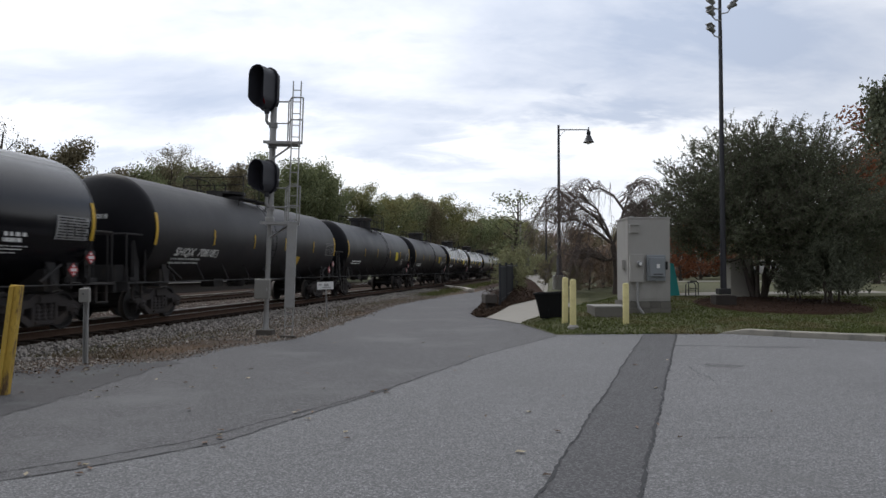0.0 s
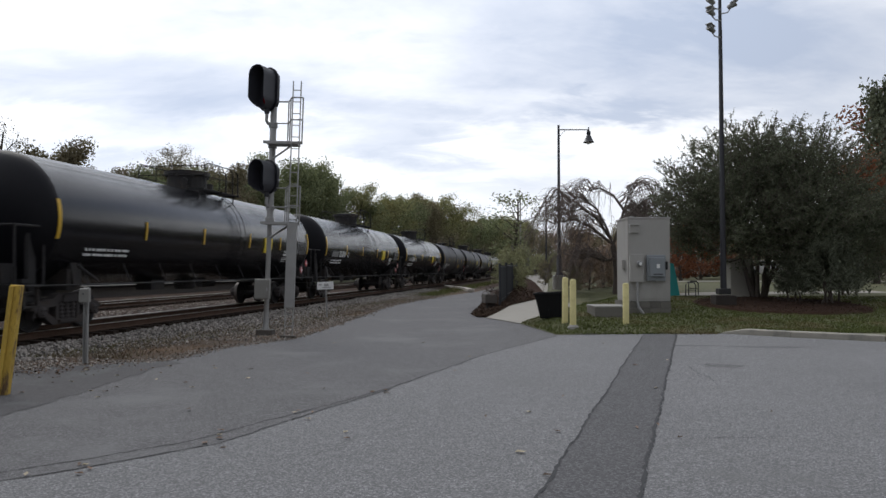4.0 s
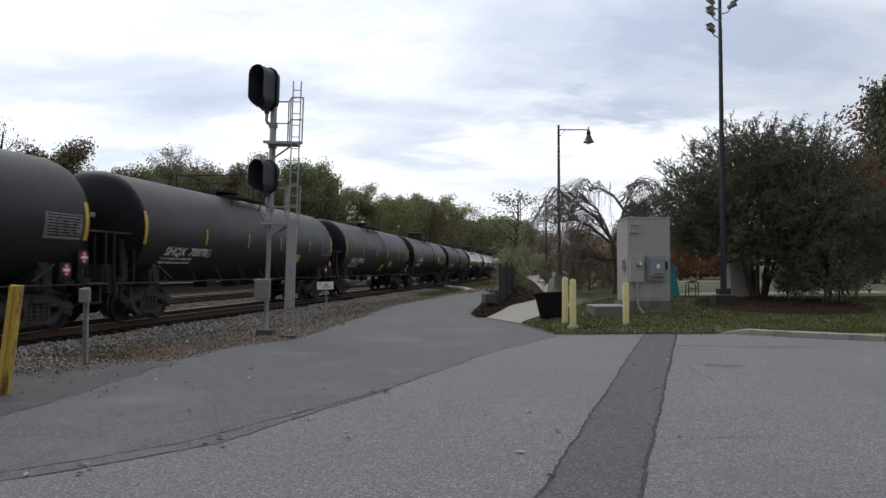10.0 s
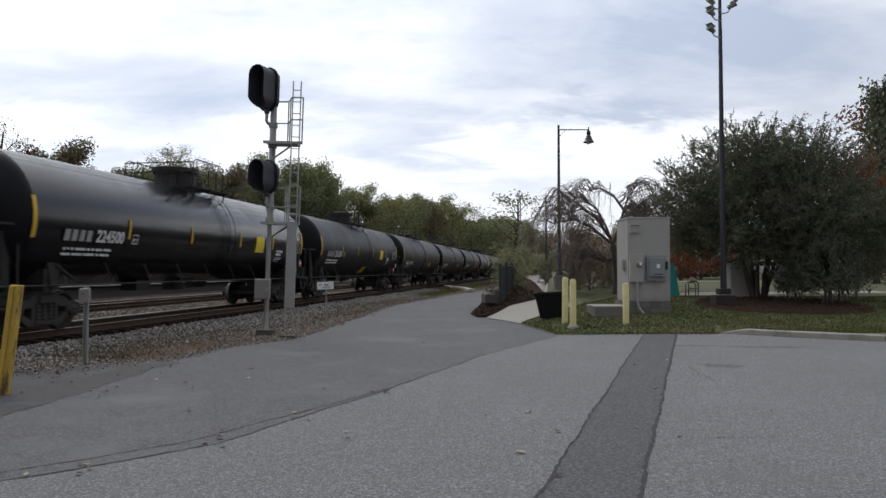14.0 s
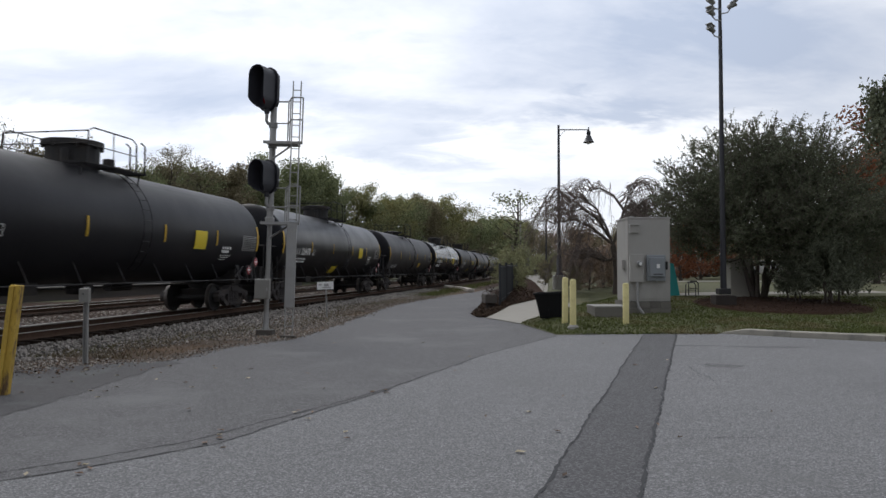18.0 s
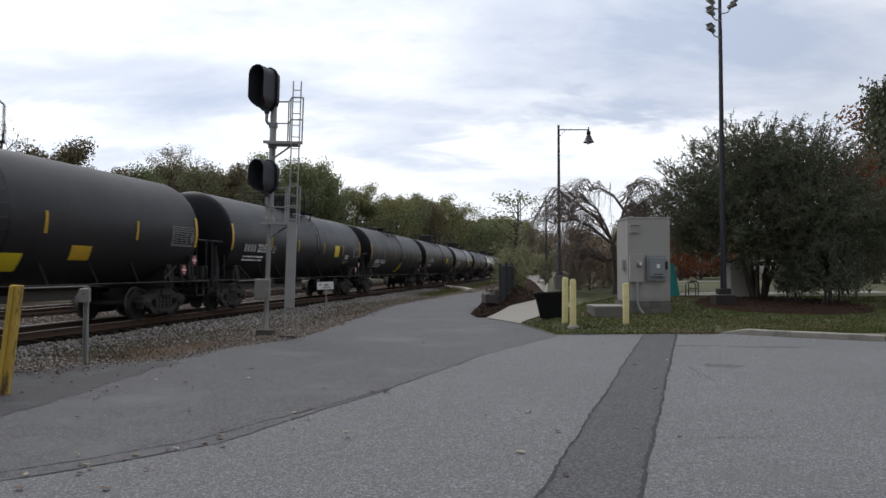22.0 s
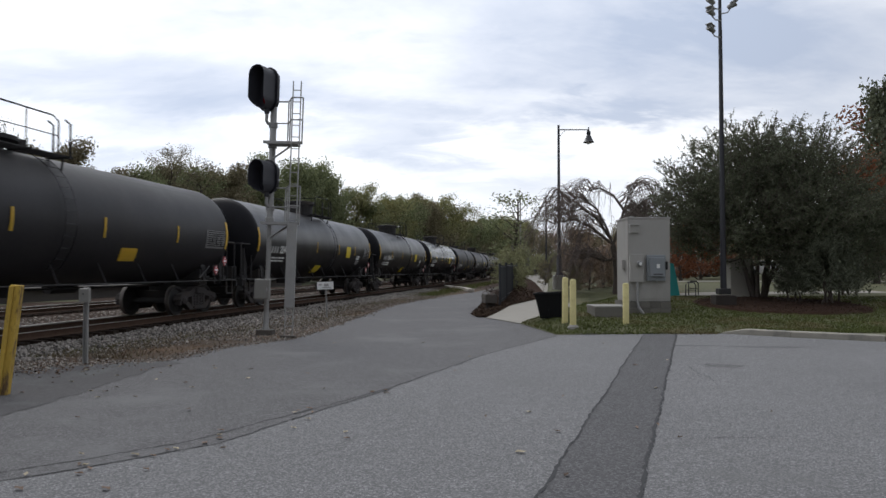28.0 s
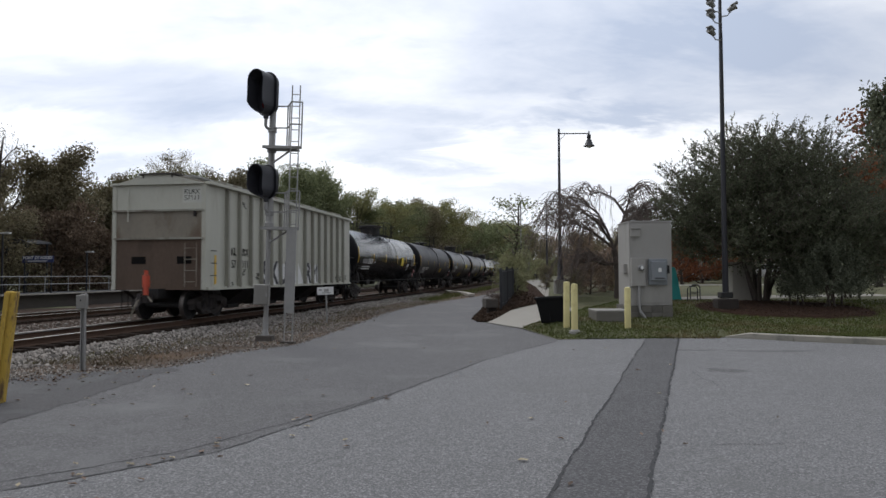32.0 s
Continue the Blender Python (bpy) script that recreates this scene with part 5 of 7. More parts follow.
# behind the platform: low olive and brown woods
for i in range(17):
    u = 6 + i * 5.0
    tall = 11.9 - 0.09 * max(0, min(u, 58) - 40) + rw.uniform(-0.4, 0.5)
    wood_tree(rw.choice([ASH, OLD, OLD, MAP, OLD]), -37 - rw.uniform(0, 4), u, tall, rw.uniform(0, 360))
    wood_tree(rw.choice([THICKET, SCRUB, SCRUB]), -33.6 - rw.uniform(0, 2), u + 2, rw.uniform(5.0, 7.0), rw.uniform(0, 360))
    wood_tree(rw.choice([OLD, MAP, OLD]), -43 - rw.uniform(0, 4), u + 2.5, tall + rw.uniform(-1.0, 0.3), rw.uniform(0, 360))
wood_tree(BARE, -40.0, 43.4, 14.0, 40)
wood_tree(BARE, -41.5, 41.0, 13.4, 170)
# tall thin-crowned trees, then the long green wall
for w, u, h, kind in ((-36, 59, 14.6, SPARSE), (-37, 64, 14.4, BARE), (-36, 66, 13.6, SPARSE), (-38, 55, 11.2, OLD), (-39, 58, 11.4, MAP), (-38, 61, 11.8, OLD), (-39, 64, 12.0, MAP), (-38, 67, 13.4, MAP), (-37, 72, 14.2, OLD), (-40, 79, 14.2, OLD), (-38, 83, 14.6, MAP), (-36, 85, 14.6, OAK), (-36, 91, 18.0, OAK), (-37, 95, 17.4, MAP), (-35, 99, 18.6, MAP), (-37, 103, 17.8, OAK), (-36, 108, 18.0, OAK), (-34, 114, 16.5, ELM)):
    wood_tree(kind, w, u, h, rw.uniform(0, 360))
for i in range(33):
    u = 118 + i * 8.5 + rw.uniform(-2, 2)
    w = -33 + 14 * min(1, i / 22) + rw.uniform(-2, 2)
    wood_tree(rw.choice([OAK, MAP, ELM, MAP, OLD, ELM]), w, u, rw.uniform(14.5, 17.5) + 0.55 * max(0, i - 8) + 3.2 * math.exp(-((i - 6.5) / 3.2) ** 2), rw.uniform(0, 360))
    if i % 2 == 0:
        wood_tree(rw.choice([THICKET, ELM, THICKET]), w + 6, u + 3, rw.uniform(5, 8), rw.uniform(0, 360))
for i in range(10):
    u = 70 + i * 8
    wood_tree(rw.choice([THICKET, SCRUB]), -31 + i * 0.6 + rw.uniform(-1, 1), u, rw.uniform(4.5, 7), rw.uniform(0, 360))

# wooded ridge far off
m = Mesh()
vs, nseg = [], 90
for i in range(nseg + 1):
    az = radians(-60 + 130 * i / nseg)
    hgt = 100 + 108 * math.exp(-((math.degrees(az) + 17) / 6.5) ** 2) + 14 * noise.noise((i * 0.35, 0, 0)) + 5 * noise.noise((i * 1.7, 2, 0)) - 72 * min(1.0, max(0.0, math.degrees(az) - 1) / 6)
    hgt = max(28, hgt)
    for s_, z_ in ((1450, -5), (1500, 0.55), (1560, 1.0), (1700, 0.9)):
        vs.append((s_ * math.sin(az), s_ * math.cos(az), z_ if z_ < 0 else hgt * z_))
m.add(vs, [(i * 4 + k, (i + 1) * 4 + k, (i + 1) * 4 + k + 1, i * 4 + k + 1) for i in range(nseg) for k in range(3)])
tagged(part("backdrop", m, M_HILL, smooth=False), "distant blue-green wooded ridge", "hill", kind="structure")


def hill_at(x, y, dz=0.0):
    return pose(x, y, lawn_z(y) + dz)


# sparse roadside tree and shrubs at the bend
GAPPY = tree_meshes(31, 12, 3.6, M_LEAFM, 0.3, 1100, base=0.2, fill=0.9, bare=0.4)
tree(GAPPY, pose(6.9, 66, 0.8, 0, 0, 40) @ Matrix.Diagonal((1.0, 1.0, 0.75, 1)), "gappy young tree with sparse pale green leaves", "", "tree")
HEDGE = tree_meshes(33, 5, 2.6, M_LEAFP, 0.2, 4200, base=0.04, fill=1.2)
SHRUBY = tree_meshes(34, 5, 2.6, M_LEAFP, 0.2, 3800, base=0.04, fill=1.2)
for x, y, h, kind in ((4.6, 45, 2.3, HEDGE), (5.4, 50, 2.8, SHRUBY), (5.0, 56, 2.5, HEDGE), (6.5, 60, 2.6, SHRUBY), (8.2, 70, 2.6, HEDGE), (4.1, 39, 1.5, SHRUBY), (10.5, 78, 2.6, SHRUBY), (7.0, 68, 2.6, SHRUBY), (8.0, 79, 3.2, HEDGE), (12, 90, 3.0, HEDGE), (15, 96, 3.4, SHRUBY)):
    tree(kind, pose(x, y, 0.2 + 0.3 * max(0, lawn_z(y) - 0.2), 0, 0, x * 77) @ Matrix.Scale(h / 5, 4), "green shrub on the bank beside the footpath", "shrubs on the bank", "shrub", "shrub")

# bare brown woods and red shrubs behind the lawn
for i in range(16):
    x, y = 12 + i * 3.1 + rw.uniform(-1, 1), 66 + rw.uniform(-4, 10)
    tree(rw.choice([BRUSH, BRUSH, THICKET]), hill_at(x, y) @ pose(0, 0, 0, 0, 0, rw.uniform(0, 360)) @ Matrix.Scale(rw.uniform(0.75, 0.98), 4),
         "brown bare brush behind the park lawn", "brush behind the lawn", "thicket", "thicket")
for x, y, h in ((13.5, 108, 7.5), (17.5, 116, 8.0), (21, 104, 6.5), (25, 122, 8.0), (16, 102, 5.8), (30, 118, 7.5)):
    tree(rw.choice([THICKET, BRUSH]), pose(x, y, -0.12, 0, 0, x * 40) @ Matrix.Scale(h / 5, 4), "dull brown thicket beyond the bend", "brush behind the lawn", "thicket", "thicket")
REDS = tree_meshes(35, 5, 2.4, M_LEAFR, 0.2, 5000, base=0.05, fill=1.2)
for x, y, h, kind in ((15.2, 44, 3.6, REDS), (17.6, 47, 4.2, REDS), (18.5, 52, 4.4, BRUSH), (20.5, 50, 4.0, THICKET), (27, 50, 5.0, REDS), (31, 52, 5.5, BRUSH), (35, 55, 5.5, THICKET), (24, 56, 4.5, BRUSH)):
    tree(kind, hill_at(x, y) @ pose(0, 0, 0, 0, 0, x * 50) @ Matrix.Scale(h / 5, 4), "russet autumn shrub at the park's edge" if kind is REDS else "brown brush at the park's edge", "shrubs at the park edge", "shrub", "shrub")
# brown ornamental grass clumps behind the cabinet
TUFT = tree_meshes(36, 5, 2.0, M_LEAFB, 0.16, 6000, base=0.02, fill=1.2)
TUFTG = tree_meshes(37, 5, 2.0, M_LEAFO, 0.16, 6000, base=0.02, fill=1.2)
for x, y, h, kind in ((5.9, 30.5, 1.2, TUFTG), (6.7, 31.6, 1.7, TUFT), (7.6, 32.5, 1.9, TUFT), (6.3, 34.5, 1.7, TUFT), (8.6, 33.5, 1.9, TUFTG), (7.4, 36.5, 2.2, TUFT), (9.3, 38, 2.4, TUFT), (11, 40, 2.4, TUFTG), (5.6, 37.5, 1.3, TUFTG)):
    tree(kind, hill_at(x, y) @ pose(0, 0, 0, 0, 0, x * 90) @ Matrix.Scale(h / 5, 4), "brown twiggy shrub behind the cabinet", "shrubs behind the cabinet", "shrub", "shrub")

# tall trees at the park's far side
CONE = tree_meshes(38, 12, 3.4, M_LEAFD, 0.26, 9000, base=0.1, round_=0.9)
RUSSET = tree_meshes(39, 12, 4.0, M_LEAFR, 0.28, 9000, base=0.15)
tree(CONE, hill_at(26.0, 40) @ Matrix.Diagonal((0.75, 0.75, 1.12, 1)), "tall dark evergreen at the park's edge", "", "tree")
tree(RUSSET, hill_at(27.6, 41) @ pose(0, 0, 0, 0, 0, 60) @ Matrix.Scale(1.06, 4), "tall russet autumn tree at the park's edge", "", "tree")
tree(RUSSET, hill_at(23.4, 37) @ pose(0, 0, 0, 0, 0, 150) @ Matrix.Scale(0.6, 4), "rust-orange autumn tree at the park's edge", "", "tree")
tree(CONE, hill_at(31, 46) @ pose(0, 0, 0, 0, 0, 90) @ Matrix.Scale(0.8, 4), "dark evergreen at the park's edge", "", "tree")


def big_shrub():
    """A wide many-stemmed evergreen with spiky shoots."""
    rnd = np.random.RandomState(7)
    t = thing("large_shrub", hill_at(12.45, 27.1, 0.02), "large dark green many-stemmed shrub with spiky shoots", "shrub")
    for k in range(9):
        a = k * 0.7 + rnd.uniform(-0.2, 0.2)
        st = Mesh()
        lp = limb(st, (0.16 * math.cos(a), 0.16 * math.sin(a), -0.1), (0.3 * math.cos(a), 0.3 * math.sin(a), 1), 3.6, 0.1, rnd, 0.16, 0.1, 7, 7)
        for q in (4, 5, 6, 7):
            for _ in range(3):
                limb(st, lp[q], rnd.normal(0, 0.8, 3) + np.array((math.cos(a), math.sin(a), 0.7)), rnd.uniform(1.2, 2.6), 0.035, rnd, 0.25, 0.2, 5, 4)
        part("stem", st, M_BARK, t)
    # crown: an uneven dome of lobes
    lobes = [((-2.45, 0, 3.4), 1.35), ((-1.6, -0.8, 4.3), 1.55), ((0.1, -0.6, 4.7), 1.75), ((1.7, -0.3, 4.6), 1.8), ((3.0, 0, 3.5), 1.55), ((-1.0, -1.4, 2.7), 1.7), ((1.2, -1.7, 2.9), 1.9), ((3.0, -1.4, 2.5), 1.7),
             ((-2.2, 0.6, 2.4), 1.05), ((4.2, 0.4, 2.5), 1.25), ((0.4, 0.9, 3.7), 2.1), ((-0.4, 0.6, 5.1), 1.3), ((1.9, 0.8, 4.9), 1.3), ((-1.9, 1.2, 3.6), 1.6), ((4.2, -0.4, 2.9), 1.1), ((2.6, 0.2, 1.9), 1.2), ((0.4, -0.9, 2.2), 1.3), ((2.4, -1.0, 1.6), 1.0), ((4.0, 0.2, 1.7), 1.0)]
    tw = Mesh()
    pts, heart = [], []

    def spray(p0, d, ln, thick):
        """A bowed shoot with short side shoots, leafy all along."""
        bow = np.array((d[0], d[1], 0)) * 0.25 * ln - np.array((0, 0, 0.12 * ln))
        ks = np.linspace(0, 1, 5)[:, None]
        line = p0 + d * ln * ks + bow * ks ** 2
        tw.tube([tuple(q) for q in line], [thick * (1 - 0.16 * i) for i in range(5)], 3, cap=False)
        n = int(30 * ln) + 6
        k = rnd.uniform(0.1, 1, n)[:, None]
        pts.append(p0 + d * ln * k + bow * k ** 2 + rnd.normal(0, 0.03, (n, 3)))
        for _ in range(int(5 * ln) + 1):
            k0 = rnd.uniform(0.2, 0.85)
            q0 = p0 + d * ln * k0 + bow * k0 ** 2
            e = d + rnd.normal(0, 0.55, 3)
            e /= np.linalg.norm(e)
            l2 = rnd.uniform(0.12, 0.38)
            tw.tube([tuple(q0), tuple(q0 + e * l2)], [thick * 0.5, 0.002], 3, cap=False)
            m_ = int(40 * l2) + 3
            pts.append(q0 + e * l2 * rnd.uniform(0.1, 1.05, (m_, 1)) + rnd.normal(0, 0.02, (m_, 3)))

    for (cx, cy, cz), r in lobes:
        c0 = np.array((cx, cy, cz))
        for _ in range(int(85 * r)):
            d = rnd.normal(size=3)
            d[1] -= 0.25
            d[2] = d[2] * 0.8 + 0.25
            d /= np.linalg.norm(d)
            up = np.array((d[0] * 0.9, d[1] * 0.9, 0.55 + 0.5 * d[2])) + rnd.normal(0, 0.22, 3)
            up /= np.linalg.norm(up)
            spray(c0 + d * r * rnd.uniform(0.5, 0.95), up, rnd.uniform(0.4, 1.05) * (1.35 if cz > 4.1 and d[2] > 0.2 else 1.0), 0.011)
        heart.append(c0 + rnd.normal(0, r * 0.4, (int(2300 * r), 3)))
    for _ in range(150):
        (cx, cy, cz), r = lobes[rnd.choice([0, 1, 2, 3, 4, 11, 12, 14, 13])]
        d = np.array((rnd.normal(0, 0.8), rnd.normal(0, 0.5), abs(rnd.normal(0.7, 0.3))))
        d /= np.linalg.norm(d)
        p0 = np.array((cx, cy, cz)) + d * r * 0.8
        d = d + np.array((0, 0, 0.35))
        spray(p0, d / np.linalg.norm(d), rnd.uniform(0.9, 1.7), 0.012)

    def trimmed(c):
        c = np.concatenate(c)
        return c[c[:, 2] > 1.1 + 0.25 * np.sin(c[:, 0] * 2) - 0.7 * np.clip((c[:, 0] - 1.2) / 1.2, 0, 1) + 0.5 * np.clip((-1.2 - c[:, 0]) / 1.5, 0, 1)]

    tagged(part("twig_mass", tw, M_TWIG, t), kind="stuff")
    v, f = leaf_cards(trimmed(pts), 0.062, rnd)
    part("crown", quads("crown", v, f, M_LEAFD), None, t)
    v, f = leaf_cards(trimmed(heart), 0.1, rnd)
    part("inner_crown", quads("inner_crown", v, f, M_LEAFD), None, t)


big_shrub()


def small_conifer(x, y, h, seed, label):
    rnd = np.random.RandomState(seed)
    t = thing("conifer_shrub", hill_at(x, y), label, "shrub", "grey-green shrubs on the mulch")
    for k in range(3):
        st = Mesh()
        limb(st, (0.25 * k - 0.25, 0, -0.1), (rnd.normal(0, 0.2), rnd.normal(0, 0.2), 1), h * 0.7, 0.05, rnd, 0.15, 0.2, 6, 6)
        part("stem", st, M_BARK, t)
    pts = []
    for _ in range(330):
        a, q = rnd.uniform(0, 6.28), rnd.uniform(0.05, 1)
        r = h * 0.46 * (1 - q * 0.75) * math.sqrt(rnd.uniform(0.1, 1))
        p0 = np.array((r * math.cos(a) * 1.15, r * math.sin(a), 0.3 + q * h * 0.85))
        p1 = p0 + np.array((math.cos(a) * 0.3, math.sin(a) * 0.3, 0.28)) * rnd.uniform(0.6, 1.9)
        s_ = rnd.uniform(0, 1, 46)
        pts.append(p0 + (p1 - p0) * s_[:, None] + rnd.normal(0, 0.04, (46, 3)))
    v, f = leaf_cards(np.concatenate(pts), 0.06, rnd)
    part("crown", quads("crown", v, f, M_NEEDLE), None, t)


small_conifer(13.7, 24.5, 2.3, 3, "loose grey-green conifer shrub on the mulch bed")
small_conifer(12.95, 25.2, 1.3, 4, "low grey-green conifer shrub on the mulch bed")
small_conifer(14.5, 25.6, 2.4, 5, "grey-green conifer shrub beside the lawn")
small_conifer(16.9, 28.6, 3.2, 6, "spreading grey-green conifer shrub beside the lawn")


def weeping_tree():
    rnd = np.random.RandomState(12)
    t = thing("weeping_tree", hill_at(7.62, 30.2) @ Matrix.Diagonal((1.1, 1.1, 0.99, 1)), "bare weeping tree with arching drooping branches", "tree")
    tr = Mesh()
    tr.tube([(0, 0, -0.1), (0.03, 0, 0.8), (-0.02, 0.05, 1.5), (-0.12, 0, 2.1)], [0.16, 0.13, 0.12, 0.11], 9)
    part("trunk", tr, M_BARK, t)
    # main limbs rise, spread and bow over
    mains = [[(-0.1, 0, 1.5), (-0.5, -0.1, 1.42), (-1.0, -0.1, 1.6), (-1.5, 0, 1.5)], [(-0.12, 0, 2.1), (0.1, 0, 2.9), (0.35, 0.1, 3.7), (0.55, 0, 4.4), (0.45, 0, 4.75)],
             [(-0.12, 0, 2.1), (-0.35, 0.1, 2.9), (-0.75, 0, 3.7), (-1.3, 0, 4.25), (-1.9, 0, 4.1)], [(0.05, 0, 2.7), (0.5, -0.3, 3.4), (0.9, -0.3, 3.9), (1.4, -0.2, 3.7)],
             [(-0.3, 0, 2.5), (-0.8, -0.5, 3.2), (-1.5, -0.9, 3.65), (-2.2, -1.1, 3.45)], [(0.35, 0.1, 3.7), (0.0, 0.4, 4.4), (-0.5, 0.6, 4.75), (-1.0, 0.7, 4.6)], [(0, 0, 2.4), (0.5, 0.8, 3.2), (0.9, 1.3, 3.7), (1.3, 1.7, 3.6)],
             [(-0.2, 0, 2.2), (-0.9, 0.2, 2.9), (-1.7, 0.3, 3.3), (-2.4, 0.3, 3.1)]]
    starts = []
    for mn in mains:
        b = Mesh()
        b.tube(mn, [0.06 - 0.042 * i / (len(mn) - 1) for i in range(len(mn))], 7)
        part("limb", b, M_BARK, t)
        for i in range(max(1, len(mn) - 3), len(mn)):
            starts += [Vector(mn[i - 1]).lerp(Vector(mn[i]), q) for q in (0.4, 0.7, 1.0)]
    tw = Mesh()
    for _ in range(340):
        p = starts[rnd.randint(len(starts))] + Vector(rnd.normal(0, 0.05, 3))
        a = math.atan2(p.y * 0.7, p.x + 0.2) + rnd.normal(0, 0.5)
        out, rise_, drop = rnd.uniform(0.6, 1.7), rnd.uniform(0.25, 0.75), rnd.uniform(0.9, 2.8)
        pts = []
        for i in range(10):
            s_ = i / 9
            wob = Vector(rnd.normal(0, 0.02, 3))
            pts.append(p + Vector((math.cos(a) * out * s_ ** 0.8, math.sin(a) * out * s_ ** 0.8, rise_ * math.sin(min(1, s_ * 1.5) * math.pi * 0.6) - drop * max(0, s_ - 0.25) ** 1.8 * 1.5)) + wob)
        tw.tube(pts, [0.019 * (1 - 0.7 * i / 9) for i in range(10)], 4, cap=False)
        for _ in range(3):
            k = rnd.randint(2, 9)
            q = pts[k].copy()
            sub = [q]
            dx = rnd.normal(0, 0.05, 2) + np.array((math.cos(a), math.sin(a))) * 0.09
            for i in range(6):
                q = q + Vector((dx[0], dx[1], 0.05 - 0.06 * i)) + Vector(rnd.normal(0, 0.015, 3))
                sub.append(q)
            tw.tube(sub, [0.008 - 0.0009 * i for i in range(7)], 3, cap=False)
    tagged(part("twig_mass", tw, M_TWIG, t), kind="stuff")


weeping_tree()

# mulch round the shrubs
m = Mesh()
ring = []
for k in range(48):
    a = 2 * math.pi * k / 48
    r = 1 + 0.08 * noise.noise((math.cos(a) * 2, math.sin(a) * 2, 5))
    ring.append((11.9 + 2.9 * r * math.cos(a), 24.3 + 3.0 * r * math.sin(a)))
vs = [(x, y, lawn_z(y) + 0.055) for x, y in ring] + [(11.9 + (x - 11.9) * q, 24.3 + (y - 24.3) * q, lawn_z(24.3 + (y - 24.3) * q) + 0.11) for q in (0.92, 0.5) for x, y in ring] + [(11.9, 24.3, lawn_z(24.3) + 0.12)]
fs = [(j * 48 + k, j * 48 + (k + 1) % 48, (j + 1) * 48 + (k + 1) % 48, (j + 1) * 48 + k) for j in range(2) for k in range(48)] + [(96 + k, 96 + (k + 1) % 48, 144) for k in range(48)]
tagged(part("mulch_bed", m.add(vs, fs), M_MULCH), "dark bark mulch round the shrubs", "mulch bed", kind="structure")

# pale path behind the shrub
strip("park_path", [(8.6, 28.0), (12, 28.6), (16, 29.3), (22, 30.0), (30, 30.5)], [(8.6, 29.6), (12, 30.0), (16, 30.4), (22, 31.0), (30, 31.5)], lambda x, y, s: lawn_z(y) + 0.05, M_WALK, "pale concrete path behind the shrubs", "footpath", 40)
strip("park_path", [(9.0, 40.0), (16, 41), (24, 41), (34, 40)], [(9.0, 42.0), (16, 43.5), (24, 43.5), (34, 42)], lambda x, y, s: lawn_z(y) + 0.06, M_WALK, "pale paved court behind the lawn", "footpath", 40)


def blades(name, n, pick, h, material, label, category, seed):
    """Short curved blades scattered by pick(rnd) -> x, y, z."""
    rnd = np.random.RandomState(seed)
    p = np.array([pick(rnd) for _ in range(n)])
    a = rnd.uniform(0, 6.283, n)
    hh = h * rnd.uniform(0.5, 1.3, n)
    w_ = 0.012 + 0.01 * rnd.rand(n)
    d = np.stack([np.cos(a), np.sin(a), np.zeros(n)], 1)
    lean = np.stack([np.cos(a + 1.3), np.sin(a + 1.3), np.zeros(n)], 1) * (hh * rnd.uniform(0.1, 0.8, n))[:, None]
    v = np.stack([p - d * w_[:, None], p + d * w_[:, None], p + lean + np.array((0, 0, 1)) * hh[:, None]], 1).reshape(-1, 3)
    me = quads(name, v, np.arange(3 * n).reshape(-1, 3), material)
    tagged(new(name, me), label, category, kind="stuff")


def lawn_pick(r):
    while True:
        y = 17 + 11 * r.rand() ** 1.6
        x = r.uniform(2.4, 21)
        if y < 18.05 and x < 7.4 or x > 7.3 and y < 18.35 - (x - 7.47) * 0.62 + 0.15:
            continue
        if x < (2.45 + (y - 21.7) * 0.55 if y > 21.7 else 3.0 - (y - 17.95) * 0.145):
            continue
        if ((x - 11.9) / 2.9) ** 2 + ((y - 24.3) / 3.0) ** 2 < 0.8:
            continue
        return x, y, rise(x, y) - 0.004 + 0.02 * noise.noise((x * 0.8, y * 0.8, 3))


blades("grass", 75000, lawn_pick, 0.05, M_BLADE, "short mown grass of the lawn", "grass", 41)


def verge_pick(r):
    u = 12 + 60 * r.rand() ** 1.7
    w = -8.6 + 0.5 * math.sin(u * 0.35) + r.normal(0, 0.55) + (0.25 if u > 25 else 0)
    p = on_track(w, u).translation
    return p.x, p.y, 0.0


blades("dry_grass", 8000, verge_pick, 0.06, M_DRY, "dry grass and litter along the verge", "dry grass", 42)


def far_verge_pick(r):
    u = 44 + 50 * r.rand()
    w = -8.1 + r.normal(0, 0.5)
    p = on_track(w, u).translation
    return p.x, p.y, 0.0


blades("weeds", 5000, far_verge_pick, 0.22, M_BLADE, "green weeds along the far verge", "weeds", 43)


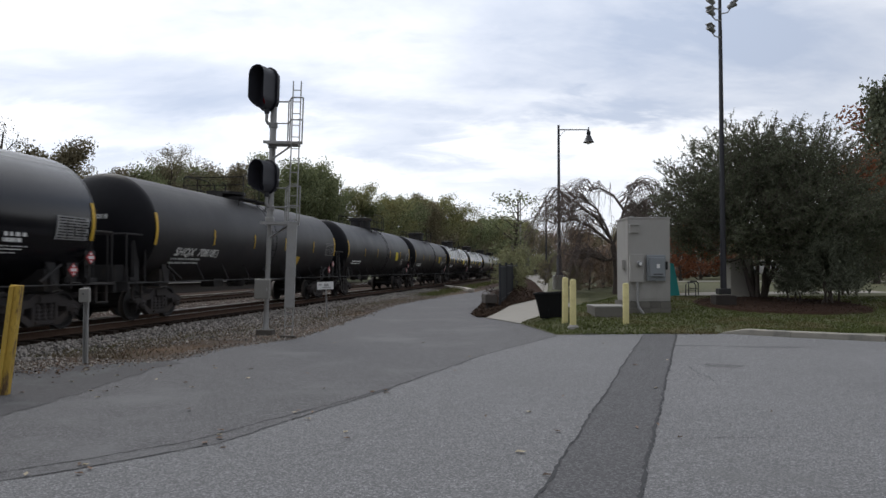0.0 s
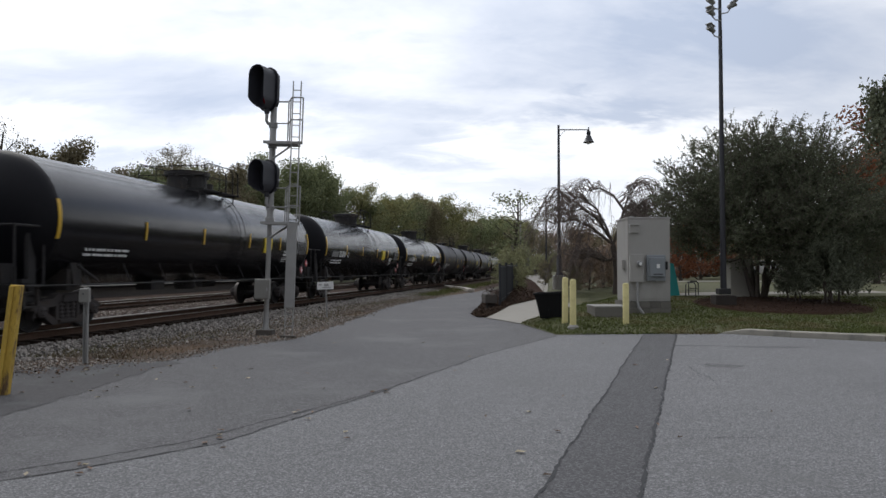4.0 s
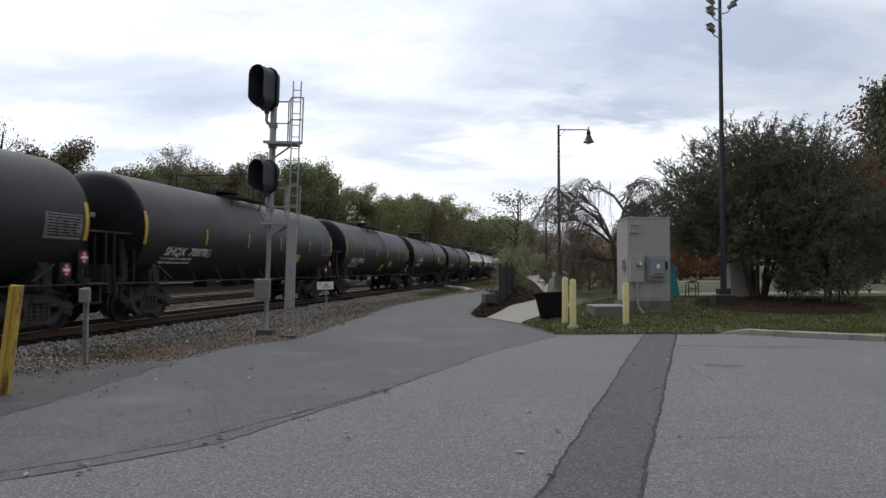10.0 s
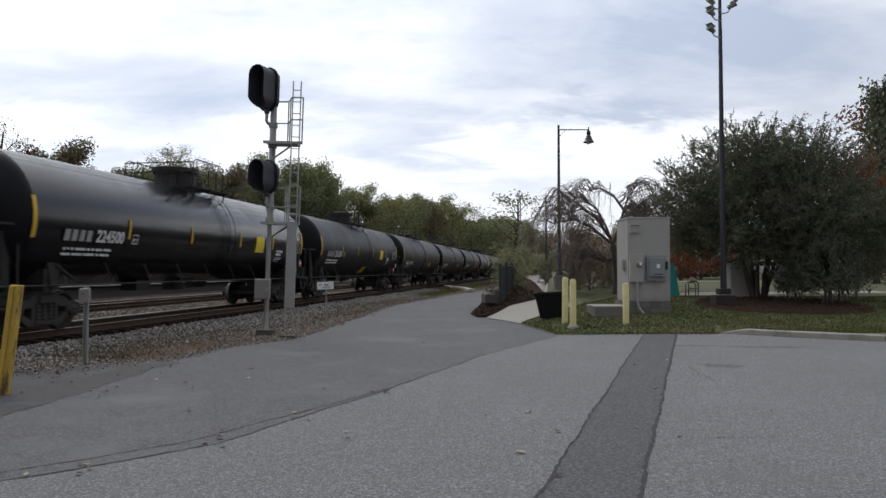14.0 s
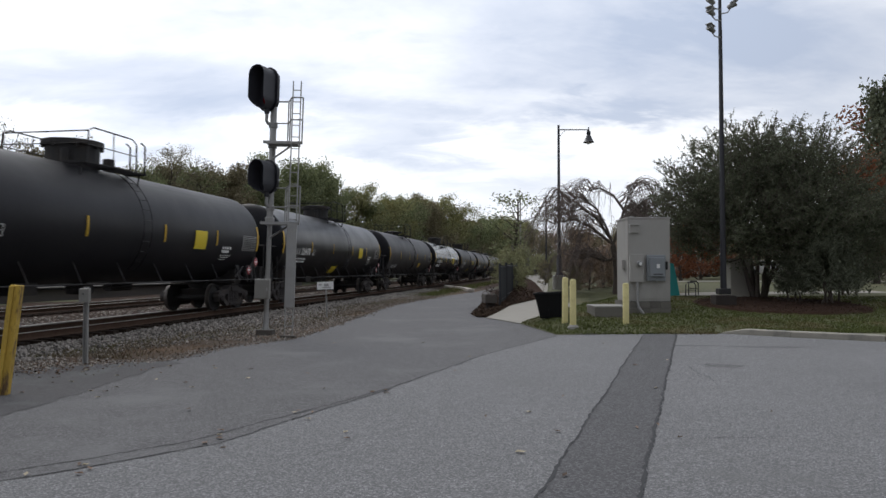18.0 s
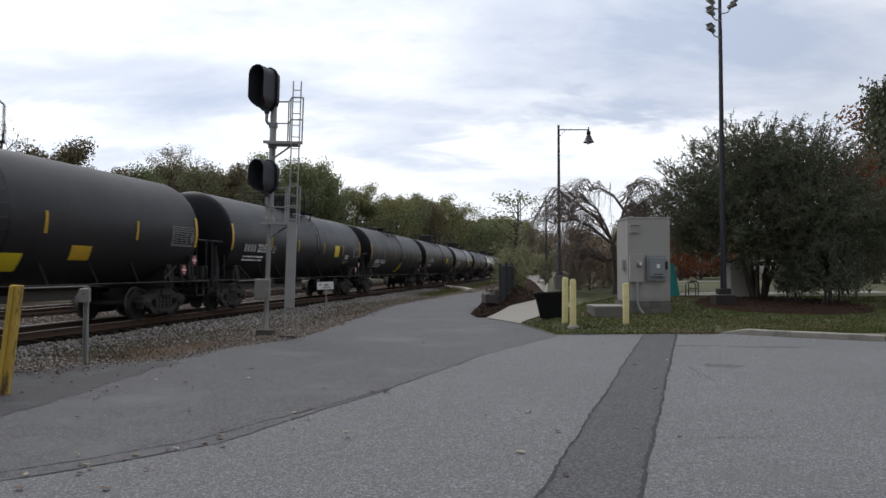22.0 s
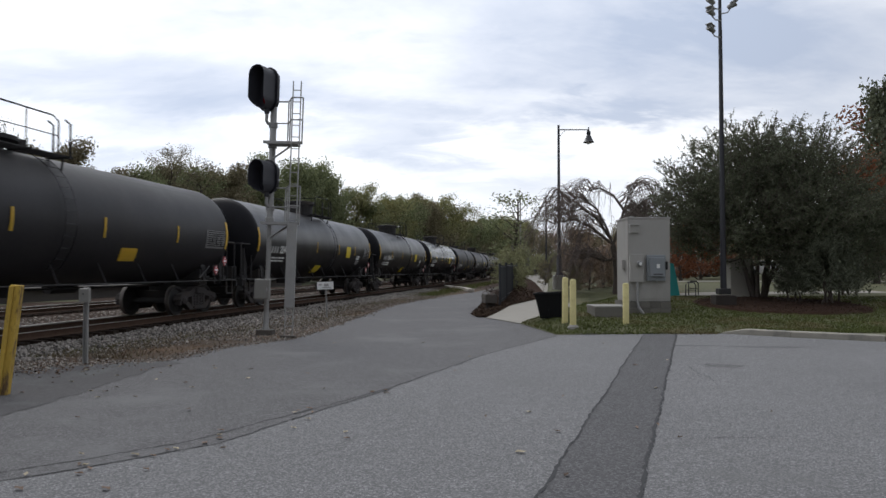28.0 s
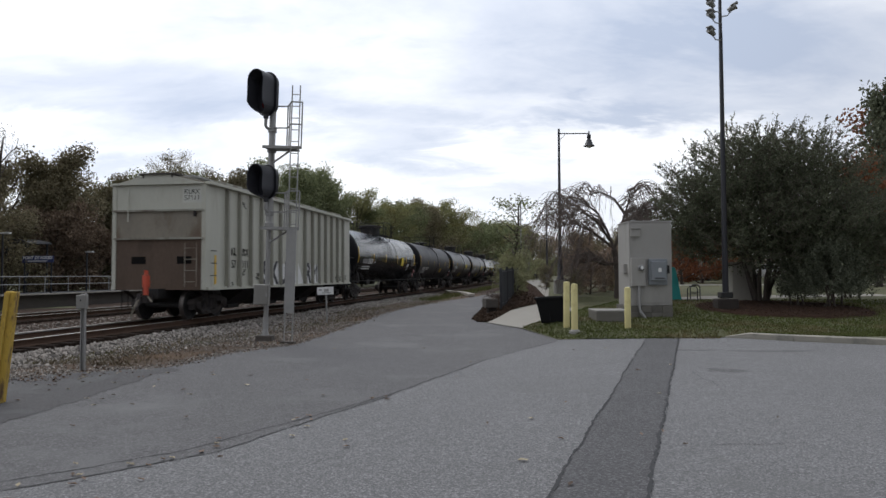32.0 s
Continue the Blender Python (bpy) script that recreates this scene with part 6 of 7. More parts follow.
def stones(name, n, pick, size, label, seed):
    """Broken stones: squashed, jittered eight-faced lumps."""
    rnd = np.random.RandomState(seed)
    c = np.array([pick(rnd) for _ in range(n)])
    base = np.array([(1, 0, 0), (-1, 0, 0), (0, 1, 0), (0, -1, 0), (0, 0, 1), (0, 0, -1)], float)
    s = size * np.exp(rnd.normal(0, 0.35, n))
    off = base[None] * rnd.uniform(0.6, 1.25, (n, 6, 1)) + rnd.normal(0, 0.22, (n, 6, 3))
    a = rnd.uniform(0, 6.283, n)
    ca, sa = np.cos(a)[:, None], np.sin(a)[:, None]
    x = off[..., 0] * ca - off[..., 1] * sa
    y = off[..., 0] * sa + off[..., 1] * ca
    off = np.stack([x, y, off[..., 2] * 0.75], -1)
    v = (c[:, None] + off * s[:, None, None]).reshape(-1, 3)
    tri = np.array([(0, 2, 4), (2, 1, 4), (1, 3, 4), (3, 0, 4), (2, 0, 5), (1, 2, 5), (3, 1, 5), (0, 3, 5)])
    f = (tri[None] + 6 * np.arange(n)[:, None, None]).reshape(-1, 3)
    tagged(new(name, quads(name, v, f, M_STONE)), label, "ballast stones", kind="stuff")


def bed_z(w):
    for (a, za), (b, zb) in zip(BED, BED[1:]):
        if a <= w <= b:
            return za + (zb - za) * (w - a) / (b - a)
    return 0.0


def near_bed(r):
    u = 6 + 54 * r.rand() ** 1.5
    w = -11.35 + (2.3 + 0.7 * min(1.0, max(0.0, (u - 12) / 5))) * r.rand() ** 1.25 + 0.25 * math.sin(u * 0.9)
    p = on_track(w, u).translation
    return p.x, p.y, bed_z(w) + 0.015


def mid_bed(r):
    u = 6 + 44 * r.rand() ** 1.3
    w = r.uniform(-17.7, -14.6)
    p = on_track(w, u).translation
    return p.x, p.y, bed_z(w) + 0.0


stones("ballast", 38000, near_bed, 0.034, "loose grey ballast stones beside the rails", 51)
stones("ballast", 5000, mid_bed, 0.034, "loose grey ballast stones between the tracks", 52)


def litter(name, n, pick, size, material, label, seed):
    """Dead leaves lying nearly flat."""
    rnd = np.random.RandomState(seed)
    c = np.array([pick(rnd) for _ in range(n)])
    v, f = leaf_cards(c, size, rnd, 0.5, 0.85)
    tagged(new(name, quads(name, v, f, material)), label, "leaf litter", kind="stuff")


def verge_litter(r):
    u = 10 + 34 * r.rand() ** 1.4
    w = -8.3 + 0.3 * math.sin(u * 0.5) + r.normal(0, 0.6)
    p = on_track(w, u).translation
    return p.x, p.y, 0.02


def bed_litter(r):
    t_ = r.rand()
    y = 24.6 + 19 * t_ ** 1.3
    x0 = 1.05 + 0.1 * abs(y - 26.2) if y < 31 else 1.55 + (y - 31) * 0.1
    x1 = 1.52 + (y - 24.3) * 0.5 if y < 30 else 4.4
    s_ = r.rand()
    x = x0 + (x1 - x0) * s_
    return x, y, 0.035 + s_ * (walk_z(x, y) + 0.03 * min(1, max(0, y - 25) / 3))


def mulch_litter(r):
    a_, q_ = r.uniform(0, 6.283), math.sqrt(r.rand())
    y = 24.3 + 3.0 * q_ * math.sin(a_)
    return 11.9 + 2.9 * q_ * math.cos(a_), y, lawn_z(y) + 0.12


def gravel_at(r):
    u = 9 + 36 * r.rand() ** 1.2
    return on_track(-8.4 - 0.8 * min(1.0, max(0.0, (17.5 - u) / 4)) + r.normal(0, 0.45), u)


litter("leaf_litter", 3000, verge_litter, 0.04, M_VERGELEAF, "brown dead leaves on the trackside verge", 61)
litter("leaf_litter", 6500, bed_litter, 0.08, M_LITTER, "brown leaf litter over the planting bed", 62)
litter("leaf_litter", 2600, mulch_litter, 0.05, M_LITTER, "bark chips and leaves under the shrub", 63)
stones("gravel", 9000, lambda r: (lambda p: (p.x, p.y, 0.012))(gravel_at(r).translation), 0.016, "small gravel scattered over the verge", 53)

def verge_fringe(r):
    """Along the broken edge of the road."""
    t = r.rand() ** 1.3 * (len(VERGE) - 3)
    i = int(t)
    (x0, y0), (x1, y1) = VERGE[i], VERGE[i + 1]
    return x0 + (x1 - x0) * (t - i) + r.normal(-0.12, 0.16), y0 + (y1 - y0) * (t - i) + r.normal(0.05, 0.16), 0.006


stones("gravel", 4500, verge_fringe, 0.013, "fine gravel along the broken road edge", 55)
litter("leaf_litter", 900, verge_fringe, 0.045, M_VERGELEAF, "dead leaves along the road edge", 64)
stones("gravel", 5000, lambda r: (lambda p: (p.x, p.y, 0.012))(on_track(-6.75 - 2.2 * r.rand() ** 0.8, 15.5 + 9 * r.rand()).translation), 0.016, "grey gravel round the foot of the signal", 54)

# ---------------------------------------------------------------- things by the tracks


def stadium(w, h, n=10):
    """Outline of an upright capsule in x, z."""
    r = w / 2
    pts = [(r * math.cos(a), h / 2 - r + r * math.sin(a)) for a in [math.pi * k / n for k in range(n + 1)]]
    return pts + [(r * math.cos(a), -h / 2 + r + r * math.sin(a)) for a in [math.pi + math.pi * k / n for k in range(n + 1)]]


def signal():
    s = thing("railway_signal", pose(-4.64, 18.0, 0.0, 0, 1.7, 0), "grey steel railway signal mast with two black hooded heads and ladder", "railway signal")
    part("foundation", Mesh().box((0.0, 0, 0.05), (0.42, 0.42, 0.2), None, 0.04), M_TIMBER, s, bevel=0.02)
    part("base_casting", Mesh().lathe([(0.1, 0.1), (0.1, 0.16), (0.075, 0.22), (0.072, 0.6), (0.0, 0.6)], 14), M_GALV, s, smooth=True)
    part("mast", Mesh().lathe([(0.062, 0.2), (0.062, 2.9), (0.085, 2.92), (0.085, 6.85), (0.06, 6.9), (0.0, 6.9)], 16), M_GALV, s, smooth=True)
    for z in (2.95, 4.9):
        part("clamp", Mesh().lathe([(0.1, 0), (0.12, 0.02), (0.12, 0.12), (0.1, 0.14)], 14, pose(0, 0, z)), M_GALV, s)
    bx = part("case_box", Mesh().box((-0.08, -0.16, 1.2), (0.37, 0.24, 0.52)), M_SIGBOX, s, "grey relay box", bevel=0.015)
    part("case_door", Mesh().box((-0.08, -0.29, 1.2), (0.33, 0.02, 0.47)), M_SIGBOX, bx, bevel=0.006)
    part("case_hasp", Mesh().box((0.07, -0.305, 1.2), (0.03, 0.02, 0.09)), M_GALV, bx)

    def head(x, z, h):
        face = pose(x, -0.1, z, 0, 0, -24)
        o = stadium(0.5, h)
        n = len(o)
        hd = part("signal_head", Mesh().prism(o, -0.02, 0.2), M_BLACK, s, "black capsule-shaped signal head", at=face, bevel=0.015)
        # background plate a little wider
        part("backplate", Mesh().prism(stadium(0.62, h + 0.1), 0.02, 0.05), M_BLACK, hd)
        # deep hood open at the bottom of its mouth
        hood = Mesh()
        vs, fs = [], []
        ring = [p for p in o]
        for k, (a, b) in enumerate(ring):
            low = max(0.0, (-b - h * 0.28) / (h * 0.3))
            depth = 0.46 * (1 - 0.75 * min(1, low))
            vs += [(a, -0.01, b), (a, -depth, b), (a * 0.95, -depth, b * 0.975), (a * 0.95, -0.01, b * 0.975)]
        for k in range(n):
            a, b = 4 * k, 4 * ((k + 1) % n)
            fs += [(a, b, b + 1, a + 1), (a + 1, b + 1, b + 2, a + 2), (a + 2, b + 2, b + 3, a + 3)]
        part("hood", hood.add(vs, fs), M_HOODIN, hd)
        lamps = (h * 0.27, 0.0, -h * 0.27) if h > 1 else (h * 0.17, -h * 0.2)
        for i, lz in enumerate(lamps):
            part("lens", Mesh().lathe([(0.1, 0.0), (0.1, 0.02), (0.07, 0.04), (0.0, 0.05)], 16, pose(0.0, -0.02, lz, 90)), M_LENS if i == len(lamps) - 1 else M_WINDOW, hd, "red signal lens" if i == len(lamps) - 1 else "dark signal lens")
        zb = z - h / 2
        br = part("bracket", Mesh().tube([(x + 0.02, -0.14, zb - 0.08), (x + 0.02, -0.14, zb - 0.3), (x + 0.05, -0.12, zb - 0.36), (0, 0, zb - 0.4)], 0.042, 10), M_GALV, s, "bent pipe bracket", smooth=True)
        part("collar", Mesh().lathe([(0.05, 0), (0.068, 0.02), (0.068, 0.13), (0.05, 0.16)], 12, pose(x + 0.02, -0.14, zb - 0.12)), M_BLACK, br, "black pipe collar")
        part("clamp_band", Mesh().lathe([(0.1, -0.06), (0.115, -0.05), (0.115, 0.05), (0.1, 0.06)], 14, pose(0, 0, zb - 0.4)), M_GALV, br)


    head(-0.165, 6.44, 1.08)
    head(-0.09, 4.13, 0.82)
    # ladder
    lx, ly = 0.74, -0.65
    for x in (lx - 0.1, lx + 0.1):
        part("ladder_stile", Mesh().box((x, ly, 3.25), (0.024, 0.04, 6.56)), M_GALV, s)
    for k in range(21):
        part("rung", Mesh().tube([(lx - 0.1, ly, 0.3 + 0.3 * k), (lx + 0.1, ly, 0.3 + 0.3 * k)], 0.012, 6), M_GALV, s)
    part("climb_guard", Mesh().box((lx, ly - 0.035, 1.83), (0.235, 0.03, 2.12)).box((lx - 0.11, ly, 1.83), (0.02, 0.09, 2.12)).box((lx + 0.11, ly, 1.83), (0.02, 0.09, 2.12)), M_GALV, s, "flat ladder guard panel")
    part("ladder_foot", Mesh().box((lx, ly, 0.02), (0.36, 0.2, 0.1)), M_TIMBER, s)
    for z, rails in ((4.97, (5.55, 6.12)), (2.9, (3.35, 3.85))):
        pf = Mesh()
        pf.box((0.35, -0.3, z), (0.8, 0.5, 0.05)).box((0.4, -0.55, z), (1.0, 0.05, 0.07))
        part("platform", pf, M_GALV, s, "small work platform")
        part("brace", Mesh().tube([(0.05, -0.1, z - 0.35), (0.62, -0.4, z - 0.03)], 0.025, 6), M_GALV, s)
        for rz in rails:
            part("guard_rail", Mesh().tube([(0.06, -0.1, rz), (0.42, -0.12, rz), (0.62, -0.62, rz), (0.9, -0.62, rz)], 0.02, 6), M_GALV, s)
        for x, y in ((0.42, -0.12), (0.56, -0.5), (0.9, -0.62)):
            part("guard_post", Mesh().box((x, y, (z + rails[1]) / 2), (0.032, 0.024, rails[1] - z)), M_GALV, s)


signal()


def yellow_post():
    p = thing("marker_post", pose(-5.99, 9.4, 0.0, 0, 6.0, 8), "leaning timber post with weathered yellow paint", "post")
    part("post", Mesh().box((0, 0, 0.72), (0.135, 0.13, 1.56)), M_POSTY, p, bevel=0.012)
    part("cover_strip", Mesh().box((-0.035, -0.08, 0.73), (0.06, 0.025, 1.5)), M_POSTY, p, "paler yellow board nailed on", bevel=0.005)


yellow_post()


def box_post():
    p = thing("utility_post", pose(-6.46, 12.45, -0.03), "thin grey steel post with a small box on top", "post")
    part("channel", Mesh().box((0, 0.02, 0.7), (0.07, 0.012, 1.45)).box((-0.035, 0, 0.7), (0.012, 0.05, 1.45)).box((0.035, 0, 0.7), (0.012, 0.05, 1.45)), M_GALV, p)
    part("box", Mesh().box((0, -0.05, 1.27), (0.18, 0.1, 0.25)), M_SIGBOX, p, "small grey box", bevel=0.012)
    part("bolt", Mesh().lathe([(0.014, 0), (0.014, 0.012), (0, 0.014)], 6, pose(0, -0.105, 1.3, 90)), M_FRAME, p)


box_post()


def small_sign():
    p = thing("trackside_sign", pose(-4.15, 24.6, -0.02, 0, -2, 4), "small white sign with dark marks on a thin post", "sign")
    part("post", Mesh().box((0, 0, 0.6), (0.05, 0.04, 1.25)), M_GALV, p)
    pl = part("plate", Mesh().box((-0.02, -0.035, 1.16), (0.58, 0.02, 0.27)), M_SIGNW, p, bevel=0.008)
    part("marks", Mesh().box((-0.2, -0.047, 1.2), (0.1, 0.004, 0.06)).box((0.02, -0.047, 1.18), (0.16, 0.004, 0.1)).box((0.02, -0.047, 1.09), (0.3, 0.004, 0.03)), M_FADED, pl)


small_sign()

# pale boards laid over the drain at the far bend
crossing = thing("timber_crossing", pose(0, 0, 0.0), "weathered pale boards laid beside the track", "boards")
for x, y, ln in ((2.0, 54, 3.2), (1.6, 58.5, 4.5), (0.6, 63.5, 4.2)):
    part("board", Mesh().box((0, 0, 0.14), (0.5, ln, 0.2)), M_BOARD, crossing, at=pose(x, y, 0, 0, 0, 6.1 + 2 * math.sin(y)))

# station platform beyond the tracks


def platform():
    p = thing("station_platform", on_track(-28.0, 0, 0), "low concrete station platform with pale edge beyond the tracks", "platform", kind="structure")
    # Brown face colour is darkened for the shade under the coping.
    part("slab", Mesh().box((-2.75, 35, 0.28), (4.6, 80, 0.75)), M_TIMBER, p, "brown platform face, darkened for shade")
    part("deck", Mesh().box((-2.75, 35, 0.665), (4.5, 80, 0.02)), M_ROAD, p, "dark asphalt deck")
    part("edge_coping", Mesh().box((-0.25, 35, 0.69), (0.35, 80, 0.06)), M_WALK, p, "pale platform edge")
    r = thing("platform_railing", on_track(-30.2, 0, 0.675), "galvanised pipe railing along the platform", "railing")
    for z in (0.55, 1.0):
        part("rail", Mesh().tube([(0, -3, z), (0, 73, z)], 0.03, 6), M_GALV, r)
    for k in range(39):
        part("post", Mesh().tube([(0, -3 + 2 * k, 0), (0, -3 + 2 * k, 1.0)], 0.028, 6), M_GALV, r)
    s = thing("station_sign", on_track(-31.2, 37.6, 0.675, 6), "navy station name sign with white lettering", "sign")
    part("board", Mesh().box((0, 0, 2.07), (2.0, 0.06, 0.42)), M_SIGNB, s, bevel=0.01)
    part("lettering", letters("POINT OF ROCKS", 0.25, M_DECAL, squeeze=0.92, bold=0.006), None, s, "white lettering", at=pose(0, -0.036, 2.14))
    part("small_bars", Mesh().box((0, -0.036, 1.95), (1.2, 0.01, 0.05)), M_DECAL, s)
    for x in (-0.85, 0.85):
        part("leg", Mesh().box((x, 0.02, 0.93), (0.07, 0.05, 1.88)), M_FENCE, s)
    sh = thing("platform_shelter", on_track(-33.4, 39.3, 0.675), "small dark roofed platform shelter", "shelter")
    part("roof", Mesh().prism([(-0.9, 3.1), (0.9, 3.1), (0.8, 3.22), (0, 3.4), (-0.8, 3.22)], -1.1, 1.1), M_FENCE, sh)
    for x in (-0.7, 0.7):
        for y in (-0.9, 0.9):
            part("leg", Mesh().box((x, y, 1.55), (0.08, 0.08, 3.12)), M_FENCE, sh)
    for u, hl in ((35.3, 3.5), (42.6, 2.65)):
        lp = thing("platform_lamp", on_track(-31.6, u, 0.675), "short platform lamp with pale flat head", "lamp post", "platform lamps")
        part("pole", Mesh().lathe([(0.06, 0), (0.05, hl), (0, hl)], 8), M_FENCE, lp)
        part("head", Mesh().box((0.2, 0, hl + 0.02), (0.55, 0.25, 0.09)), M_SIGNW, lp, bevel=0.02)


platform()

# ---------------------------------------------------------------- things by the lot


def bollard(x, y, h, lean, label, foot):
    b = thing("bollard", pose(x, y, rise(x, y) - 0.02, 0, lean, 0), label, "bollard", "yellow bollards")
    part("tube", Mesh().lathe([(0.088, 0.0), (0.088, h - 0.035), (0.075, h - 0.012), (0.04, h), (0.0, h + 0.004)], 20), M_BOLL, b, smooth=True)
    if foot:
        part("footing", Mesh().lathe([(0.17, -0.08), (0.15, 0.06), (0.095, 0.11), (0.0, 0.11)], 12), M_CONC, b, "rough concrete collar")


bollard(3.52, 19.85, 1.33, 0.5, "pale yellow steel bollard beside the black bin", False)
bollard(3.56, 18.84, 1.35, 0, "pale yellow steel bollard with concrete collar", True)
bollard(5.17, 19.45, 1.19, 0, "pale yellow steel bollard before the electrical cabinet", False)


def cabinet():
    z0 = 0.26
    c = thing("electrical_cabinet", pose(6.68, 22.95, z0), "tall grey electrical cabinet on block base with meter and switch", "electrical cabinet")
    W, D, B, H = 1.37, 1.4, 0.42, 3.12
    for r_ in range(2):
        for k in range(4):
            part("block", Mesh().box((-W / 2 + 0.02 + (k + 0.5) * (W - 0.04) / 4, -D / 2 + 0.02, 0.105 + 0.21 * r_), ((W - 0.04) / 4 - 0.012, 0.2, 0.198)), M_BLOCK, c, bevel=0)
        part("block", Mesh().box((-W / 2 + 0.02, 0.1, 0.105 + 0.21 * r_), (0.2, D - 0.25, 0.198)), M_BLOCK, c)
        part("block", Mesh().box((W / 2 - 0.02, 0.1, 0.105 + 0.21 * r_), (0.2, D - 0.25, 0.198)), M_BLOCK, c)
    body = part("body", Mesh().box((0, 0, (B + H) / 2), (W, D, H - B)), M_CAB, c, bevel=0.015)
    part("top_cap", Mesh().box((0, 0, H + 0.012), (W + 0.05, D + 0.05, 0.04)), M_CAB, body, bevel=0.01)
    part("door_panel", Mesh().box((0.0, -D / 2 - 0.008, 1.78), (W - 0.08, 0.016, 2.56)), M_CAB, body, bevel=0.004)
    part("corner_trim", Mesh().box((-W / 2 + 0.12, -D / 2 - 0.02, 1.78), (0.025, 0.012, 2.6)), M_CAB, body)
    part("vent", Mesh().box((-0.5, -D / 2 - 0.05, 2.76), (0.3, 0.09, 0.24)).box((-0.5, -D / 2 - 0.07, 2.9), (0.34, 0.15, 0.03)), M_CAB, body, bevel=0.008)
    mt = part("meter_box", Mesh().box((-0.44, -D / 2 - 0.09, 1.5), (0.44, 0.15, 0.9)), M_CAB, c, "grey meter socket box", bevel=0.012)
    part("meter_ring", Mesh().lathe([(0.085, 0), (0.1, 0.02), (0.1, 0.06), (0.08, 0.07)], 20, pose(-0.36, -D / 2 - 0.16, 1.63, 90)), M_GALV, mt)
    part("meter_dome", Mesh().lathe([(0.08, 0.05), (0.075, 0.11), (0.05, 0.135), (0.0, 0.14)], 20, pose(-0.36, -D / 2 - 0.16, 1.63, 90)), M_GLASS, mt, "glass meter dome")
    part("meter_face", Mesh().lathe([(0.055, 0.14), (0.0, 0.142)], 16, pose(-0.36, -D / 2 - 0.16, 1.63, 90)), M_SIGNW, mt)
    sw = part("switch_box", Mesh().box((0.2, -D / 2 - 0.07, 1.5), (0.6, 0.12, 0.84)), M_CABD, c, "dark grey disconnect switch", bevel=0.02)
    part("switch_cover", Mesh().box((0.2, -D / 2 - 0.17, 1.53), (0.5, 0.1, 0.62), None, 0.03), M_CABD, sw, bevel=0.02)
    part("switch_label", Mesh().box((0.23, -D / 2 - 0.223, 1.56), (0.1, 0.006, 0.13)), M_SIGNW, sw, "white label")
    part("switch_slot", Mesh().box((0.22, -D / 2 - 0.222, 1.3), (0.3, 0.008, 0.03)), M_FRAME, sw)
    part("switch_handle", Mesh().box((0.53, -D / 2 - 0.12, 1.58), (0.04, 0.09, 0.26)), M_FRAME, sw)
    part("padlock", Mesh().box((0.2, -D / 2 - 0.12, 1.06), (0.05, 0.03, 0.06)), M_GALV, sw)
    part("conduit", Mesh().tube([(-0.42, -D / 2 - 0.12, 1.06), (-0.42, -D / 2 - 0.12, 0.45), (-0.4, -D / 2 - 0.16, 0.25), (-0.28, -D / 2 - 0.24, 0.06), (-0.2, -D / 2 - 0.26, -0.05)], 0.045, 10), M_GALV, c, smooth=True)
    part("side_box", Mesh().box((-W / 2 - 0.06, -0.25, 1.62), (0.12, 0.3, 0.3)), M_CAB, c, bevel=0.01)
    part("roof_fitting", Mesh().box((-0.45, -0.3, H + 0.06), (0.12, 0.12, 0.07)), M_GALV, c)


cabinet()
pad = thing("concrete_pad", pose(5.2, 21.75, 0.0), "low square concrete block beside the cabinet", "concrete block")
part("block", Mesh().box((0, 0, 0.22), (1.05, 1.2, 0.66)), M_BLOCK, pad, bevel=0.03)
part("top_slab", Mesh().box((0, 0, 0.565), (1.07, 1.22, 0.05)), M_CONC, pad, bevel=0.015)


def waste_bin():
    b = thing("plastic_bin", pose(3.37, 21.35, rise(3.37, 21.35) - 0.03, 0, -3, -12) @ Matrix.Scale(1.1, 4), "black tapered plastic bin on the grass", "bin")
    o0, o1 = (0.3, 0.24), (0.42, 0.34)
    vs = []
    for (a, c), z in ((o0, 0.0), (o1, 0.7)):
        vs += [(-a, -c, z), (a, -c, z), (a, c, z), (-a, c, z)]
    for (a, c), z in ((o1, 0.7), (o0, 0.06)):
        vs += [(-a + 0.03, -c + 0.03, z), (a - 0.03, -c + 0.03, z), (a - 0.03, c - 0.03, z), (-a + 0.03, c - 0.03, z)]
    fs = [(3, 2, 1, 0)] + [(4 * j + k, 4 * j + (k + 1) % 4, 4 * j + 4 + (k + 1) % 4, 4 * j + 4 + k) for j in range(3) for k in range(4)] + [(12, 13, 14, 15)]
    part("tub", Mesh().add(vs, fs), M_BIN, b, bevel=0.02)
    part("rim", Mesh().box((0, -0.35, 0.69), (0.9, 0.05, 0.06)).box((0, 0.35, 0.69), (0.9, 0.05, 0.06)).box((-0.43, 0, 0.69), (0.05, 0.7, 0.06)).box((0.43, 0, 0.69), (0.05, 0.7, 0.06)), M_BIN, b, bevel=0.01)
    part("rib", Mesh().box((-0.06, -0.31, 0.36), (0.03, 0.03, 0.62), pose(0, 0, 0, -6)), M_BIN, b)


waste_bin()


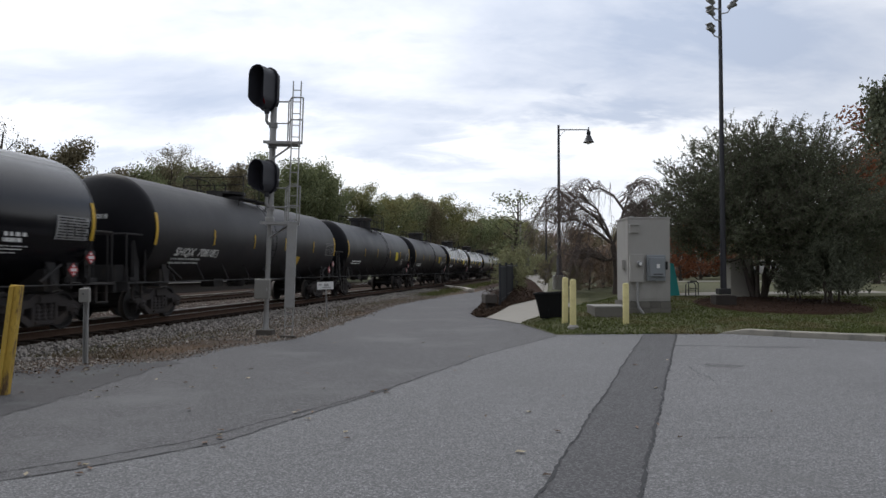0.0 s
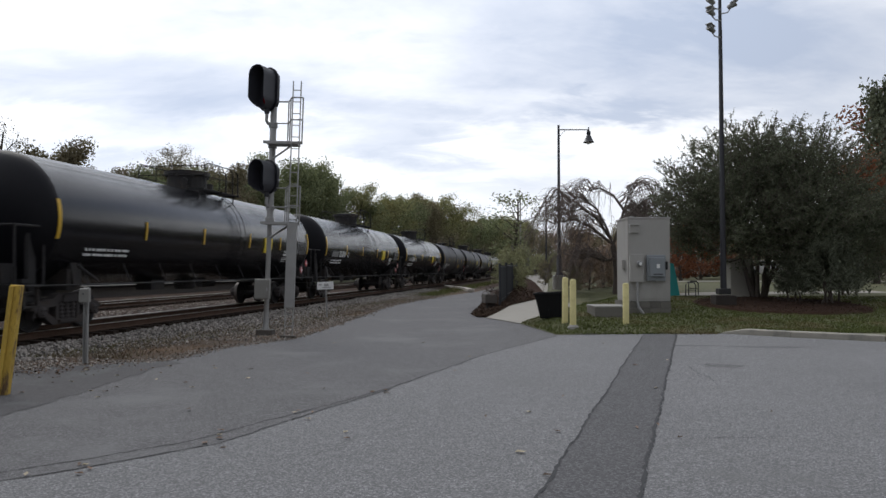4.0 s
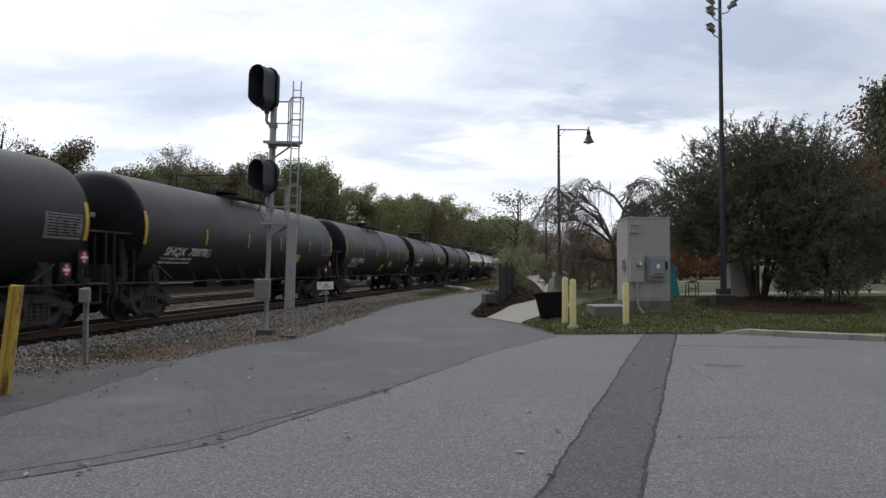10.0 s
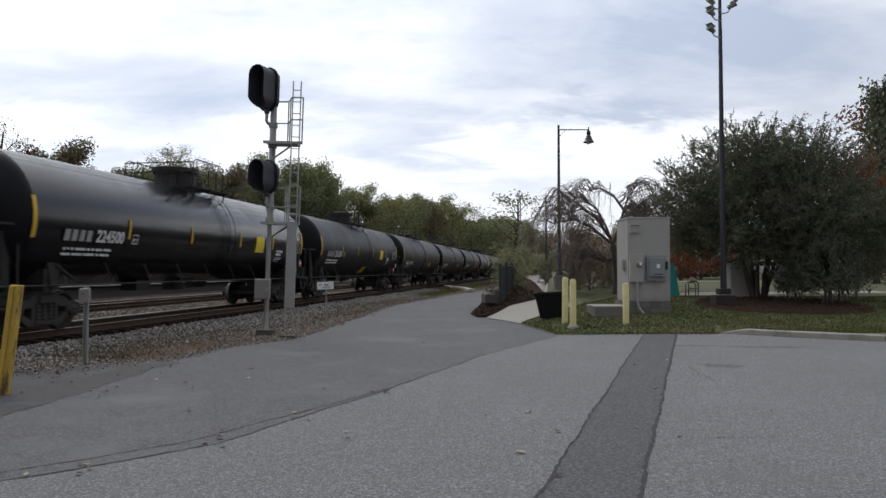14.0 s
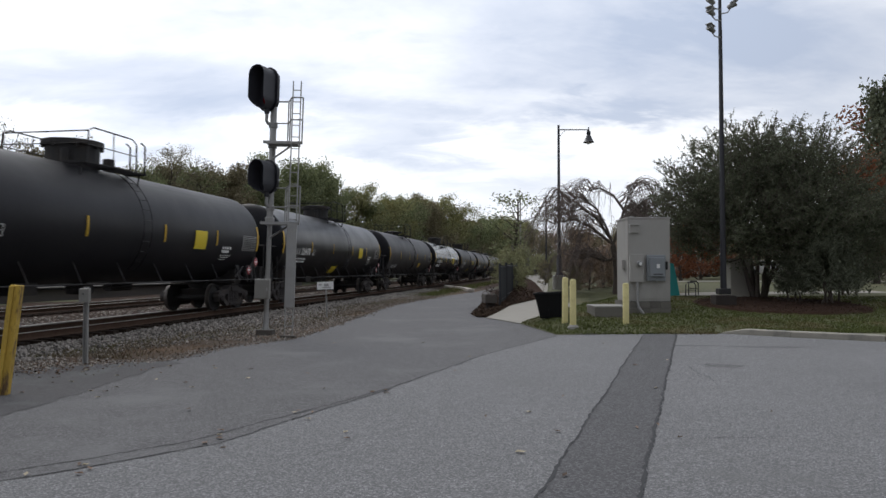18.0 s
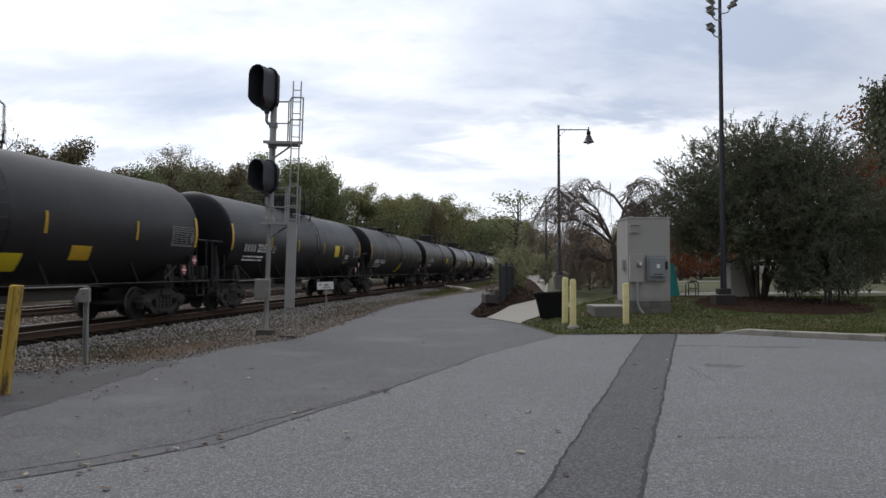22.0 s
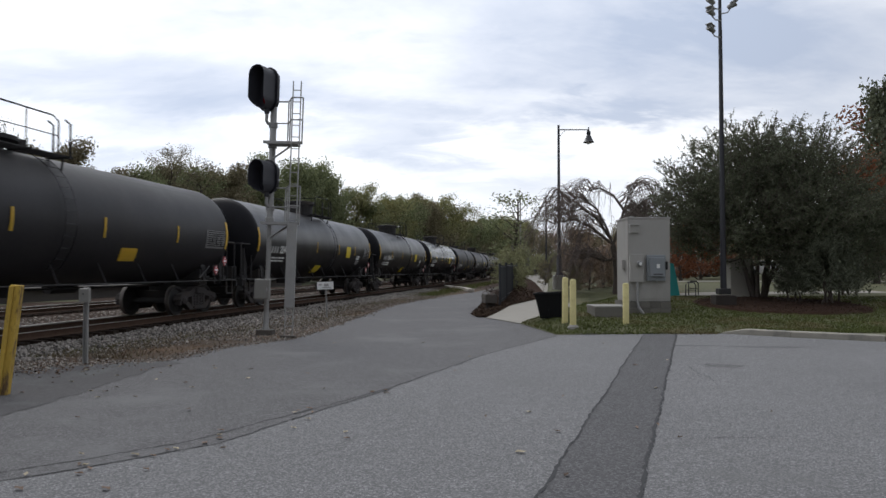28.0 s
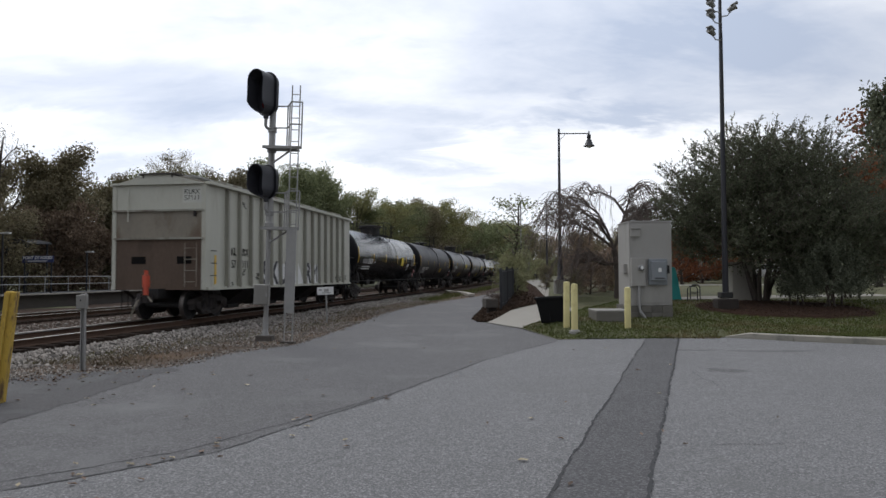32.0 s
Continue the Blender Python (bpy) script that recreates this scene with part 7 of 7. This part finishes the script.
def street_lamp(x, y, ztop, arm, label):
    z0 = lawn_z(y) - 0.05
    l = thing("street_lamp", pose(x, y, z0), label, "street lamp", "park street lamps")
    h = ztop - z0
    part("plinth", Mesh().box((0, 0, 0.34), (0.56, 0.56, 0.7), None, 0.05), M_CONC, l, "square concrete plinth", bevel=0.02)
    part("pole", Mesh().lathe([(0.2, 0.68), (0.19, 0.76), (0.13, 0.84), (0.12, 1.5), (0.085, 1.6), (0.05, h), (0.0, h)], 16), M_BLACK, l, smooth=True)
    part("arm", Mesh().tube([(0, 0, h - 0.22), (arm, 0, h - 0.22)], 0.028, 8).tube([(0.03, 0, h - 0.55), (0.3, 0, h - 0.25)], 0.012, 6), M_BLACK, l)
    fx = part("lantern", Mesh().lathe([(0.03, h - 0.1), (0.035, h - 0.24), (0.09, h - 0.28), (0.1, h - 0.42), (0.08, h - 0.46), (0.13, h - 0.56), (0.2, h - 0.74), (0.27, h - 0.82), (0.26, h - 0.83), (0.18, h - 0.74), (0.0, h - 0.6)], 20, pose(arm, 0, 0)), M_BLACK, l, "black bell-shaped lantern", smooth=True)
    part("bulb", Mesh().lathe([(0.0, h - 0.92), (0.08, h - 0.9), (0.12, h - 0.82), (0.1, h - 0.74)], 12, pose(arm, 0, 0)), M_LAMPW, fx, "pale lamp glass", smooth=True)


street_lamp(5.47, 32.3, 8.55, 1.42, "black street lamp with bell lantern on concrete plinth")
street_lamp(9.16, 60.85, 8.4, 1.42, "black street lamp further along the footpath")
street_lamp(14.6, 97, 9.2, 1.42, "black street lamp far along the footpath")


def camera_pole():
    x, y = 9.83, 24.1
    z0 = lawn_z(y)
    p = thing("floodlight_pole", pose(x, y, z0), "tall dark steel pole with floodlights and cameras on top", "light pole")
    part("base_block", Mesh().box((0, 0, 0.2), (0.72, 0.7, 0.46), None, 0.1), M_CREO, p, "dark stained base block", bevel=0.03)
    part("base_plate", Mesh().box((0, 0, 0.56), (0.42, 0.42, 0.2), None, 0.05), M_FRAME, p, bevel=0.02)
    part("shaft", Mesh().lathe([(0.1, 0.5), (0.08, 4.0), (0.05, 12.6), (0.0, 12.62)], 14), M_BLACK, p, smooth=True)
    for zz, sx in ((9.75, -1), (10.35, -1), (10.75, -1), (10.6, 1), (11.4, 1)):
        part("bracket_arm", Mesh().tube([(0, -0.05, zz - 0.22), (sx * 0.22, -0.1, zz - 0.2), (sx * 0.36, -0.12, zz - 0.02)], 0.022, 6), M_GALV, p)
        f_ = part("floodlight", Mesh().lathe([(0.0, -0.16), (0.07, -0.15), (0.1, 0.0), (0.13, 0.14), (0.12, 0.15), (0.0, 0.1)], 14, pose(sx * 0.36, -0.14, zz + 0.05, 60, 0, sx * 60)), M_GALV, p, "grey floodlight head")
        part("visor", Mesh().box((0, 0, 0), (0.24, 0.26, 0.02), pose(sx * 0.42, -0.2, zz + 0.16, -25, 0, sx * 60)), M_GALV, f_)
    part("cable", Mesh().tube([(0.08, -0.07, 0.6), (0.06, -0.06, 5.0), (0.04, -0.05, 9.8)], 0.012, 5), M_FRAME, p)


camera_pole()

col = thing("utility_housing", hill_at(11.9, 27.9), "pale beige upright utility housing behind the shrub", "utility box")
part("body", Mesh().box((0, 0, 0.75), (0.8, 0.9, 1.52)), M_BEIGE, col, bevel=0.02)
part("cap", Mesh().box((0, 0, 1.53), (0.88, 1.0, 0.07)), M_CONC, col, bevel=0.01)
teal = thing("teal_slide_panel", hill_at(9.42, 28.3), "teal plastic play panel beyond the cabinet", "play equipment")
part("panel", Mesh().prism([(-0.28, 0), (0.32, 0), (0.2, 0.75), (0.08, 1.36), (-0.28, 1.42)], -0.05, 0.05), M_TEAL, teal, bevel=0.01)
part("back_panel", Mesh().prism([(-0.28, 0), (0.2, 0), (0.05, 1.2), (-0.28, 1.3)], 0.45, 0.5), M_TEAL, teal)
part("foot_rail", Mesh().tube([(0.34, 0, 0.02), (0.62, 0.1, 0.02)], 0.03, 6), M_GALV, teal)


for hx, hy in ((9.95, 27.6), (10.35, 28.4)):
    hr = thing("hoop_rail", hill_at(hx, hy, 0.03), "dark bent pipe hoop beside the park path", "rail", "hoops by the path")
    part("hoop", Mesh().tube([(-0.2, 0, -0.05), (-0.2, 0, 0.5), (-0.12, 0, 0.6), (0.12, 0, 0.6), (0.2, 0, 0.5), (0.2, 0, -0.05)], 0.022, 8), M_BLACK, hr)
    part("cross_bar", Mesh().tube([(-0.2, 0, 0.3), (0.2, 0, 0.3)], 0.016, 6), M_BLACK, hr)


def dark_fence():
    posts = [(2.42, 29.2), (3.05, 33.2), (3.75, 37.6), (4.5, 42.0)]
    f = thing("metal_fence", pose(0, 0, 0), "dark metal slat fence along the planting bed", "fence")
    for i, (x, y) in enumerate(posts):
        z0 = 0.05 + 0.4 * max(0, lawn_z(y) - 0.3)
        part("post", Mesh().box((x, y, z0 + 0.86), (0.1, 0.1, 1.86)), M_FENCE, f)
        if i + 1 < len(posts):
            x1, y1 = posts[i + 1]
            for z in (0.25, 1.65):
                part("rail", Mesh().tube([(x, y, z0 + z), (x1, y1, z0 + z)], 0.025, 5), M_FENCE, f)
            n = 26
            for k in range(n):
                s_ = (k + 0.5) / n
                part("slat", Mesh().box((x + (x1 - x) * s_, y + (y1 - y) * s_, z0 + 0.92), (0.03, 0.1, 1.6)), M_MESH, f)


dark_fence()
pl = thing("timber_planter", pose(1.95, 28.6, 0.02, 0, 0, 6), "stacked weathered timber planter box at the road's edge", "planter")
part("lower_box", Mesh().box((0.03, 0, 0.16), (0.3, 0.7, 0.36)), M_CREO, pl, bevel=0.015)
part("upper_box", Mesh().box((-0.02, 0, 0.5), (0.5, 0.95, 0.36)), M_TIMBER, pl, bevel=0.015)
part("plants", quads("plants", *leaf_cards(np.random.RandomState(3).normal(0, (0.17, 0.35, 0.12), (420, 3)) + np.array((0.05, 0, 0.8)), 0.06, np.random.RandomState(4)), M_TWIG), None, pl, "low dry plants in the box")["kind"] = "stuff"

mast2 = thing("relay_mast", pose(7.9, 70, 0.9), "slim grey mast standing among the far shrubs", "mast")
part("pole", Mesh().lathe([(0.09, 0), (0.07, 8.4), (0, 8.4)], 8), M_GALV, mast2)
part("whip", Mesh().tube([(-0.3, 0, 7.4), (-0.3, 0, 8.9)], 0.02, 5).tube([(0.25, 0, 7.4), (0.25, 0, 8.7)], 0.02, 5).tube([(-0.3, 0, 7.5), (0.25, 0, 7.5)], 0.02, 5), M_GALV, mast2)
part("cabinet", Mesh().box((0.2, -0.3, 1.8), (1.3, 0.5, 2.6)), M_SIGBOX, mast2, "grey cabinet", bevel=0.02)


def parked_car(x, y, turn, paint, label):
    z0 = lawn_z(y)
    c = thing("parked_car", pose(x, y, z0, 0, 0, turn), label, "car", "cars parked beyond the park")
    part("body", Mesh().prism([(-2.2, 0.3), (2.2, 0.3), (2.25, 0.7), (1.2, 0.92), (-1.9, 0.95), (-2.25, 0.8)], -0.88, 0.88), paint, c, bevel=0.08)
    cb = part("cabin", Mesh().prism([(-1.9, 0.9), (1.15, 0.9), (0.5, 1.42), (-1.4, 1.45)], -0.76, 0.76), paint, c, bevel=0.06)
    for s in (-0.77, 0.77):
        part("side_window", Mesh().prism([(-1.6, 0.97), (0.9, 0.97), (0.42, 1.34), (-1.3, 1.36)], s - 0.008, s + 0.008), M_WINDOW, cb)
        for wx in (-1.35, 1.35):
            w_ = part("wheel", Mesh().lathe([(0.0, -0.1), (0.3, -0.1), (0.33, -0.06), (0.33, 0.06), (0.3, 0.1), (0.0, 0.1)], 16, pose(wx, s * 1.08, 0.33, 90)), M_RUBBER, c)
            part("rim", Mesh().lathe([(0.2, -0.11), (0.2, 0.11)], 12, pose(wx, s * 1.08, 0.33, 90)), M_GALV, w_)


parked_car(20.3, 57, 10, M_CAR2, "white car parked beyond the park court")
parked_car(23.8, 58, 8, M_CAR1, "dark car parked beyond the park court")
parked_car(27.5, 59, 8, M_CAR2, "white car parked beyond the park court")
parked_car(9.2, 80, 60, M_CAR1, "dark car parked by the far bend")



def leaf_mesh(seed):
    rl = random.Random(seed)
    r = rl.uniform(0.03, 0.055)
    return Mesh().add([(-r, 0, 0.004), (-0.3 * r, -0.5 * r, 0.016), (0.6 * r, -0.35 * r, 0.01), (r, 0, 0.02), (0.5 * r, 0.45 * r, 0.012), (-0.4 * r, 0.5 * r, 0.02), (0, 0, 0.006)],
                      [(0, 1, 6), (1, 2, 6), (2, 3, 6), (3, 4, 6), (4, 5, 6), (5, 0, 6)])


rl_ = random.Random(77)
LOOSE = [(rl_.uniform(-6.4, -3.2), rl_.uniform(9.2, 12.6)) for _ in range(22)] + [(rl_.uniform(-3.5, 5.0), rl_.uniform(6, 16)) for _ in range(16)]
# leaves that the wind brings in
BLOWN = []
for i, (x, y) in enumerate([(-2.8, 6.3), (-2.5, 5.84), (-2.58, 6.47), (-2.51, 6.51), (-3.26, 5.33), (-4.17, 7.88), (-1.59, 7.36), (-1.62, 8.39), (-2.59, 5.33), (-3.3, 6.32), (-2.62, 6.26), (-4.08, 9.16)]):
    BLOWN.append((tagged(part("blown_leaf", leaf_mesh(70 + i), M_FALLENY if i % 3 == 0 else M_FALLEN), "curled leaf blown across the asphalt", "leaf", "leaves on the asphalt"), (x, y)))
SLIDER = tagged(part("blown_leaf", leaf_mesh(99), M_FALLEN), "brown leaf sliding over the asphalt patch", "leaf", "leaves on the asphalt")

# a few leaves that lie on the asphalt
for i, (x, y, yel) in enumerate([(-3.08, 8.35, 0), (-1.01, 7.18, 1), (-0.77, 9.45, 0), (0.49, 7.94, 0), (2.07, 7.38, 0), (-4.57, 9.12, 1), (-1.7, 9.8, 0), (0.24, 18.19, 0), (2.34, 7.52, 0),
                                 (-2.33, 7.26, 0), (-5.2, 11.0, 1), (-5.6, 10.4, 1), (-4.9, 9.6, 1), (-4.4, 10.6, 1), (-6.0, 11.6, 1), (-3.9, 11.8, 1), (-2.2, 11.2, 0), (-3.6, 9.9, 1), (1.6, 9.2, 0), (0.2, 11.5, 0), (3.4, 12.2, 0), (3.9, 8.2, 0)] + [(x_, y_, int(x_ * 7) % 2) for x_, y_ in LOOSE] + [(x_ + rl_.uniform(-0.25, 0.15), y_ + rl_.uniform(-0.3, 0.3), k_ % 3 == 0) for k_, (x_, y_) in enumerate(JOINT * 4)]):
    rl = random.Random(i)
    lf = leaf_mesh(i)
    tagged(part("fallen_leaf", lf, M_FALLENY if yel else M_FALLEN, at=pose(x, y, 0.014, 0, 0, rl.uniform(0, 360))), "curled yellow leaf on the asphalt" if yel else "curled brown leaf on the asphalt", "leaf", "leaves on the asphalt")


def motions():
    """The train rolls away along the straight line; its wheels turn; a few leaves blow in."""
    steps = [i * 0.8 for i in range(41)]
    for car, back in TRAIN:
        walk(car, [(t, on_track(TRACK_W, run(t) - back, RAIL_Z - LIFT)) for t in steps])
    for k, (leaf_, (x, y)) in enumerate(BLOWN):
        t1 = 20.2 + 0.21 * k
        x0, y0 = x - 2.6, y - 0.9 - 0.05 * k
        rows = [(0.0, pose(x0 - 1.2, y0 - 0.6, 0.016, 0, 0, 20)), (t1 - 1.6, pose(x0 - 1.2, y0 - 0.6, 0.016, 0, 0, 20)),
                (t1 - 0.9, pose(x - 1.1, y - 0.5, 0.05, 25, 10, 70)), (t1 - 0.5, pose(x - 0.45, y - 0.2, 0.02, 0, 0, 110)),
                (t1, pose(x, y, 0.016, 0, 0, 150)), (32.0, pose(x, y, 0.016, 0, 0, 150))]
        walk(leaf_, rows)
    walk(SLIDER, [(0.0, pose(0.85, 5.67, 0.018)), (9.0, pose(0.87, 5.67, 0.018, 0, 0, 10)), (13.0, pose(0.93, 5.66, 0.018, 0, 0, 30)), (19.0, pose(1.0, 5.67, 0.018, 0, 0, 60)), (32.0, pose(1.01, 5.67, 0.018, 0, 0, 60))])
    wheels = [o for c, _ in TRAIN for o in c.children_recursive if o.name.startswith("wheelset")]
    walk(wheels[0], [(i / FPS, pose(0, 0, 0, -math.degrees((run(i / FPS) - run(0)) / 0.463))) for i in range(32 * FPS + 1)])
    keys = wheels[0].animation_data
    for w in wheels[1:]:
        w.rotation_mode = "QUATERNION"
        ad = w.animation_data_create()
        ad.action = keys.action
        ad.action_slot = keys.action_slot


motions()
